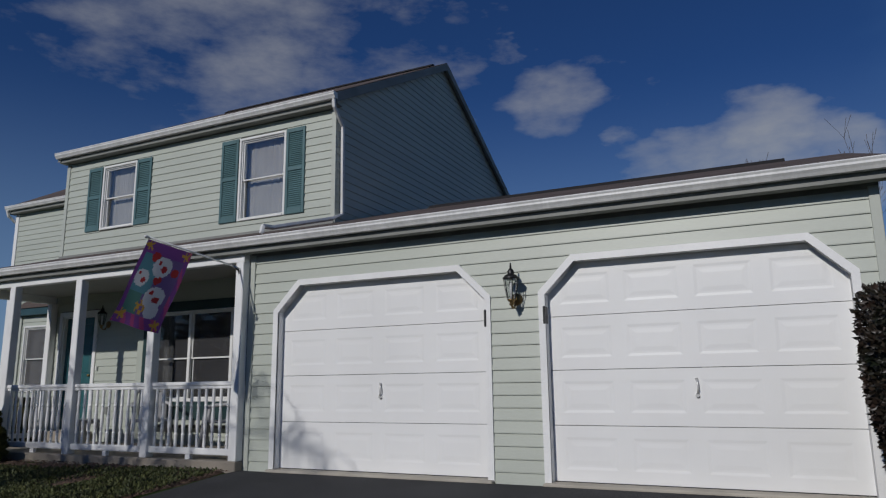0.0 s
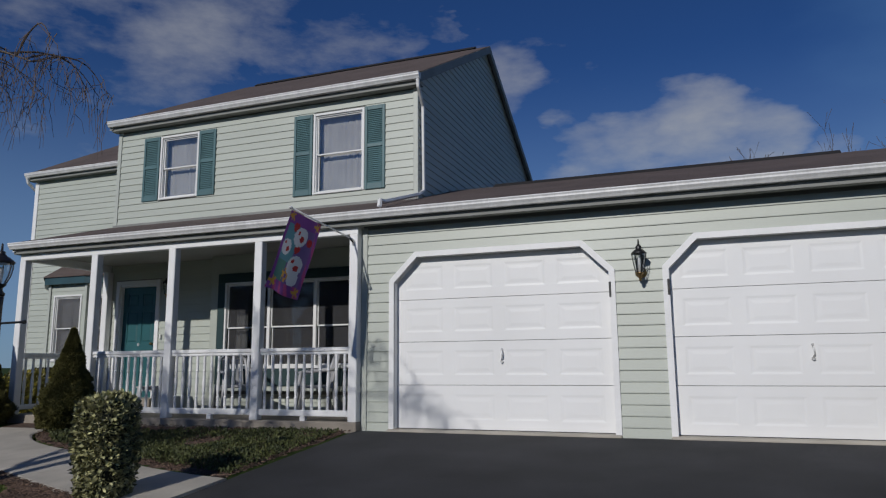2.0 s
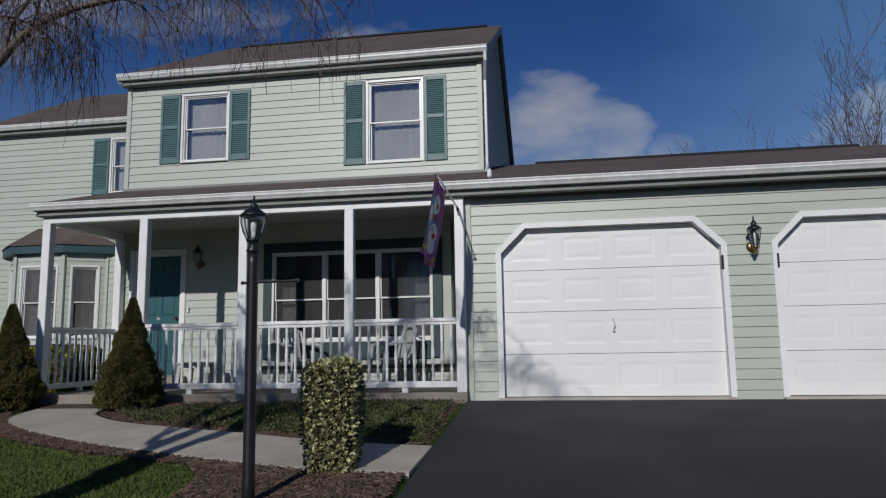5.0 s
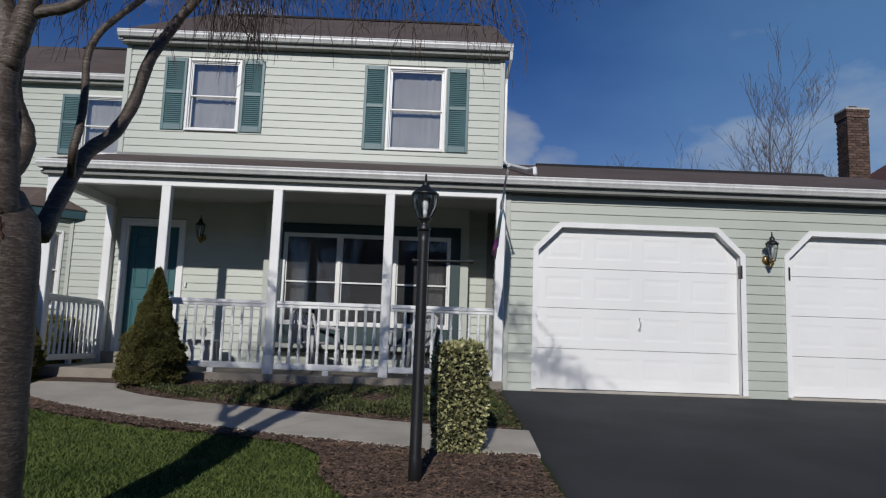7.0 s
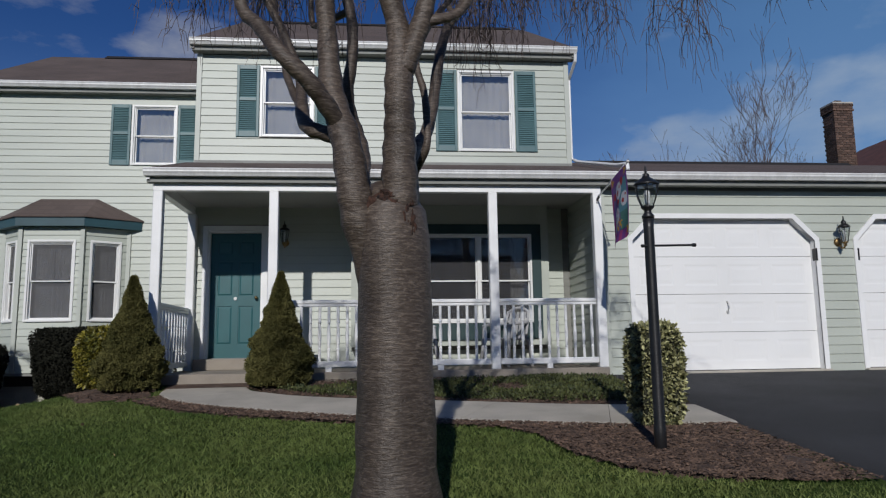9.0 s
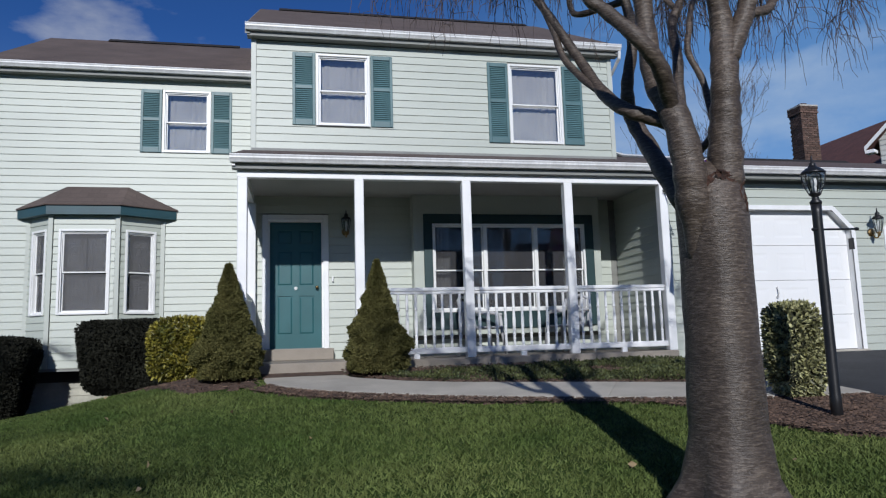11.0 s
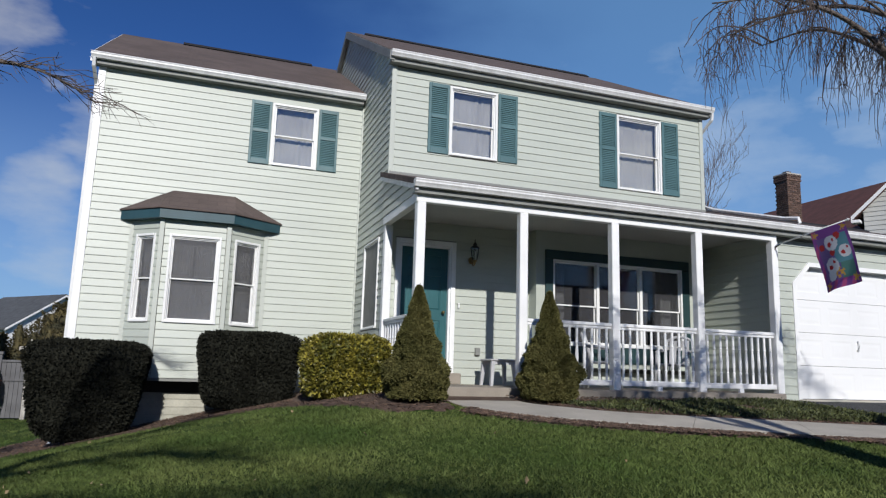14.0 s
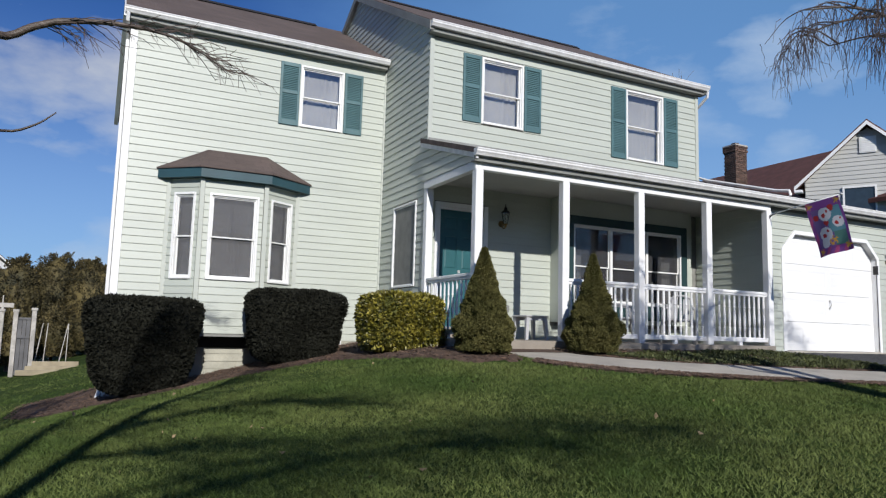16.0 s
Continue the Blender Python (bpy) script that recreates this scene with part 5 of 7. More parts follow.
clipped_bush("yew_hedge", (-13.74, 9.78, gz(-13.8, 9.7) - 0.05), (1.6, 1.0, 1.12), 30000, 0.042, YEW, "clipped dark yew block in front of the bay", 6, 0.05, 0.08, 0.22, core_m=YEW)
clipped_bush("yew_hedge", (-16.0, 9.88, gz(-15.9, 9.8) - 0.05), (1.72, 1.2, 1.39), 34000, 0.042, YEW, "large clipped dark yew block at the corner of the wing", 6, 0.05, 0.06, 0.32, core_m=YEW)
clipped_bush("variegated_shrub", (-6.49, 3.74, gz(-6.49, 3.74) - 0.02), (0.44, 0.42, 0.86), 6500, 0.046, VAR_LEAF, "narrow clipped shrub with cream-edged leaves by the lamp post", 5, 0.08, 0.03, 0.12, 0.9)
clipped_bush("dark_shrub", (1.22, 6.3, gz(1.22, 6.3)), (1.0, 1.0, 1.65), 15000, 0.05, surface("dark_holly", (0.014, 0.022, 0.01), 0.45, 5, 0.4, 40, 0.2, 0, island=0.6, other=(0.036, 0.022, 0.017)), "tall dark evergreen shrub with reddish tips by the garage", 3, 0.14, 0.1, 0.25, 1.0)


# ground cover and mulch chips
def scatter(poly, count):
    xs, ys = [p[0] for p in poly], [p[1] for p in poly]
    xy = np.zeros((0, 2))
    while len(xy) < count:
        new_xy = np.stack([RNG.uniform(min(xs), max(xs), count), RNG.uniform(min(ys), max(ys), count)], 1)
        xy = np.concatenate([xy, new_xy[inside_many(new_xy, poly)]])
    xy = xy[:count]
    return np.concatenate([xy, ground_many(xy[:, 0], xy[:, 1])[:, None]], 1)


GREEN_BED = [(-5.92, 4.68), (-7.0, 4.98), (-8.0, 5.33), (-8.8, 5.59), (-9.6, 5.88), (-10.15, 6.3), (-10.1, 6.5), (-9.2, 6.55), (-8, 6.6), (-7, 6.85), (-5.95, 6.95)]
p = scatter(GREEN_BED, 18000)
hum = lump(p, 1.7, 0.5) + 0.32
keep = (hum[:, 0] + 0.25 * RNG.random(len(p)) > 0.22)
p = p[keep]
p[:, 2] += 0.03 + np.clip(hum[keep, 0], 0, 1) * 0.12 * RNG.random(len(p))
v, f = leaves(p, np.tile([0, -0.15, 1.0], (len(p), 1)), 0.034, 0.018, 0.9)
tagged(raw("ground_cover", v, f, COVER_LEAF), "low trailing green ground cover in the porch bed", "ground cover", kind="stuff")


def chips(poly, count, label):
    p = scatter(poly, count)
    n = len(p)
    p[:, 2] += 0.031 + 0.009 * RNG.random(n)
    d = unit(np.stack([RNG.normal(size=n), RNG.normal(size=n), 0.1 * RNG.normal(size=n)], 1))
    s = unit(np.cross(d, np.stack([0.4 * RNG.normal(size=n), 0.4 * RNG.normal(size=n), np.ones(n)], 1)))
    l, w = RNG.uniform(0.008, 0.028, (n, 1)), RNG.uniform(0.003, 0.007, (n, 1))
    up = np.cross(s, d) * 0.004
    v = np.stack([p - d * l - s * w, p + d * l - s * w, p + d * l * 0.9 + s * w, p - d * l * 0.8 + s * w, p + up * 2], 1).reshape(-1, 3)
    i = np.arange(n)[:, None] * 5
    f = np.concatenate([i + [0, 1, 4], i + [1, 2, 4], i + [2, 3, 4], i + [3, 0, 4]])
    tagged(raw("mulch_chips", v, f, CHIP), label, "mulch", kind="stuff")


chips(BED_LAMP, 14000, "loose brown bark chips on the bed by the walk")
chips(BED_PORCH, 6000, "loose brown bark chips in the porch bed")
chips(BED_WING, 9000, "loose brown bark chips under the shrubs by the wing")


# lawn
def lawn():
    beds = [BED_LAMP, BED_PORCH, BED_WING]
    walk_poly = [(p.x, p.y) for p in WALK_FRONT] + [(p.x, p.y) for p in reversed(WALK_BACK)]
    pts = []
    for (x0, x1, y0, y1, n) in ((-18.5, -5.9, -0.5, 6.9, 330000), (-24, -13.0, 5, 12, 90000), (-24, -16.5, 12, 22, 30000)):
        xy = np.stack([RNG.uniform(x0, x1, n), RNG.uniform(y0, y1, n)], 1)
        pts.append(xy)
    xy = np.concatenate(pts)
    x, y = xy.T
    ok = ~(inside_many(xy, walk_poly) | ((y > Y_GAR - 0.2) & (x > X_M)) | ((y > Y_WING) & (x > X_L)))
    for b in beds:
        ok &= ~inside_many(xy, b)
    xy = xy[ok]
    n = len(xy)
    z = ground_many(xy[:, 0], xy[:, 1])
    patchy = np.array([noise.noise((x * 1.3, y * 1.3, 5)) for x, y in xy])
    h = (0.02 + 0.022 * RNG.random(n)) * (1 + 0.4 * patchy)
    a = RNG.random(n) * 2 * np.pi
    w = 0.0045 + 0.004 * RNG.random(n)
    base = np.stack([xy[:, 0], xy[:, 1], z - 0.004], 1)
    s = np.stack([np.cos(a), np.sin(a), 0 * a], 1) * w[:, None]
    lean = np.stack([RNG.normal(size=n), RNG.normal(size=n), 0 * a], 1) * 0.75 * h[:, None]
    tip = base + lean + np.stack([0 * a, 0 * a, h], 1)
    v = np.stack([base - s, base + s, tip], 1).reshape(-1, 3)
    f = np.arange(3 * n).reshape(-1, 3)
    tagged(raw("grass", v, f, BLADE), "dense short green grass blades of the front lawn", "grass", kind="stuff")
    # fallen leaves
    m = 70
    i = RNG.choice(n, m)
    v, f = leaves(base[i] + [0, 0, 0.03], np.tile([0.3, -0.3, 0.5], (m, 1)), 0.05, 0.035, 1.0)
    tagged(raw("fallen_leaves", v, f, surface("dry_leaf", (0.30, 0.22, 0.12), 0.8, 6, 0.3, island=0.5)), "scattered dry brown leaves on the lawn", "leaves", kind="stuff")


lawn()


# ---- weeping cherry ----
def cherry():
    bx, by = -8.86, 1.25
    g = ground_z(bx, by)
    t = thing("weeping_cherry", (bx, by, g), "bare weeping cherry with ringed grey-brown bark on the lawn", "tree")
    bm = bmesh.new()
    rows = [(bx, by, g - 0.08, 0.40), (bx, by, g + 0.04, 0.33), (bx, by, g + 0.2, 0.25), (bx, by, g + 0.45, 0.212), (bx, by, 0.3, 0.198), (bx, by - 0.01, 0.7, 0.193), (bx - 0.01, by - 0.02, 0.95, 0.2), (bx - 0.02, by - 0.02, 1.1, 0.19), (bx - 0.03, by, 1.25, 0.11)]
    fine = []
    for a, b in zip(rows, rows[1:]):
        n = max(2, int((b[2] - a[2]) / 0.07))
        fine += [tuple(a[k] + (b[k] - a[k]) * i / n for k in range(4)) for i in range(n)]
    fine.append(rows[-1])
    tube(bm, [r[:3] for r in fine], [r[3] * 0.98 for r in fine], 28)
    for v in bm.verts:
        d = Vector((v.co.x - bx, v.co.y - by, 0))
        a = math.atan2(d.y, d.x)
        low = clamp((g + 0.5 - v.co.z) / 0.5)
        k = 1 + 0.05 * math.sin(3 * a + 1) + 0.22 * low * low * math.sin(5 * a + 0.7) + 0.04 * noise.noise(v.co * 5) + 0.004 * math.sin(v.co.z * 70 + 3 * noise.noise(v.co * 4))
        v.co = Vector((bx, by, v.co.z)) + d * k
    part("trunk", bm, BARK, t, smooth=True)
    scar = bmesh.new()
    for px, pz, rx, rz in ((-8.96, 1.1, 0.05, 0.07), (-8.9, 1.04, 0.045, 0.1), (-8.83, 1.08, 0.05, 0.09), (-8.78, 1.02, 0.03, 0.07), (-8.87, 1.16, 0.07, 0.04), (-8.89, 0.92, 0.02, 0.12), (-8.84, 0.88, 0.014, 0.1), (-8.93, 0.97, 0.018, 0.08), (-8.79, 1.14, 0.03, 0.04)):
        done = bmesh.ops.create_icosphere(scar, subdivisions=3, radius=1)["verts"]
        for v in done:
            q = v.co.copy()
            rough = 1 + 0.55 * noise.noise(q * 2.3 + Vector((px * 40, 0, 0))) + 0.3 * noise.noise(q * 6)
            v.co = Vector((px + q.x * rx * rough, by - 0.172 + (px + 8.87) ** 2 * 2.2 + q.y * 0.03 * rough, pz + q.z * rz * rough))
    part("bark_wound", scar, SCAR, t, "ragged reddish rotten wound at the fork", False)
    limbs = {
        "left": ([(-8.98, 1.22, 0.7), (-9.04, 1.15, 1.05), (-9.07, 1.12, 1.24), (-9.11, 1.13, 1.49), (-9.17, 1.19, 1.71), (-9.2, 1.21, 1.91), (-9.22, 1.21, 2.2), (-9.26, 1.12, 2.7), (-9.42, 0.95, 3.2), (-9.8, 0.7, 3.6), (-10.3, 0.45, 3.75), (-10.8, 0.25, 3.6)], [0.06, 0.1, 0.094, 0.086, 0.075, 0.066, 0.056, 0.05, 0.042, 0.032, 0.02, 0.01]),
        "left_low": ([(-9.12, 1.14, 1.52), (-9.2, 1.05, 1.63), (-9.29, 0.97, 1.73), (-9.42, 0.93, 1.85), (-9.54, 1.02, 2.03), (-9.63, 1.06, 2.15), (-9.68, 1.02, 2.5), (-9.85, 0.95, 2.9), (-10.2, 0.85, 3.3), (-10.7, 0.75, 3.45), (-11.1, 0.65, 3.3)], [0.05, 0.052, 0.05, 0.046, 0.04, 0.036, 0.034, 0.03, 0.024, 0.016, 0.008]),
        "hooked": ([(-9.1, 1.18, 1.47), (-9.21, 1.25, 1.54), (-9.3, 1.29, 1.58), (-9.36, 1.42, 1.7), (-9.39, 1.65, 1.97), (-9.5, 1.79, 2.28), (-9.58, 1.86, 2.48), (-9.67, 1.93, 2.68), (-9.77, 2.05, 2.95), (-9.98, 2.25, 3.25), (-10.35, 2.45, 3.4), (-10.8, 2.65, 3.35)], [0.04, 0.046, 0.045, 0.043, 0.036, 0.032, 0.03, 0.028, 0.025, 0.02, 0.014, 0.007]),
        "hooked_twin": ([(-9.36, 1.46, 1.74), (-9.43, 1.62, 1.9), (-9.5, 1.74, 2.08), (-9.53, 1.82, 2.3), (-9.6, 1.92, 2.6), (-9.62, 2.2, 3.0), (-9.75, 2.6, 3.3), (-9.95, 3.0, 3.3)], [0.026, 0.026, 0.024, 0.024, 0.022, 0.018, 0.012, 0.006]),
        "rear": ([(-8.98, 1.32, 1.05), (-9.03, 1.46, 1.3), (-9.04, 1.65, 1.55), (-9.07, 1.71, 1.69), (-9.11, 1.67, 1.82), (-9.12, 1.63, 1.95), (-9.09, 1.6, 2.15), (-9.09, 1.62, 2.35), (-9.14, 1.66, 2.55), (-9.2, 1.78, 2.78), (-9.3, 2.05, 3.15), (-9.5, 2.45, 3.5), (-9.85, 2.85, 3.55), (-10.2, 3.1, 3.4)], [0.066, 0.062, 0.058, 0.052, 0.046, 0.04, 0.037, 0.036, 0.034, 0.031, 0.027, 0.021, 0.014, 0.007]),
        "elbow": ([(-9.11, 1.64, 2.43), (-9.22, 1.74, 2.42), (-9.33, 1.86, 2.43), (-9.36, 1.9, 2.5), (-9.37, 1.92, 2.7), (-9.45, 2.0, 3.0), (-9.7, 2.1, 3.3), (-10.1, 2.15, 3.4)], [0.026, 0.024, 0.022, 0.021, 0.019, 0.016, 0.011, 0.005]),
        "middle": ([(-8.83, 1.25, 0.7), (-8.84, 1.17, 1.05), (-8.83, 1.14, 1.22), (-8.83, 1.12, 1.4), (-8.83, 1.09, 1.56), (-8.83, 1.07, 1.71), (-8.83, 1.07, 1.89), (-8.84, 1.06, 2.06), (-8.91, 1.0, 2.35), (-8.99, 0.88, 2.8), (-9.02, 0.55, 3.4), (-9.02, 0.15, 3.7), (-9.0, -0.25, 3.6)], [0.06, 0.115, 0.105, 0.096, 0.088, 0.082, 0.078, 0.066, 0.058, 0.05, 0.038, 0.022, 0.01]),
        "middle_fork": ([(-8.81, 1.07, 1.82), (-8.76, 1.04, 1.95), (-8.71, 1.01, 2.09), (-8.68, 1.0, 2.22), (-8.61, 0.95, 2.6), (-8.5, 0.8, 3.1), (-8.3, 0.45, 3.5), (-8.1, 0.05, 3.6)], [0.066, 0.06, 0.056, 0.052, 0.046, 0.036, 0.022, 0.01]),
        "side_bend": ([(-8.71, 1.02, 2.06), (-8.63, 1.02, 2.09), (-8.55, 1.04, 2.12), (-8.48, 1.07, 2.2), (-8.42, 1.1, 2.32), (-8.25, 1.15, 2.7), (-7.95, 1.2, 3.1), (-7.45, 1.2, 3.38), (-6.9, 1.15, 3.5), (-6.35, 1.1, 3.5), (-5.85, 1.05, 3.35)], [0.032, 0.031, 0.03, 0.029, 0.028, 0.026, 0.022, 0.018, 0.014, 0.01, 0.005]),
        "right": ([(-8.76, 1.4, 1.05), (-8.75, 1.57, 1.33), (-8.73, 1.72, 1.58), (-8.64, 1.84, 1.74), (-8.59, 1.95, 1.97), (-8.54, 2.02, 2.28), (-8.47, 2.16, 2.56), (-8.38, 2.2, 2.72), (-8.2, 2.31, 3.02), (-7.85, 2.44, 3.2), (-7.35, 2.55, 3.32), (-6.85, 2.62, 3.36), (-6.4, 2.66, 3.2)], [0.058, 0.052, 0.046, 0.043, 0.041, 0.039, 0.037, 0.034, 0.03, 0.026, 0.02, 0.013, 0.006]),
        "right_slim": ([(-8.74, 1.6, 1.4), (-8.67, 1.47, 1.53), (-8.66, 1.5, 1.7), (-8.67, 1.53, 1.89), (-8.71, 1.6, 2.1), (-8.67, 1.64, 2.27), (-8.56, 1.75, 2.48), (-8.46, 1.83, 2.64), (-8.22, 1.9, 2.92), (-7.9, 1.95, 3.15), (-7.45, 2.0, 3.25), (-7.0, 2.0, 3.12)], [0.026, 0.025, 0.024, 0.023, 0.023, 0.022, 0.021, 0.02, 0.018, 0.015, 0.01, 0.005]),
        "right_top": ([(-8.4, 2.2, 2.7), (-8.44, 2.29, 2.84), (-8.42, 2.32, 3.08), (-8.33, 2.5, 3.4), (-8.15, 2.75, 3.58), (-7.9, 3.0, 3.5)], [0.024, 0.022, 0.02, 0.016, 0.011, 0.005]),
    }
    curves = []
    for pts, rad in limbs.values():
        line = smooth_line(pts, 5)
        line = [q + Vector((noise.noise(q * 3), noise.noise(q * 3 + Vector((9, 0, 0))), 0)) * 0.012 for q in line]
        rr = [rad[min(i // 5, len(rad) - 1)] + (rad[min(i // 5 + 1, len(rad) - 1)] - rad[min(i // 5, len(rad) - 1)]) * (i % 5) / 5 for i in range(len(line))]
        rr = [r * (0.91 + 0.05 * math.sin(i * 1.7)) for i, r in enumerate(rr)]
        bm = bmesh.new()
        tube(bm, line, rr, 14)
        part("limb", bm, BARK, t, smooth=True)
        curves.append(line)
    # arching side branches, then hanging twigs
    rnd = random.Random(4)
    bm = bmesh.new()
    tw = bmesh.new()

    def hang(p, n, long):
        for _ in range(n):
            q = p + Vector((rnd.uniform(-0.05, 0.05), rnd.uniform(-0.05, 0.05), 0))
            l = long * rnd.uniform(0.3, 1.0)
            dx, dy = rnd.gauss(0, 0.1), rnd.gauss(0, 0.1)
            pts = [q]
            for s in (0.2, 0.4, 0.6, 0.8, 1.0):
                pts.append(q + Vector((dx * s ** 0.6 + rnd.gauss(0, 0.008), dy * s ** 0.6 + rnd.gauss(0, 0.008), 0.02 * math.sin(s * 3) - l * s)))
            tube(tw, pts, [0.0034, 0.0031, 0.0028, 0.0025, 0.0021, 0.0015], 3, False)
            for _ in range(rnd.choice((0, 1, 1, 2))):
                k = pts[rnd.randint(1, 4)]
                e = Vector((rnd.gauss(0, 0.07), rnd.gauss(0, 0.07), -rnd.uniform(0.08, 0.25)))
                tube(tw, [k, k + e * 0.4 + Vector((e.x * 0.3, e.y * 0.3, 0.015)), k + e], [0.0026, 0.0022, 0.0015], 3, False)

    for line in curves:
        for i, q in enumerate(line):
            if q.z < 2.85:
                continue
            for _ in range(1 if rnd.random() < 0.6 else 0):
                a = rnd.uniform(0, 2 * math.pi)
                out = Vector((math.cos(a), math.sin(a), 0)) + Vector((q.x - bx, q.y - by, 0)) * 0.45
                out.normalize()
                reach = rnd.uniform(0.3, 0.8)
                pts = [q, q + out * reach * 0.35 + Vector((0, 0, 0.1)), q + out * reach * 0.7 + Vector((0, 0, 0.08)), q + out * reach + Vector((0, 0, -0.12))]
                pts = smooth_line(pts, 3)
                tube(bm, pts, [0.009 - 0.0065 * k / len(pts) for k in range(len(pts))], 5)
                for p in pts[1:]:
                    if rnd.random() < 0.75:
                        hang(p, rnd.randint(1, 3), 0.56)
    part("side_branch", bm, TWIG, t)["kind"] = "stuff"
    part("hanging_twig", tw, TWIG, t)["kind"] = "stuff"


cherry()


def bare_tree(name, place, height, spread, seed, label, material, depth=5, thick=0.16, lean=(0, 0), thin=0.006):
    """A leafless tree grown by forking."""
    rnd = random.Random(seed)
    t = thing(name, place, label, "tree")
    trunk, boughs = bmesh.new(), bmesh.new()

    def grow(p, way, length, r, level):
        pts = [p]
        for s in range(3):
            way = (way + Vector((rnd.gauss(0, 0.13), rnd.gauss(0, 0.13), rnd.gauss(0.05, 0.06)))).normalized()
            pts.append(pts[-1] + way * length / 3)
        r1 = max(r * 0.68, thin)
        tube(trunk if level == 0 else boughs, pts, [r, r * 0.9, r * 0.8, r1], 8 if level == 0 else 5 if level < 3 else 3, level == 0)
        if level < depth:
            for _ in range(rnd.choice((2, 3, 3)) if level else 4):
                d = Vector((rnd.gauss(0, spread), rnd.gauss(0, spread), rnd.uniform(0.3, 0.9)))
                grow(pts[-1] if rnd.random() < 0.6 else pts[2], (way * 0.8 + d).normalized(), length * rnd.uniform(0.6, 0.85), r1 * rnd.uniform(0.6, 0.8), level + 1)

    grow(Vector(place) - Vector((0, 0, 0.2)), Vector((lean[0], lean[1], 1)).normalized(), height * 0.3, thick, 0)
    part("trunk", trunk, material, t)
    part("bough", boughs, material, t)["kind"] = "stuff"


bare_tree("bare_tree", (-0.9, 21.5, -0.5), 9.8, 0.42, 8, "small leafless tree beyond the garage roof", FAR_TWIG, 5, 0.13, thin=0.009)
bare_tree("bare_tree", (2.6, 24.0, -0.5), 10.0, 0.5, 12, "small leafless tree beyond the garage roof", FAR_TWIG, 5, 0.13, thin=0.009)
bare_tree("bare_tree", (4.7, 23.0, -0.5), 12.2, 0.55, 3, "tall leafless tree behind the neighbouring house", FAR_TWIG, 6, 0.17, thin=0.009)
bare_tree("bare_tree", (8.8, 26.4, -0.5), 9.8, 0.4, 21, "leafless tree behind the neighbouring house", FAR_TWIG, 5, 0.15, thin=0.009)


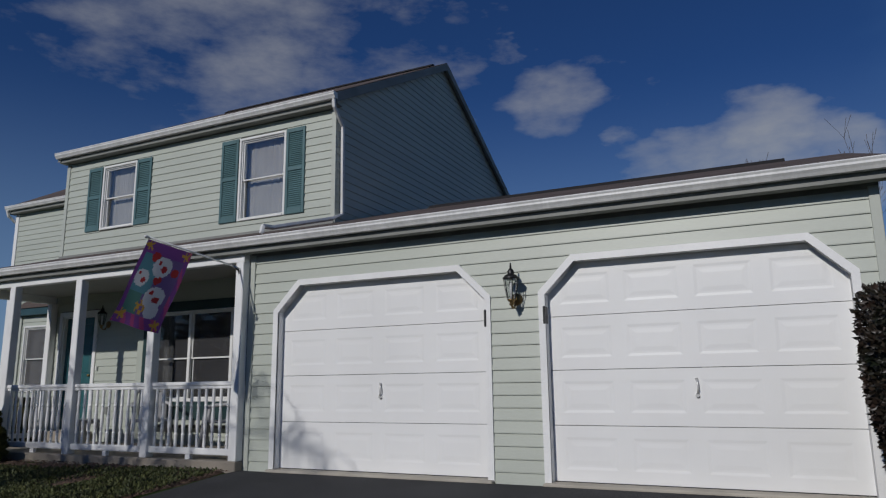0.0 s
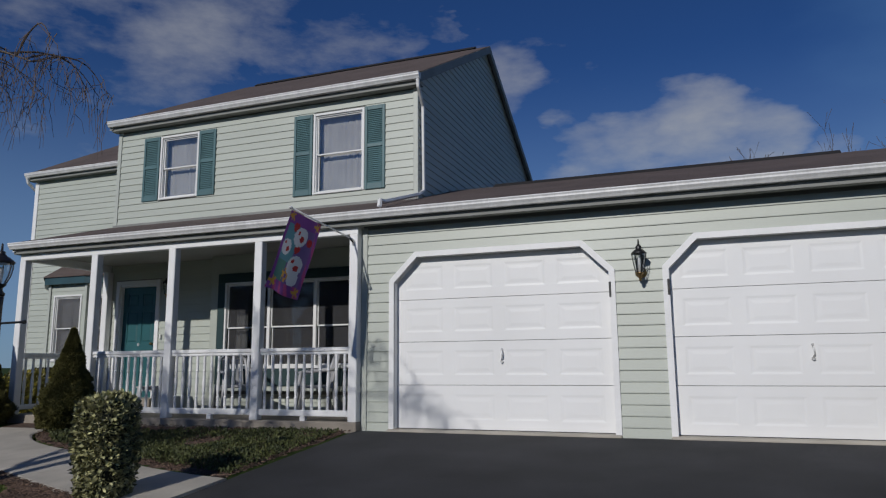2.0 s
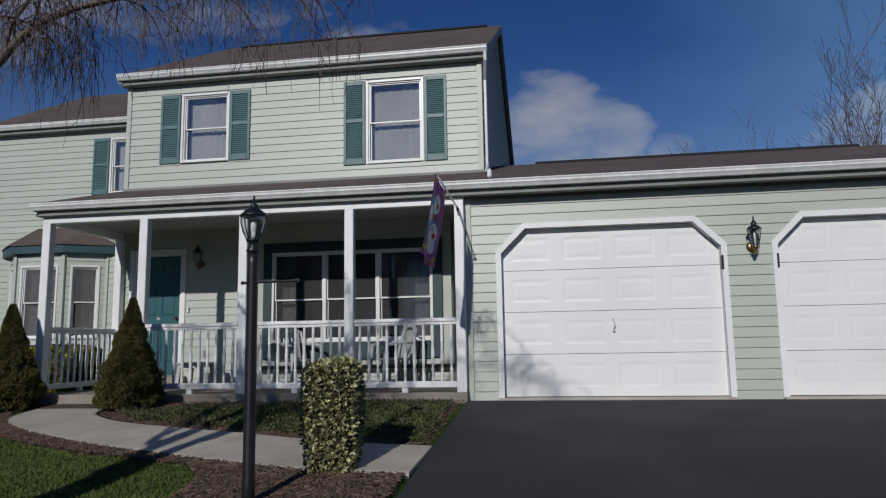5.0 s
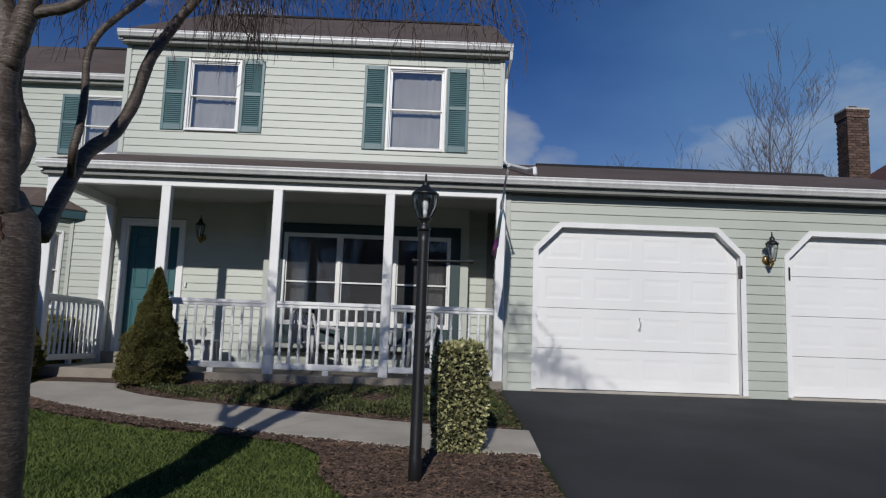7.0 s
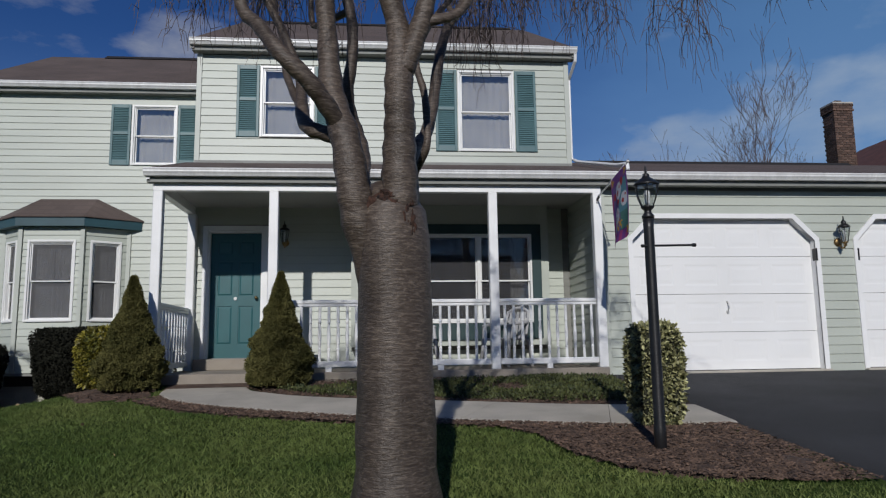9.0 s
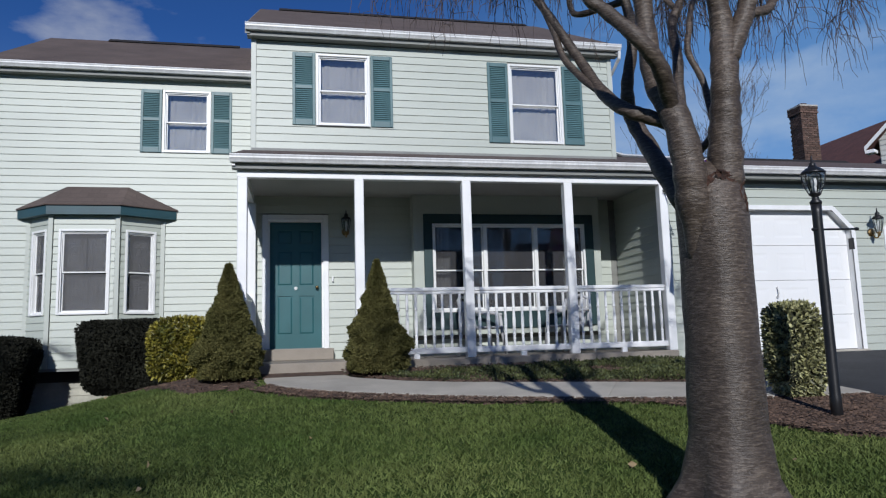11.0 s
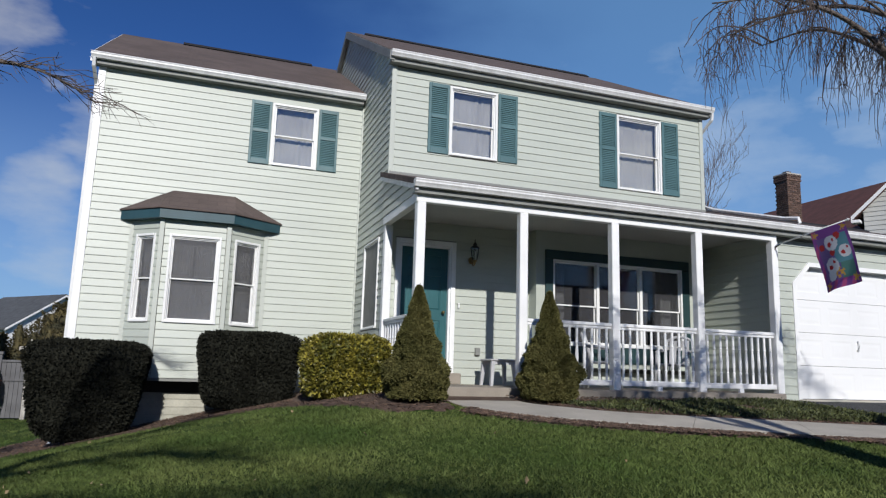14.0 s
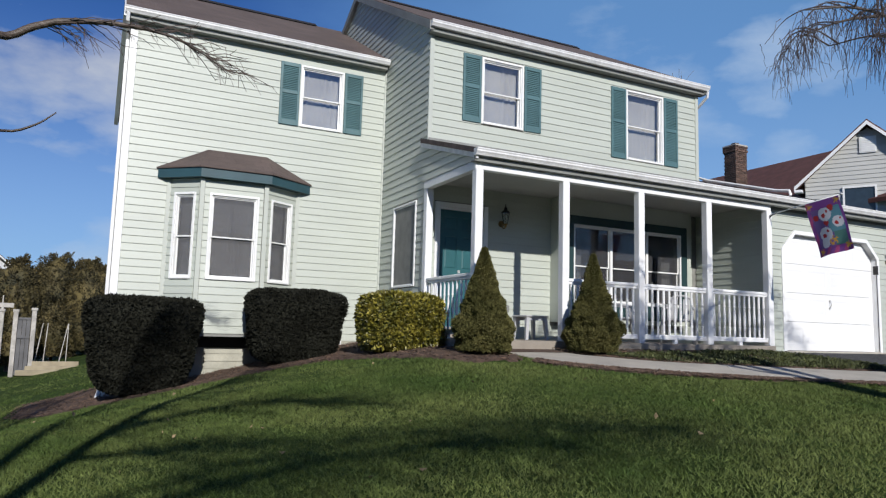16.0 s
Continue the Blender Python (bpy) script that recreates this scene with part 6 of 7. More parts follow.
def left_tree():
    """A second bare tree on the lawn, of which a long bough reaches into view; unseen limbs are added to shade the
    grass.
    """
    bx, by = -18.9, -4.6
    g = ground_z(bx, by)
    t = thing("bare_tree", (bx, by, g), "leafless lawn tree with a long low bough", "tree")
    bm = bmesh.new()
    tube(bm, [(bx, by, g - 0.1), (bx, by, g + 0.15), (bx + 0.05, by, g + 1.0), (bx + 0.1, by, 1.2), (bx, by + 0.1, 2.2), (bx - 0.1, by, 3.4), (bx, by, 4.8)], [0.28, 0.22, 0.18, 0.17, 0.13, 0.09, 0.04], 14)
    part("trunk", bm, BARK, t, smooth=True)
    rnd = random.Random(11)
    tw = bmesh.new()
    for k, (pts, rad) in enumerate((
        ([(-18.8, -4.2, 2.0), (-18.9, -2.6, 3.0), (-18.9, -0.4, 3.25), (-18.7, 2.0, 2.95), (-18.2, 4.2, 2.6), (-17.65, 5.4, 2.66), (-17.35, 5.5, 2.83), (-17.13, 5.5, 2.93), (-16.72, 5.52, 3.01), (-16.27, 5.5, 3.0), (-15.95, 5.5, 2.9), (-15.67, 5.5, 2.75)], [0.09, 0.08, 0.065, 0.05, 0.04, 0.036, 0.034, 0.03, 0.023, 0.015, 0.009, 0.004]),
        ([(-18.8, -4.4, 1.7), (-18.3, -3.2, 2.8), (-17.5, -1.2, 3.05), (-16.5, 0.6, 3.1), (-16.1, 1.3, 3.2), (-15.6, 2.2, 3.3)], [0.12, 0.1, 0.08, 0.055, 0.04, 0.015]),
        ([(-18.9, -4.5, 1.9), (-19.4, -2.5, 2.9), (-19.4, 0.0, 3.3), (-19.2, 2.0, 3.4), (-18.9, 3.2, 3.2)], [0.1, 0.075, 0.055, 0.035, 0.012]),
        ([(-18.75, 1.6, 3.0), (-18.5, 3.4, 2.2), (-18.0, 5.0, 1.82), (-17.52, 5.5, 1.84), (-17.27, 5.5, 1.93), (-17.11, 5.5, 2.07)], [0.03, 0.022, 0.016, 0.013, 0.01, 0.005]),
        ([(-17.6, -1.5, 3.0), (-16.9, -1.6, 3.3), (-16.2, -2.0, 3.5), (-15.6, -2.6, 3.5)], [0.06, 0.045, 0.03, 0.012]),
        ([(-18.0, -2.4, 2.95), (-17.6, -3.2, 3.3), (-16.9, -3.8, 3.5)], [0.06, 0.045, 0.012]),
        ([(-18.9, -4.5, 2.6), (-18.6, -3.0, 3.7), (-18.0, -1.0, 4.2), (-17.4, 0.8, 4.3), (-17.0, 2.0, 4.1)], [0.09, 0.07, 0.05, 0.03, 0.012]),
        ([(-18.9, -4.6, 3.0), (-20.0, -3.6, 4.0), (-21.0, -2.2, 4.3), (-21.4, -0.8, 4.2)], [0.08, 0.06, 0.04, 0.012]),
        # unseen limbs, added with their dense twigs to shade the lawn
        ([(-18.8, -4.6, 2.4), (-17.6, -5.0, 3.4), (-16.2, -5.6, 4.0), (-14.8, -6.0, 4.2), (-13.6, -6.2, 4.1)], [0.05, 0.035, 0.024, 0.015, 0.008]),
        ([(-18.8, -4.6, 2.8), (-17.8, -5.6, 3.9), (-16.6, -6.6, 4.7), (-15.2, -7.4, 5.1), (-14.0, -8.0, 5.0)], [0.05, 0.035, 0.024, 0.015, 0.008]),
        ([(-18.8, -4.6, 2.2), (-17.9, -4.4, 2.9), (-16.8, -4.5, 3.3), (-15.6, -4.4, 3.4), (-14.6, -4.6, 3.3)], [0.045, 0.03, 0.02, 0.013, 0.008]),
    )):
        line = smooth_line(pts, 4)
        rr = [rad[min(i // 4, len(rad) - 1)] for i in range(len(line))]
        rr = [rr[i] + (rr[min(i + 4, len(rr) - 1)] - rr[i]) * (i % 4) / 4 for i in range(len(rr))]
        bm = bmesh.new()
        tube(bm, line, rr, 10)
        part("limb", bm, BARK, t, smooth=True)
        for q in line[len(line) // 3:]:
            for _ in range(0 if k == 3 or (k == 0 and q.x < -17.3) else rnd.randint(2, 4) if k == 0 else 10 if k < 8 else 13):
                a = rnd.uniform(-0.9, 0.9) if k < 8 else rnd.uniform(-2.6, 2.6)
                d = Vector((math.cos(a), math.sin(a), rnd.uniform(-0.4, 0.3))).normalized()
                l = rnd.uniform(0.15, 0.5) * (1 if k == 0 else 1.8 if k < 8 else 3.6)
                m = q + d * l * 0.5 + Vector((0, 0, rnd.uniform(-0.04, 0.04)))
                e = q + d * l + Vector((0, 0, -0.1 * l))
                thick = 1 if k == 0 else 1.9 if k < 8 else 1.3
                tube(tw, [q, m, e], [0.005 * thick, 0.004 * thick, 0.0025 * thick], 4, False)
                for _ in range(2):
                    s = m.lerp(e, rnd.random())
                    tube(tw, [s, s + Vector((rnd.uniform(0, 0.2), rnd.uniform(-0.15, 0.15), rnd.uniform(-0.2, 0.05)))], [0.0035, 0.002], 3, False)
    part("twig", tw, TWIG, t)["kind"] = "stuff"


left_tree()


# ---- lamp post ----
def lamp_post():
    x, y = -6.82, 2.87
    g = ground_z(x, y)
    t = thing("lamp_post", (x, y, g), "black iron lamp post with a glass lantern and a crossbar", "lamp post")
    bm = bmesh.new()
    lathe(bm, (x, y, g - 0.1), [(0.046, 0), (0.046, 0.28), (0.043, 0.3), (0.04, 1.3), (0.04, 1.41 - g), (0.044, 1.48 - g)], 16)
    part("post", bm, BLACK, t, smooth=True)
    bm = bmesh.new()
    lathe(bm, (x, y, 1.385), [(0.045, 0), (0.05, 0.02), (0.03, 0.045), (0.028, 0.065), (0.05, 0.085), (0.054, 0.097), (0.03, 0.1)], 14)
    part("collar", bm, BLACK, t, smooth=True)
    bm = bmesh.new()
    tube(bm, [(x - 0.06, y - 0.02, 1.165), (x + 0.34, y - 0.03, 1.17)], 0.009, 8)
    tube(bm, [(x + 0.335, y - 0.03, 1.17), (x + 0.36, y - 0.03, 1.17)], 0.015, 8)
    tube(bm, [(x - 0.075, y - 0.018, 1.165), (x - 0.055, y - 0.02, 1.165)], 0.013, 8)
    part("crossbar", bm, BLACK, t)
    head = bmesh.new()
    lathe(head, (x, y, 1.648), [(0.098, 0), (0.103, 0.01), (0.094, 0.02), (0.062, 0.048), (0.04, 0.06), (0.025, 0.08), (0.028, 0.092), (0.01, 0.104), (0.008, 0.152), (0.002, 0.165)], 16)
    part("cap", head, BLACK, t, smooth=True)
    for k in range(6):
        a = k * math.pi / 3 + 0.2
        c, s = math.cos(a), math.sin(a)
        bm = bmesh.new()
        tube(bm, [(x + 0.046 * c, y + 0.046 * s, 1.48), (x + 0.078 * c, y + 0.078 * s, 1.548), (x + 0.093 * c, y + 0.093 * s, 1.612), (x + 0.092 * c, y + 0.092 * s, 1.652)], 0.005, 5)
        part("rib", bm, BLACK, t)
    bm = bmesh.new()
    lathe(bm, (x, y, 1.484), [(0.041, 0), (0.074, 0.068), (0.088, 0.128), (0.088, 0.164)], 18)
    bmesh.ops.delete(bm, geom=[f for f in bm.faces if len(f.verts) > 4], context="FACES")
    gl = part("lantern_glass", bm, LAMP_GLASS, t, "clear bevelled lantern glass", True)
    gl.visible_shadow = False
    bm = bmesh.new()
    lathe(bm, (x, y, 1.49), [(0.018, 0), (0.02, 0.04), (0.015, 0.045), (0.024, 0.06), (0.026, 0.095), (0.018, 0.12), (0.004, 0.128)], 12)
    part("bulb", bm, PLASTIC, t, "white lamp bulb, not lit", True)


LAMP_GLASS = glass("lantern_glass", (0.9, 0.92, 0.92))
lamp_post()


def wall_lantern(x, y, top, label, material, size):
    t = thing("wall_lantern", (x, y, top - 0.5), label, "wall lamp", "wall lanterns")
    o = y - 0.13
    bm = bmesh.new()
    tube(bm, [(x, y, top - 0.3), (x, y - 0.012, top - 0.3), (x, y - 0.02, top - 0.3)], [0.055, 0.05, 0.03], 14)
    tube(bm, [(x, y - 0.01, top - 0.3), (x, y - 0.06, top - 0.38), (x, y - 0.11, top - 0.38), (x, o, top - 0.34)], 0.01, 8)
    part("bracket", bm, BRASS, t, "aged brass bracket", True)
    bm = bmesh.new()
    lathe(bm, (x, o, top - 0.14), [(0.07, 0), (0.073, 0.01), (0.05, 0.035), (0.025, 0.05), (0.032, 0.065), (0.02, 0.085), (0.01, 0.095), (0.006, 0.14), (0.001, 0.145)], 14)
    part("cap", bm, material, t, smooth=True)
    bm = bmesh.new()
    lathe(bm, (x, o, top - 0.37), [(0.008, 0), (0.022, 0.015), (0.014, 0.03), (0.034, 0.045), (0.036, 0.055), (0.03, 0.058)], 12)
    part("finial", bm, BRASS, t, smooth=True)
    bm = bmesh.new()
    lathe(bm, (x, o, top - 0.315), [(0.032, 0), (0.05, 0.08), (0.062, 0.14), (0.064, 0.175)], 12)
    bmesh.ops.delete(bm, geom=[f for f in bm.faces if len(f.verts) > 4], context="FACES")
    gl = part("lantern_glass", bm, LAMP_GLASS, t, "clear lantern glass", True)
    gl.visible_shadow = False
    for k in range(6):
        a = k * math.pi / 3
        c, s = math.cos(a), math.sin(a)
        bm = bmesh.new()
        tube(bm, [(x + 0.033 * c, o + 0.033 * s, top - 0.315), (x + 0.052 * c, o + 0.052 * s, top - 0.235), (x + 0.066 * c, o + 0.066 * s, top - 0.14)], 0.004, 5)
        part("rib", bm, material, t)
    bm = bmesh.new()
    lathe(bm, (x, o, top - 0.31), [(0.012, 0), (0.012, 0.07), (0.016, 0.08), (0.012, 0.13), (0.002, 0.15)], 8)
    part("bulb", bm, PLASTIC, t, smooth=True)
    t.matrix_basis = Matrix.Translation((x, y, top - 0.5 * size)) @ Matrix.Scale(size, 4)


wall_lantern(-2.225, Y_GAR - 0.02, 2.197, "dark bronze wall lantern between the garage doors", BLACK, 1.2)
wall_lantern(-10.41, Y_MAIN - 0.02, 2.42, "dark bronze wall lantern beside the front door", BLACK, 1.1)


# ---- flag ----
def flag():
    a, b = Vector((-5.86, 7.03, 2.455)), Vector((-5.92, 5.65, 2.6))
    t = thing("flag", a, "purple garden flag with white and teal shapes on a pole", "flag")
    bm = bmesh.new()
    tube(bm, [a, b], 0.011, 10)
    tube(bm, [b, b + (b - a).normalized() * 0.02, b + (b - a).normalized() * 0.05], [0.012, 0.022, 0.004], 10)
    part("pole", bm, WHITE, t, "thin white flag pole", True)
    bm = bmesh.new()
    tube(bm, [a + Vector((0, 0.03, -0.07)), a + Vector((0, 0.005, -0.02)), a + (b - a) * 0.07], [0.022, 0.022, 0.017], 10)
    part("bracket", bm, CHROME, t, "metal pole bracket", True)
    cols = {"purple": (0.2, 0.06, 0.26), "magenta": (0.42, 0.07, 0.2), "teal": (0.1, 0.25, 0.3), "white": (0.6, 0.6, 0.62), "orange": (0.55, 0.3, 0.05), "red": (0.4, 0.03, 0.03), "green": (0.08, 0.2, 0.17), "violet": (0.16, 0.1, 0.26)}
    names = list(cols)
    nu, nv = 40, 60
    bm = bmesh.new()
    grid = []
    for j in range(nv + 1):
        s = j / nv
        row = []
        for i in range(nu + 1):
            u = i / nu
            p = a.lerp(b, 0.53 + 0.45 * u)
            drop = 0.95 * s
            x = p.x - 0.02 - 0.13 * s ** 1.2 + 0.03 * math.sin(u * 7 + s * 2) * s
            y = p.y - 0.33 * s + 0.02 * math.sin(s * 6 + u * 3) * s
            row.append(bm.verts.new((x, y, p.z - 0.012 - drop + 0.04 * s * u)))
        grid.append(row)

    def tone(u, s):
        def spot(cu, cs, r):
            return math.hypot((u - cu) * 0.68, s - cs) < r
        for cu, cs in ((0.1, 0.07), (0.9, 0.06), (0.12, 0.93), (0.9, 0.9)):
            a = math.atan2(s - cs, u - cu)
            if spot(cu, cs, 0.045 + 0.02 * math.cos(5 * a)):
                return "orange"
        for cu, cs, r in ((0.48, 0.27, 0.125), (0.78, 0.45, 0.105), (0.36, 0.63, 0.13)):
            if spot(cu - 0.05, cs + 0.02, r * 0.32) or spot(cu + 0.07, cs - 0.05, r * 0.2):
                return "red"
            if spot(cu, cs, r):
                return "white"
        if spot(0.68, 0.17, 0.06) or spot(0.45, 0.43, 0.05) or spot(0.2, 0.3, 0.05):
            return "red"
        if spot(0.55, 0.77, 0.085) and math.sin(u * 40) * math.sin(s * 55) > -0.2:
            return "orange"
        if spot(0.3, 0.78, 0.09):
            return "white"
        if u < 0.1 or s > 0.86:
            return "magenta" if (u * 3 + s * 2) % 0.7 < 0.3 else "purple"
        if s < 0.15 or u > 0.93:
            return "purple"
        return "teal" if u > 0.5 and s < 0.62 else "green" if s > 0.6 and u > 0.6 else "violet"

    for j in range(nv):
        for i in range(nu):
            f = bm.faces.new((grid[j][i], grid[j][i + 1], grid[j + 1][i + 1], grid[j + 1][i]))
            f.material_index = names.index(tone((i + 0.5) / nu, (j + 0.5) / nv))
    c = part("flag_cloth", bm, cloth("flag_purple", cols["purple"], 0.35), t, "printed purple cloth with pale round shapes", True)
    for n in names[1:]:
        c.data.materials.append(cloth("flag_" + n, cols[n], 0.35))


flag()


# ---- porch furniture ----
def plastic_chair(x, y, turn, z=0.1):
    t = thing("plastic_chair", (x, y, z), "white plastic armchair with a slatted back on the porch, greyed as if shaded", "chair", "porch chairs")
    m = Matrix.Translation((x, y, z)) @ Matrix.Rotation(radians(turn), 4, "Z")

    def add(name, bm, smooth=False):
        bmesh.ops.transform(bm, matrix=m, verts=bm.verts)
        part(name, bm, CHAIR_PLASTIC, t, smooth=smooth)

    add("seat", cubes((-0.24, 0.24, -0.23, 0.22, 0.39, 0.425), bevel=0.015))
    for sx in (-1, 1):
        for sy, top in ((-1, 0.62), (1, 0.42)):
            bm = bmesh.new()
            tube(bm, [(sx * 0.28, sy * 0.27, 0), (sx * 0.25, sy * 0.22, 0.4), (sx * 0.25, sy * 0.2, top)], [0.024, 0.03, 0.026], 8)
            add("leg", bm, True)
        bm = bmesh.new()
        tube(bm, smooth_line([(sx * 0.25, -0.23, 0.6), (sx * 0.27, -0.05, 0.635), (sx * 0.25, 0.16, 0.65), (sx * 0.22, 0.24, 0.66)], 4), 0.026, 8)
        add("armrest", bm, True)
        bm = bmesh.new()
        tube(bm, [(sx * 0.22, 0.2, 0.4), (sx * 0.22, 0.25, 0.65), (sx * 0.2, 0.3, 0.84)], [0.024, 0.022, 0.02], 8)
        add("back_post", bm, True)
    for k in range(5):
        u = -0.14 + 0.07 * k
        add("back_slat", hexed((u - 0.022, 0.215, 0.42), (u + 0.022, 0.215, 0.42), (u + 0.022, 0.29, 0.82), (u - 0.022, 0.29, 0.82)))
    bm = bmesh.new()
    tube(bm, smooth_line([(-0.2, 0.3, 0.82), (-0.1, 0.31, 0.87), (0, 0.31, 0.885), (0.1, 0.31, 0.87), (0.2, 0.3, 0.82)], 4), 0.022, 8)
    add("top_rail", bm, True)


def hexed(a, b, c, d, thick=0.012):
    bm = bmesh.new()
    hexa(bm, [a, b, (b[0], b[1] + thick, b[2]), (a[0], a[1] + thick, a[2]), d, c, (c[0], c[1] + thick, c[2]), (d[0], d[1] + thick, d[2])])
    bmesh.ops.recalc_face_normals(bm, faces=bm.faces)
    return bm


plastic_chair(-8.42, 8.12, 52)
plastic_chair(-7.02, 8.12, -52)


def side_table(x, y, z=0.1):
    t = thing("side_table", (x, y, z), "low white plastic side table on the porch, greyed as if shaded", "table")
    part("tabletop", cubes((x - 0.22, x + 0.22, y - 0.22, y + 0.22, z + 0.37, z + 0.4), bevel=0.01), CHAIR_PLASTIC, t)
    for d in (-0.19, 0.175):
        part("apron", cubes((x - 0.19, x + 0.19, y + d, y + d + 0.015, z + 0.32, z + 0.37)), CHAIR_PLASTIC, t)
    for sx in (-1, 1):
        for sy in (-1, 1):
            bm = bmesh.new()
            hexa(bm, [(x + sx * 0.2 + a * 0.022, y + sy * 0.2 + b * 0.022, z) for a, b in ((-1, -1), (1, -1), (1, 1), (-1, 1))] + [(x + sx * 0.17 + a * 0.03, y + sy * 0.17 + b * 0.03, z + 0.37) for a, b in ((-1, -1), (1, -1), (1, 1), (-1, 1))])
            bmesh.ops.recalc_face_normals(bm, faces=bm.faces)
            part("leg", bm, CHAIR_PLASTIC, t)


side_table(-10.15, 8.3)
s = thing("wall_outlet", (-10.28, Y_MAIN - 0.02, 0.62), "small grey outdoor socket on the porch wall", "socket")
part("cover", cubes((-10.32, -10.24, Y_MAIN - 0.06, Y_MAIN - 0.014, 0.56, 0.68), bevel=0.006), GREY_TRIM, s)
s = thing("doorbell", (-10.62, Y_MAIN, 1.35), "small pale doorbell beside the front door", "doorbell")
part("button", cubes((-10.635, -10.605, Y_MAIN - 0.05, Y_MAIN - 0.034, 1.3, 1.38), bevel=0.004), VINYL_WHITE, s)


# ---- neighbours ----
def gable_house(name, label, x0, x1, y0, y1, z0, eave, ridge, along, wall_m, roof_m, parts=()):
    """A plain house with lapped walls and a gable roof whose ridge runs along x or y."""
    t = thing(name, ((x0 + x1) / 2, (y0 + y1) / 2, z0), label, "house")
    bm = bmesh.new()
    if along == "x":
        m = (y0 + y1) / 2
        end = [(y0, z0), (y1, z0), (y1, eave), (m, ridge - 0.1), (y0, eave)]
        Face((x0, 0, 0), (0, 1, 0), (-1, 0, 0)).slab(bm, end, -(x1 - x0), 0)
    else:
        m = (x0 + x1) / 2
        end = [(x0, z0), (x1, z0), (x1, eave), (m, ridge - 0.1), (x0, eave)]
        Face((0, y0, 0), (1, 0, 0), (0, -1, 0)).slab(bm, end, -(y1 - y0), 0)
    part("wall", bm, wall_m, t)
    bm = bmesh.new()
    o = 0.3
    if along == "x":
        s = (ridge - eave) / (m - y0)
        for a, d in ((y0 - o, 1), (y1 + o, -1)):
            za = eave - s * o
            hexa(bm, [(x0 - o, a, za - 0.02), (x1 + o, a, za - 0.02), (x1 + o, m, ridge - 0.02), (x0 - o, m, ridge - 0.02), (x0 - o, a, za + 0.12), (x1 + o, a, za + 0.12), (x1 + o, m, ridge + 0.12), (x0 - o, m, ridge + 0.12)])
    else:
        s = (ridge - eave) / (m - x0)
        for a in (x0 - o, x1 + o):
            za = eave - s * o
            hexa(bm, [(a, y0 - o, za - 0.02), (a, y1 + o, za - 0.02), (m, y1 + o, ridge - 0.02), (m, y0 - o, ridge - 0.02), (a, y0 - o, za + 0.12), (a, y1 + o, za + 0.12), (m, y1 + o, ridge + 0.12), (m, y0 - o, ridge + 0.12)])
    bmesh.ops.recalc_face_normals(bm, faces=bm.faces)
    part("roof", bm, roof_m, t)
    # pale rake trim on the end that faces this house
    bm = bmesh.new()
    if along == "x":
        for a in (y0 - o, y1 + o):
            za = eave - s * o
            hexa(bm, [(x0 - o - 0.03, a, za - 0.07), (x0 - o, a, za - 0.07), (x0 - o, m, ridge - 0.07), (x0 - o - 0.03, m, ridge - 0.07), (x0 - o - 0.03, a, za + 0.06), (x0 - o, a, za + 0.06), (x0 - o, m, ridge + 0.06), (x0 - o - 0.03, m, ridge + 0.06)])
    else:
        for a in (x0 - o, x1 + o):
            za = eave - s * o
            hexa(bm, [(a, y0 - o - 0.03, za - 0.07), (a, y0 - o, za - 0.07), (m, y0 - o, ridge - 0.07), (m, y0 - o - 0.03, ridge - 0.07), (a, y0 - o - 0.03, za + 0.06), (a, y0 - o, za + 0.06), (m, y0 - o, ridge + 0.06), (m, y0 - o - 0.03, ridge + 0.06)])
    bmesh.ops.recalc_face_normals(bm, faces=bm.faces)
    part("rake_board", bm, WHITE, t)
    return t


def boards(t, face, outline, z0, z1, holes=()):
    """Lapped boards of a far wall, joined into one mesh."""
    bm = bmesh.new()
    z = z0
    while z < z1:
        top = min(z + 0.15, z1)
        a, b = outline(z)
        c, d = outline(top)
        for (p, q), (r, s) in [((a, b), (c, d))]:
            hexa(bm, [face.p(*k) for k in ((p, 0.03, z), (q, 0.03, z), (q, 0.0, z), (p, 0.0, z), (r, 0.008, top), (s, 0.008, top), (s, 0.0, top), (r, 0.0, top))])
        z = top
    bmesh.ops.recalc_face_normals(bm, faces=bm.faces)
    o = part("siding_board", bm, N_SIDING, t)
    o["kind"] = "stuff"


# the neighbour's house stands turned to the street: a tall gable, and the main roof behind it
n_house = gable_house("neighbour_house", "pale grey neighbouring house with a red-brown roof", 5.05, 11.0, 10.67, 14.55, -0.6, 5.9, 7.7, "x", N_SIDING, N_ROOF)
NF = Face((5.05, 0, 0), (0, 1, 0), (-1, 0, 0))
boards(n_house, NF, lambda z: (10.69, 14.53) if z <= 5.9 else (10.69 + (z - 5.9) * 1.08, 14.53 - (z - 5.9) * 1.08), 2.4, 7.5)
part("gable_vent", NF.cubes((12.36, 12.86, 0.03, 0.07, 6.72, 7.27), *[(12.4, 12.82, 0.07, 0.085, 6.75 + 0.064 * k, 6.79 + 0.064 * k) for k in range(8)]), VINYL_WHITE, n_house, "white louvred gable vent")
w = part("window_frame", NF.cubes((12.4, 12.46, 0.03, 0.09, 4.4, 5.6), (13.34, 13.4, 0.03, 0.09, 4.4, 5.6), (12.46, 13.34, 0.03, 0.09, 5.54, 5.6), (12.46, 13.34, 0.03, 0.09, 4.4, 4.46)), VINYL_WHITE, n_house)
part("pane", NF.cubes((12.46, 13.34, 0.032, 0.05, 4.46, 5.54)), surface("dark_blue_pane", (0.03, 0.045, 0.06), 0.1), w)
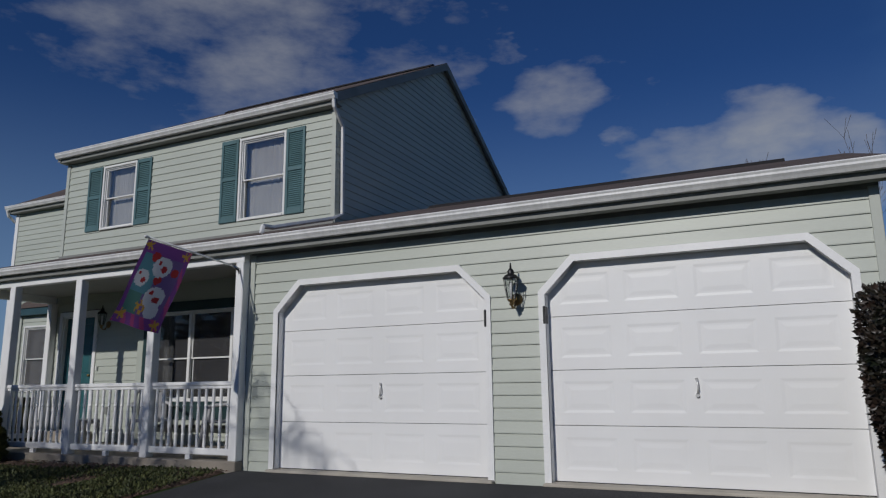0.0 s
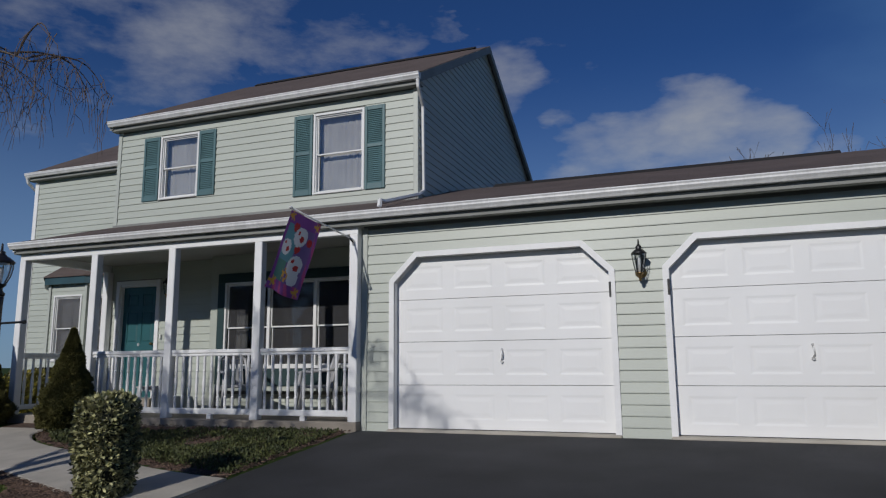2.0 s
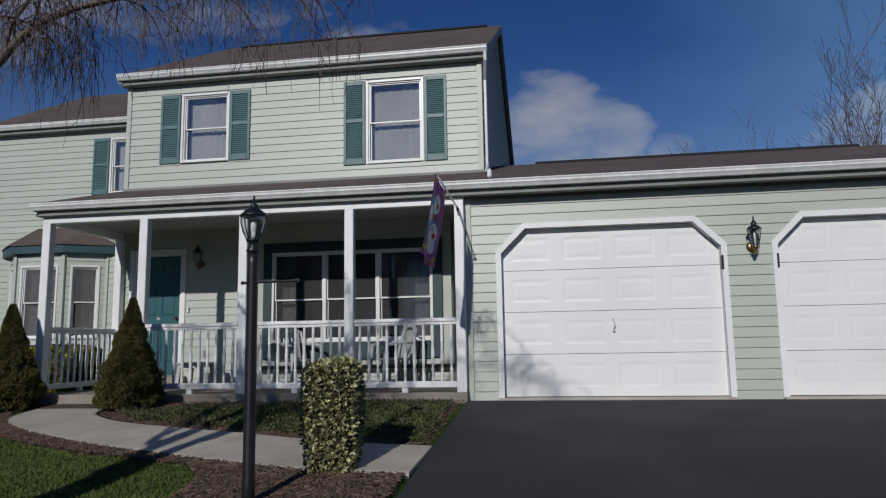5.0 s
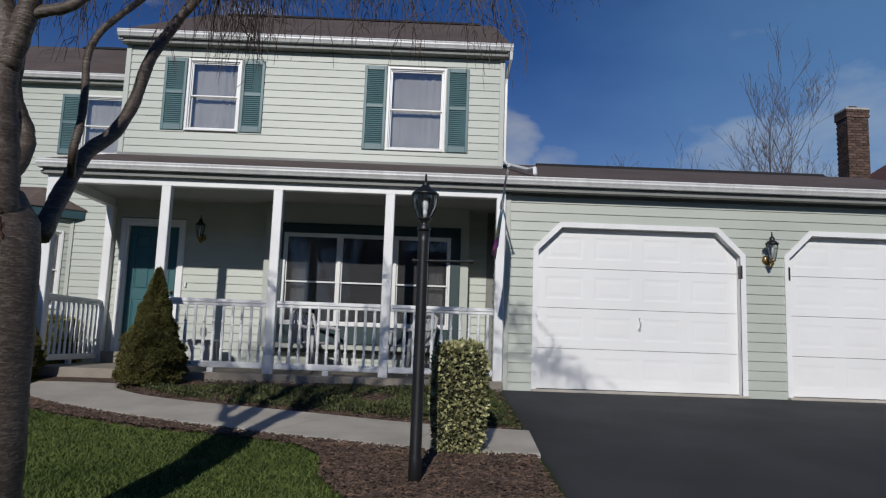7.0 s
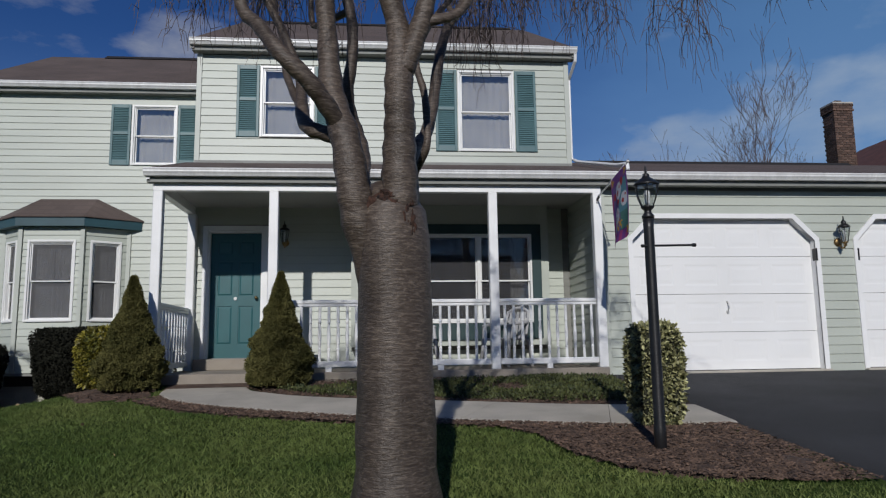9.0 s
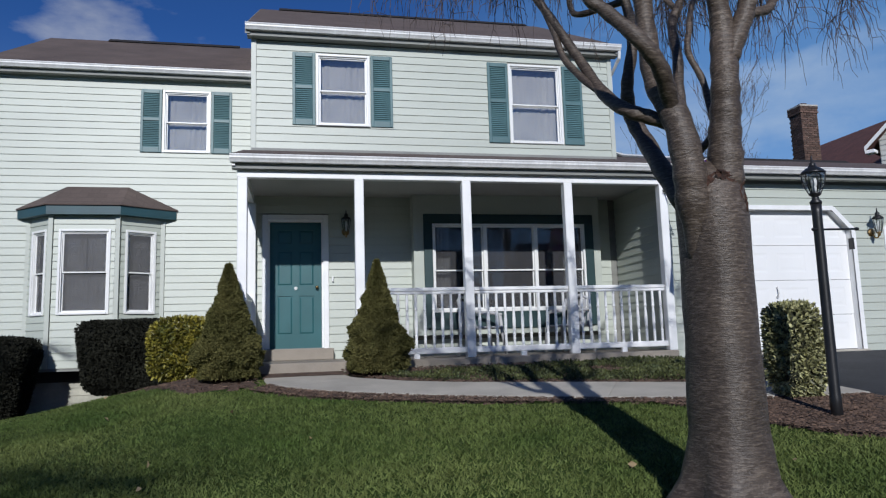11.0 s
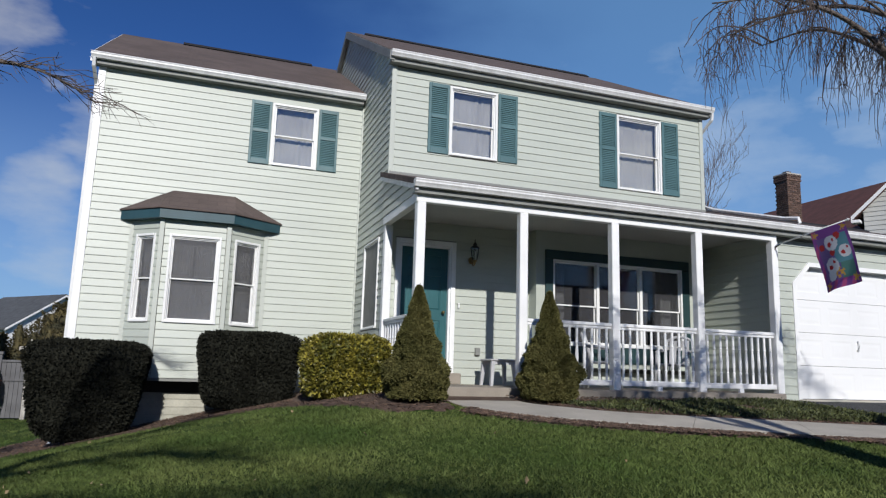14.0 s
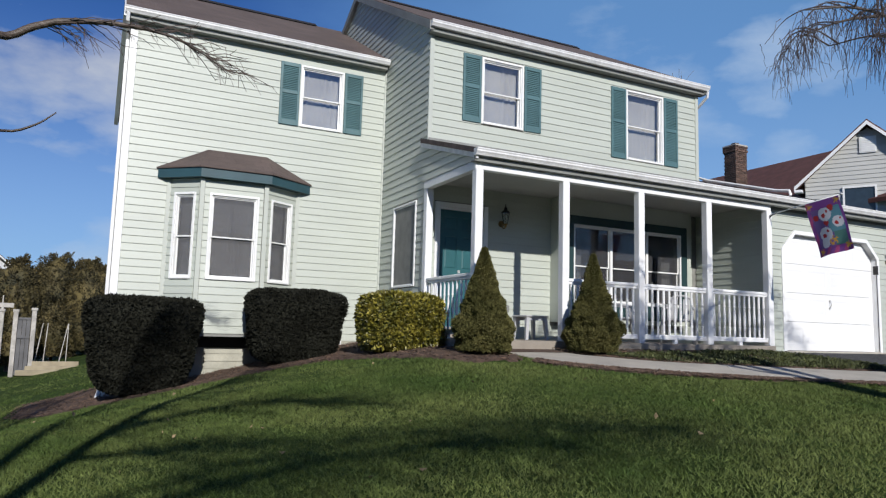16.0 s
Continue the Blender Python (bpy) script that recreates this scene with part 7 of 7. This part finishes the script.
part("eave_return", cubes((4.76, 5.05, 14.6, 14.86, 5.48, 5.58), bevel=0.01), WHITE, n_house, "white boxed eave return")
n_house.matrix_basis = Matrix.Translation((8.85, 14.3, -0.75)) @ Matrix.Rotation(radians(30), 4, "Z")
gable_house("neighbour_house_block", "main block of the neighbouring house with a red-brown roof", 6.5, 17.1, 9.0, 24.9, -0.6, 5.05, 8.42, "y", N_SIDING, N_ROOF)


def chimney():
    x0, x1, y0, y1 = 5.7, 6.32, 17.85, 18.42
    t = thing("chimney", ((x0 + x1) / 2, (y0 + y1) / 2, -0.6), "red-brown brick chimney with a corbelled top", "chimney")
    part("mortar_core", cubes((x0 + 0.02, x1 - 0.02, y0 + 0.02, y1 - 0.02, -0.6, 7.77)), MORTAR, t)
    part("flue_tile", cubes((x0 + 0.2, x1 - 0.2, y0 + 0.18, y1 - 0.18, 7.79, 7.93), bevel=0.01), BRICK_M, t, "clay flue tile")
    part("cap_slab", cubes((x0 - 0.03, x1 + 0.03, y0 - 0.03, y1 + 0.03, 7.76, 7.81)), MORTAR, t)
    made = {}

    def brick(a, b, c, d, z):
        key = (round(b - a, 3), round(d - c, 3))
        if key not in made:
            bm = cubes((-key[0] / 2, key[0] / 2, -key[1] / 2, key[1] / 2, 0, 0.065))
            me = bpy.data.meshes.new("brick")
            bm.to_mesh(me), bm.free()
            me.materials.append(BRICK_M)
            made[key] = me
        o = new("brick", made[key])
        o.parent, o.matrix_parent_inverse = t, t.matrix_basis.inverted()
        o.location = ((a + b) / 2, (c + d) / 2, z)

    z, row = 5.3, 0
    while z < 7.73:
        out = 0.03 if z > 7.52 else 0.0
        shift = 0.11 if row % 2 else 0.0
        u = x0 - out - shift
        while u < x1 + out - 0.02:
            a, b = max(u, x0 - out), min(u + 0.21, x1 + out)
            if b - a > 0.03:
                brick(a, b, y0 - out, y0 + 0.09, z)
            u += 0.222
        u = y0 + 0.1 - (0.11 - shift)
        while u < y1 + out - 0.02:
            a, b = max(u, y0 + 0.1), min(u + 0.21, y1 + out)
            if b - a > 0.03:
                brick(x0 - out, x0 + 0.09, a, b, z)
            u += 0.222
        z += 0.077
        row += 1
    t.matrix_basis = Matrix.Translation(((x0 + x1) / 2 - 0.6, (y0 + y1) / 2 - 0.6, -0.67))


chimney()


# far house beyond the left-hand garden
f_house = gable_house("far_house", "white neighbouring house with a grey shingle roof", -29.7, -22.3, 53.2, 60.2, -2.0, 2.66, 5.0, "x", surface("white_siding", (0.72, 0.72, 0.72), 0.6, 1, 0.05), N_ROOF_GREY)
f_house.matrix_basis = Matrix.Translation((-25.6, 55.46, -2.35)) @ Matrix.Rotation(radians(130), 4, "Z")
g_house = gable_house("far_house", "white neighbouring house with a brick chimney", -43.0, -31.6, 62.0, 70.0, -2.0, 3.2, 5.6, "x", surface("white_siding_2", (0.6, 0.58, 0.56), 0.6, 1, 0.05), N_ROOF_GREY)
part("chimney", cubes((-33.6, -32.5, 65.6, 66.4, 4.6, 6.6)), BRICK_M, g_house, "red brick chimney")


DARK_FIR = surface("dark_fir", (0.014, 0.016, 0.010), 0.85, 3, 0.3, 40, 0.2, 0, island=0.4, other=(0.026, 0.016, 0.014), spec=0.1)
RED_LEAF = surface("red_brown_leaf", (0.045, 0.024, 0.021), 0.7, 4, 0.4, 40, 0.2, 0, island=0.5, spec=0.2)


def arborvitae(x, y, h, r, count, material=None, label="tall bronze-green arborvitae screen behind the garden"):
    g = ground_z(x, y)
    t = thing("arborvitae", (x, y, g), label, "conifer", "" if material else "arborvitae screen")
    bm = bmesh.new()
    tube(bm, [(x, y, g - 0.1), (x, y, g + h * 0.9)], [0.08, 0.02], 6)
    part("trunk", bm, BARK, t)
    core = bmesh.new()
    lathe(core, (x, y, g + 0.2), [(r * 0.5, 0), (r * 0.8, h * 0.2), (r * 0.78, h * 0.6), (r * 0.45, h * 0.85), (0.05, h * 0.96)], 10)
    part("inner_growth", core, material or ARBOR, t, "dense inner growth")
    hh = RNG.random(count)
    a = RNG.random(count) * 2 * np.pi
    rr = r * np.where(hh < 0.25, 0.7 + 1.2 * hh, np.where(hh < 0.6, 1.0, np.clip(1 - np.maximum((hh - 0.6) / 0.42, 0) ** 1.8, 0.05, 1)))
    p = np.stack([rr * np.cos(a), rr * np.sin(a), hh * h], 1)
    p *= 1 + (lump(p * 2.5 + x * 3, 1.0, 0.4) + lump(p * [6, 6, 2.5] + x, 1.0, 0.22) - 0.2 * RNG.random((count, 1))) * [1, 1, 0.25]
    gdir = unit(np.stack([np.cos(a), np.sin(a), np.full(count, 0.9)], 1))
    v, f = leaves(p + [x, y, g + 0.15], gdir, 0.1, 0.045, 0.6)
    child(raw("foliage", v, f, material or ARBOR), t, kind="stuff")


for x, y, h, r in ((-19.35, 29.0, 3.75, 1.25), (-18.1, 29.5, 3.95, 1.3), (-16.9, 29.2, 3.5, 1.3), (-15.9, 29.7, 3.3, 1.1), (-20.4, 28.6, 2.3, 0.7), (-21.4, 28.4, 2.0, 0.6), (-22.3, 28.6, 2.1, 0.6), (-15.3, 29.6, 3.2, 0.8), (-23.4, 28.9, 1.9, 0.7)):
    arborvitae(x, y, h, r, 14000)


def garden_fence():
    """Grey panels between white posts round a vegetable plot."""
    g = lambda x, y: ground_z(x, y)
    t = thing("garden_fence", (-19.00, 22.0, g(-19.00, 22.0)), "weathered grey board fence with pale capped posts", "fence")
    for x, m in ((-19.81, FENCE_GREY), (-19.06, PALE_POST), (-18.71, PALE_POST), (-18.25, PALE_POST)):
        z = g(x, 22.0)
        part("post", cubes((x - 0.06, x + 0.06, 21.94, 22.06, z - 0.1, z + 1.85), (x - 0.08, x + 0.08, 21.92, 22.08, z + 1.85, z + 1.93), bevel=0.008), m, t)
    for x0, x1, n in ((-19.74, -19.13, 5), (-18.64, -18.32, 3)):
        z = g(x0, 22.0)
        for k in range(n):
            a, b = x0 + (x1 - x0) * k / n, x0 + (x1 - x0) * (k + 1) / n - 0.008
            part("board", cubes((a, b, 21.98, 22.0, z + 0.05, z + 1.64)), FENCE_GREY, t)
        part("rail", cubes((x0, x1, 21.94, 21.98, z + 1.1, z + 1.18)), FENCE_GREY, t)
        part("rail", cubes((x0, x1, 21.94, 21.98, z + 1.64, z + 1.7)), FENCE_GREY, t)
    z = g(-19.06, 22.0)
    b = thing("weather_vane", (-19.06, 22.0, z + 1.93), "white crossboard with a finial on the fence post", "sign")
    part("crossboard", cubes((-19.36, -18.78, 21.97, 22.02, z + 1.97, z + 2.1), bevel=0.01), PALE_POST, b)
    part("stem", cubes((-19.09, -19.03, 21.965, 22.025, z + 1.925, z + 1.97)), PALE_POST, b)
    part("finial", cubes((-19.08, -19.05, 21.98, 22.01, z + 2.1, z + 2.32)), PALE_POST, b)
    d = thing("raised_bed", (-17.90, 21.7, g(-17.90, 21.7)), "low stepped timber edge of a vegetable bed", "garden bed")
    z = g(-17.90, 21.7)
    for x0, y0, h in ((-18.55, 21.3, 0.1), (-18.35, 21.6, 0.2), (-18.20, 21.85, 0.32)):
        part("timber", cubes((x0, -17.00, y0, y0 + 0.1, z - 0.05, z + h), bevel=0.01), surface("pale_timber", (0.34, 0.29, 0.2), 0.9, 3, 0.2), d)
    part("soil", cubes((-18.15, -17.02, 21.96, 23.0, z - 0.05, z + 0.24)), SOIL, d)
    for x, lean in ((-18.17, 0.14), (-17.95, 0.05), (-17.55, 0.18), (-17.36, 0.0)):
        k = thing("garden_stake", (x, 22.3, z + 0.24), "thin pale garden stake in the vegetable bed", "stake", "garden stakes")
        bm = bmesh.new()
        tube(bm, [(x, 22.3, z + 0.2), (x + lean, 22.35, z + 1.42)], 0.014, 6)
        part("stick", bm, PALE_POST, k)


garden_fence()
for x, y, h in ((-20.3, 24.2, 2.4), (-19.9, 24.4, 2.7), (-19.45, 24.3, 2.5), (-19.05, 24.5, 2.6)):
    arborvitae(x, y, h, 0.26, 1400)
arborvitae(-21.0, 20.6, 4.0, 0.6, 14000, DARK_FIR, "tall dark evergreen at the edge of the side lawn")
clipped_bush("red_shrub", (-19.95, 21.6, ground_z(-19.95, 21.6)), (0.55, 0.6, 1.5), 2600, 0.06, RED_LEAF, "loose red-brown shrub beside the fence", 2.4, 0.2, 0.05, 0.1, 1.0)

# street side, seen only in the panes: a road and the house across it
bm = bmesh.new()
rows = [[bm.verts.new((x, y, ground_z(x, y) + 0.03)) for x in (-80, -40, -24, -16, -12, -8, -5, 0, 5, 40, 80)] for y in (-10.5, -13, -16, -18)]
for a, b in zip(rows, rows[1:]):
    for i in range(len(a) - 1):
        bm.faces.new((a[i], a[i + 1], b[i + 1], b[i]))
bmesh.ops.recalc_face_normals(bm, faces=bm.faces)
setting("road", bm, ASPHALT, "asphalt residential street", "road", True)
for x, y, h, seed in ((-26.5, -26.5, 10.6, 31), (-19.2, -27.2, 11.2, 32), (-10.6, -26.3, 10.4, 33), (-3.4, -27.0, 11.0, 34), (4.6, -26.6, 10.5, 35), (12.5, -27.2, 11.0, 36)):
    bare_tree("street_tree", (x, y, ground_z(x, y)), h, 0.5, seed, "leafless tree across the street, seen mirrored in the panes", FAR_TWIG, 5, 0.2, thin=0.012)
tan = surface("tan_siding", (0.2, 0.18, 0.16), 0.7, 1, 0.06)
for k, x in enumerate((-50, -31, -12, 6, 25)):
    gable_house("house_across", "two-storey house across the street, seen mirrored in the panes", x, x + 13.0, -37.0, -29.0, -2.0, 4.2, 7.2 + 0.5 * (k % 2), "x", tan, N_ROOF_GREY)
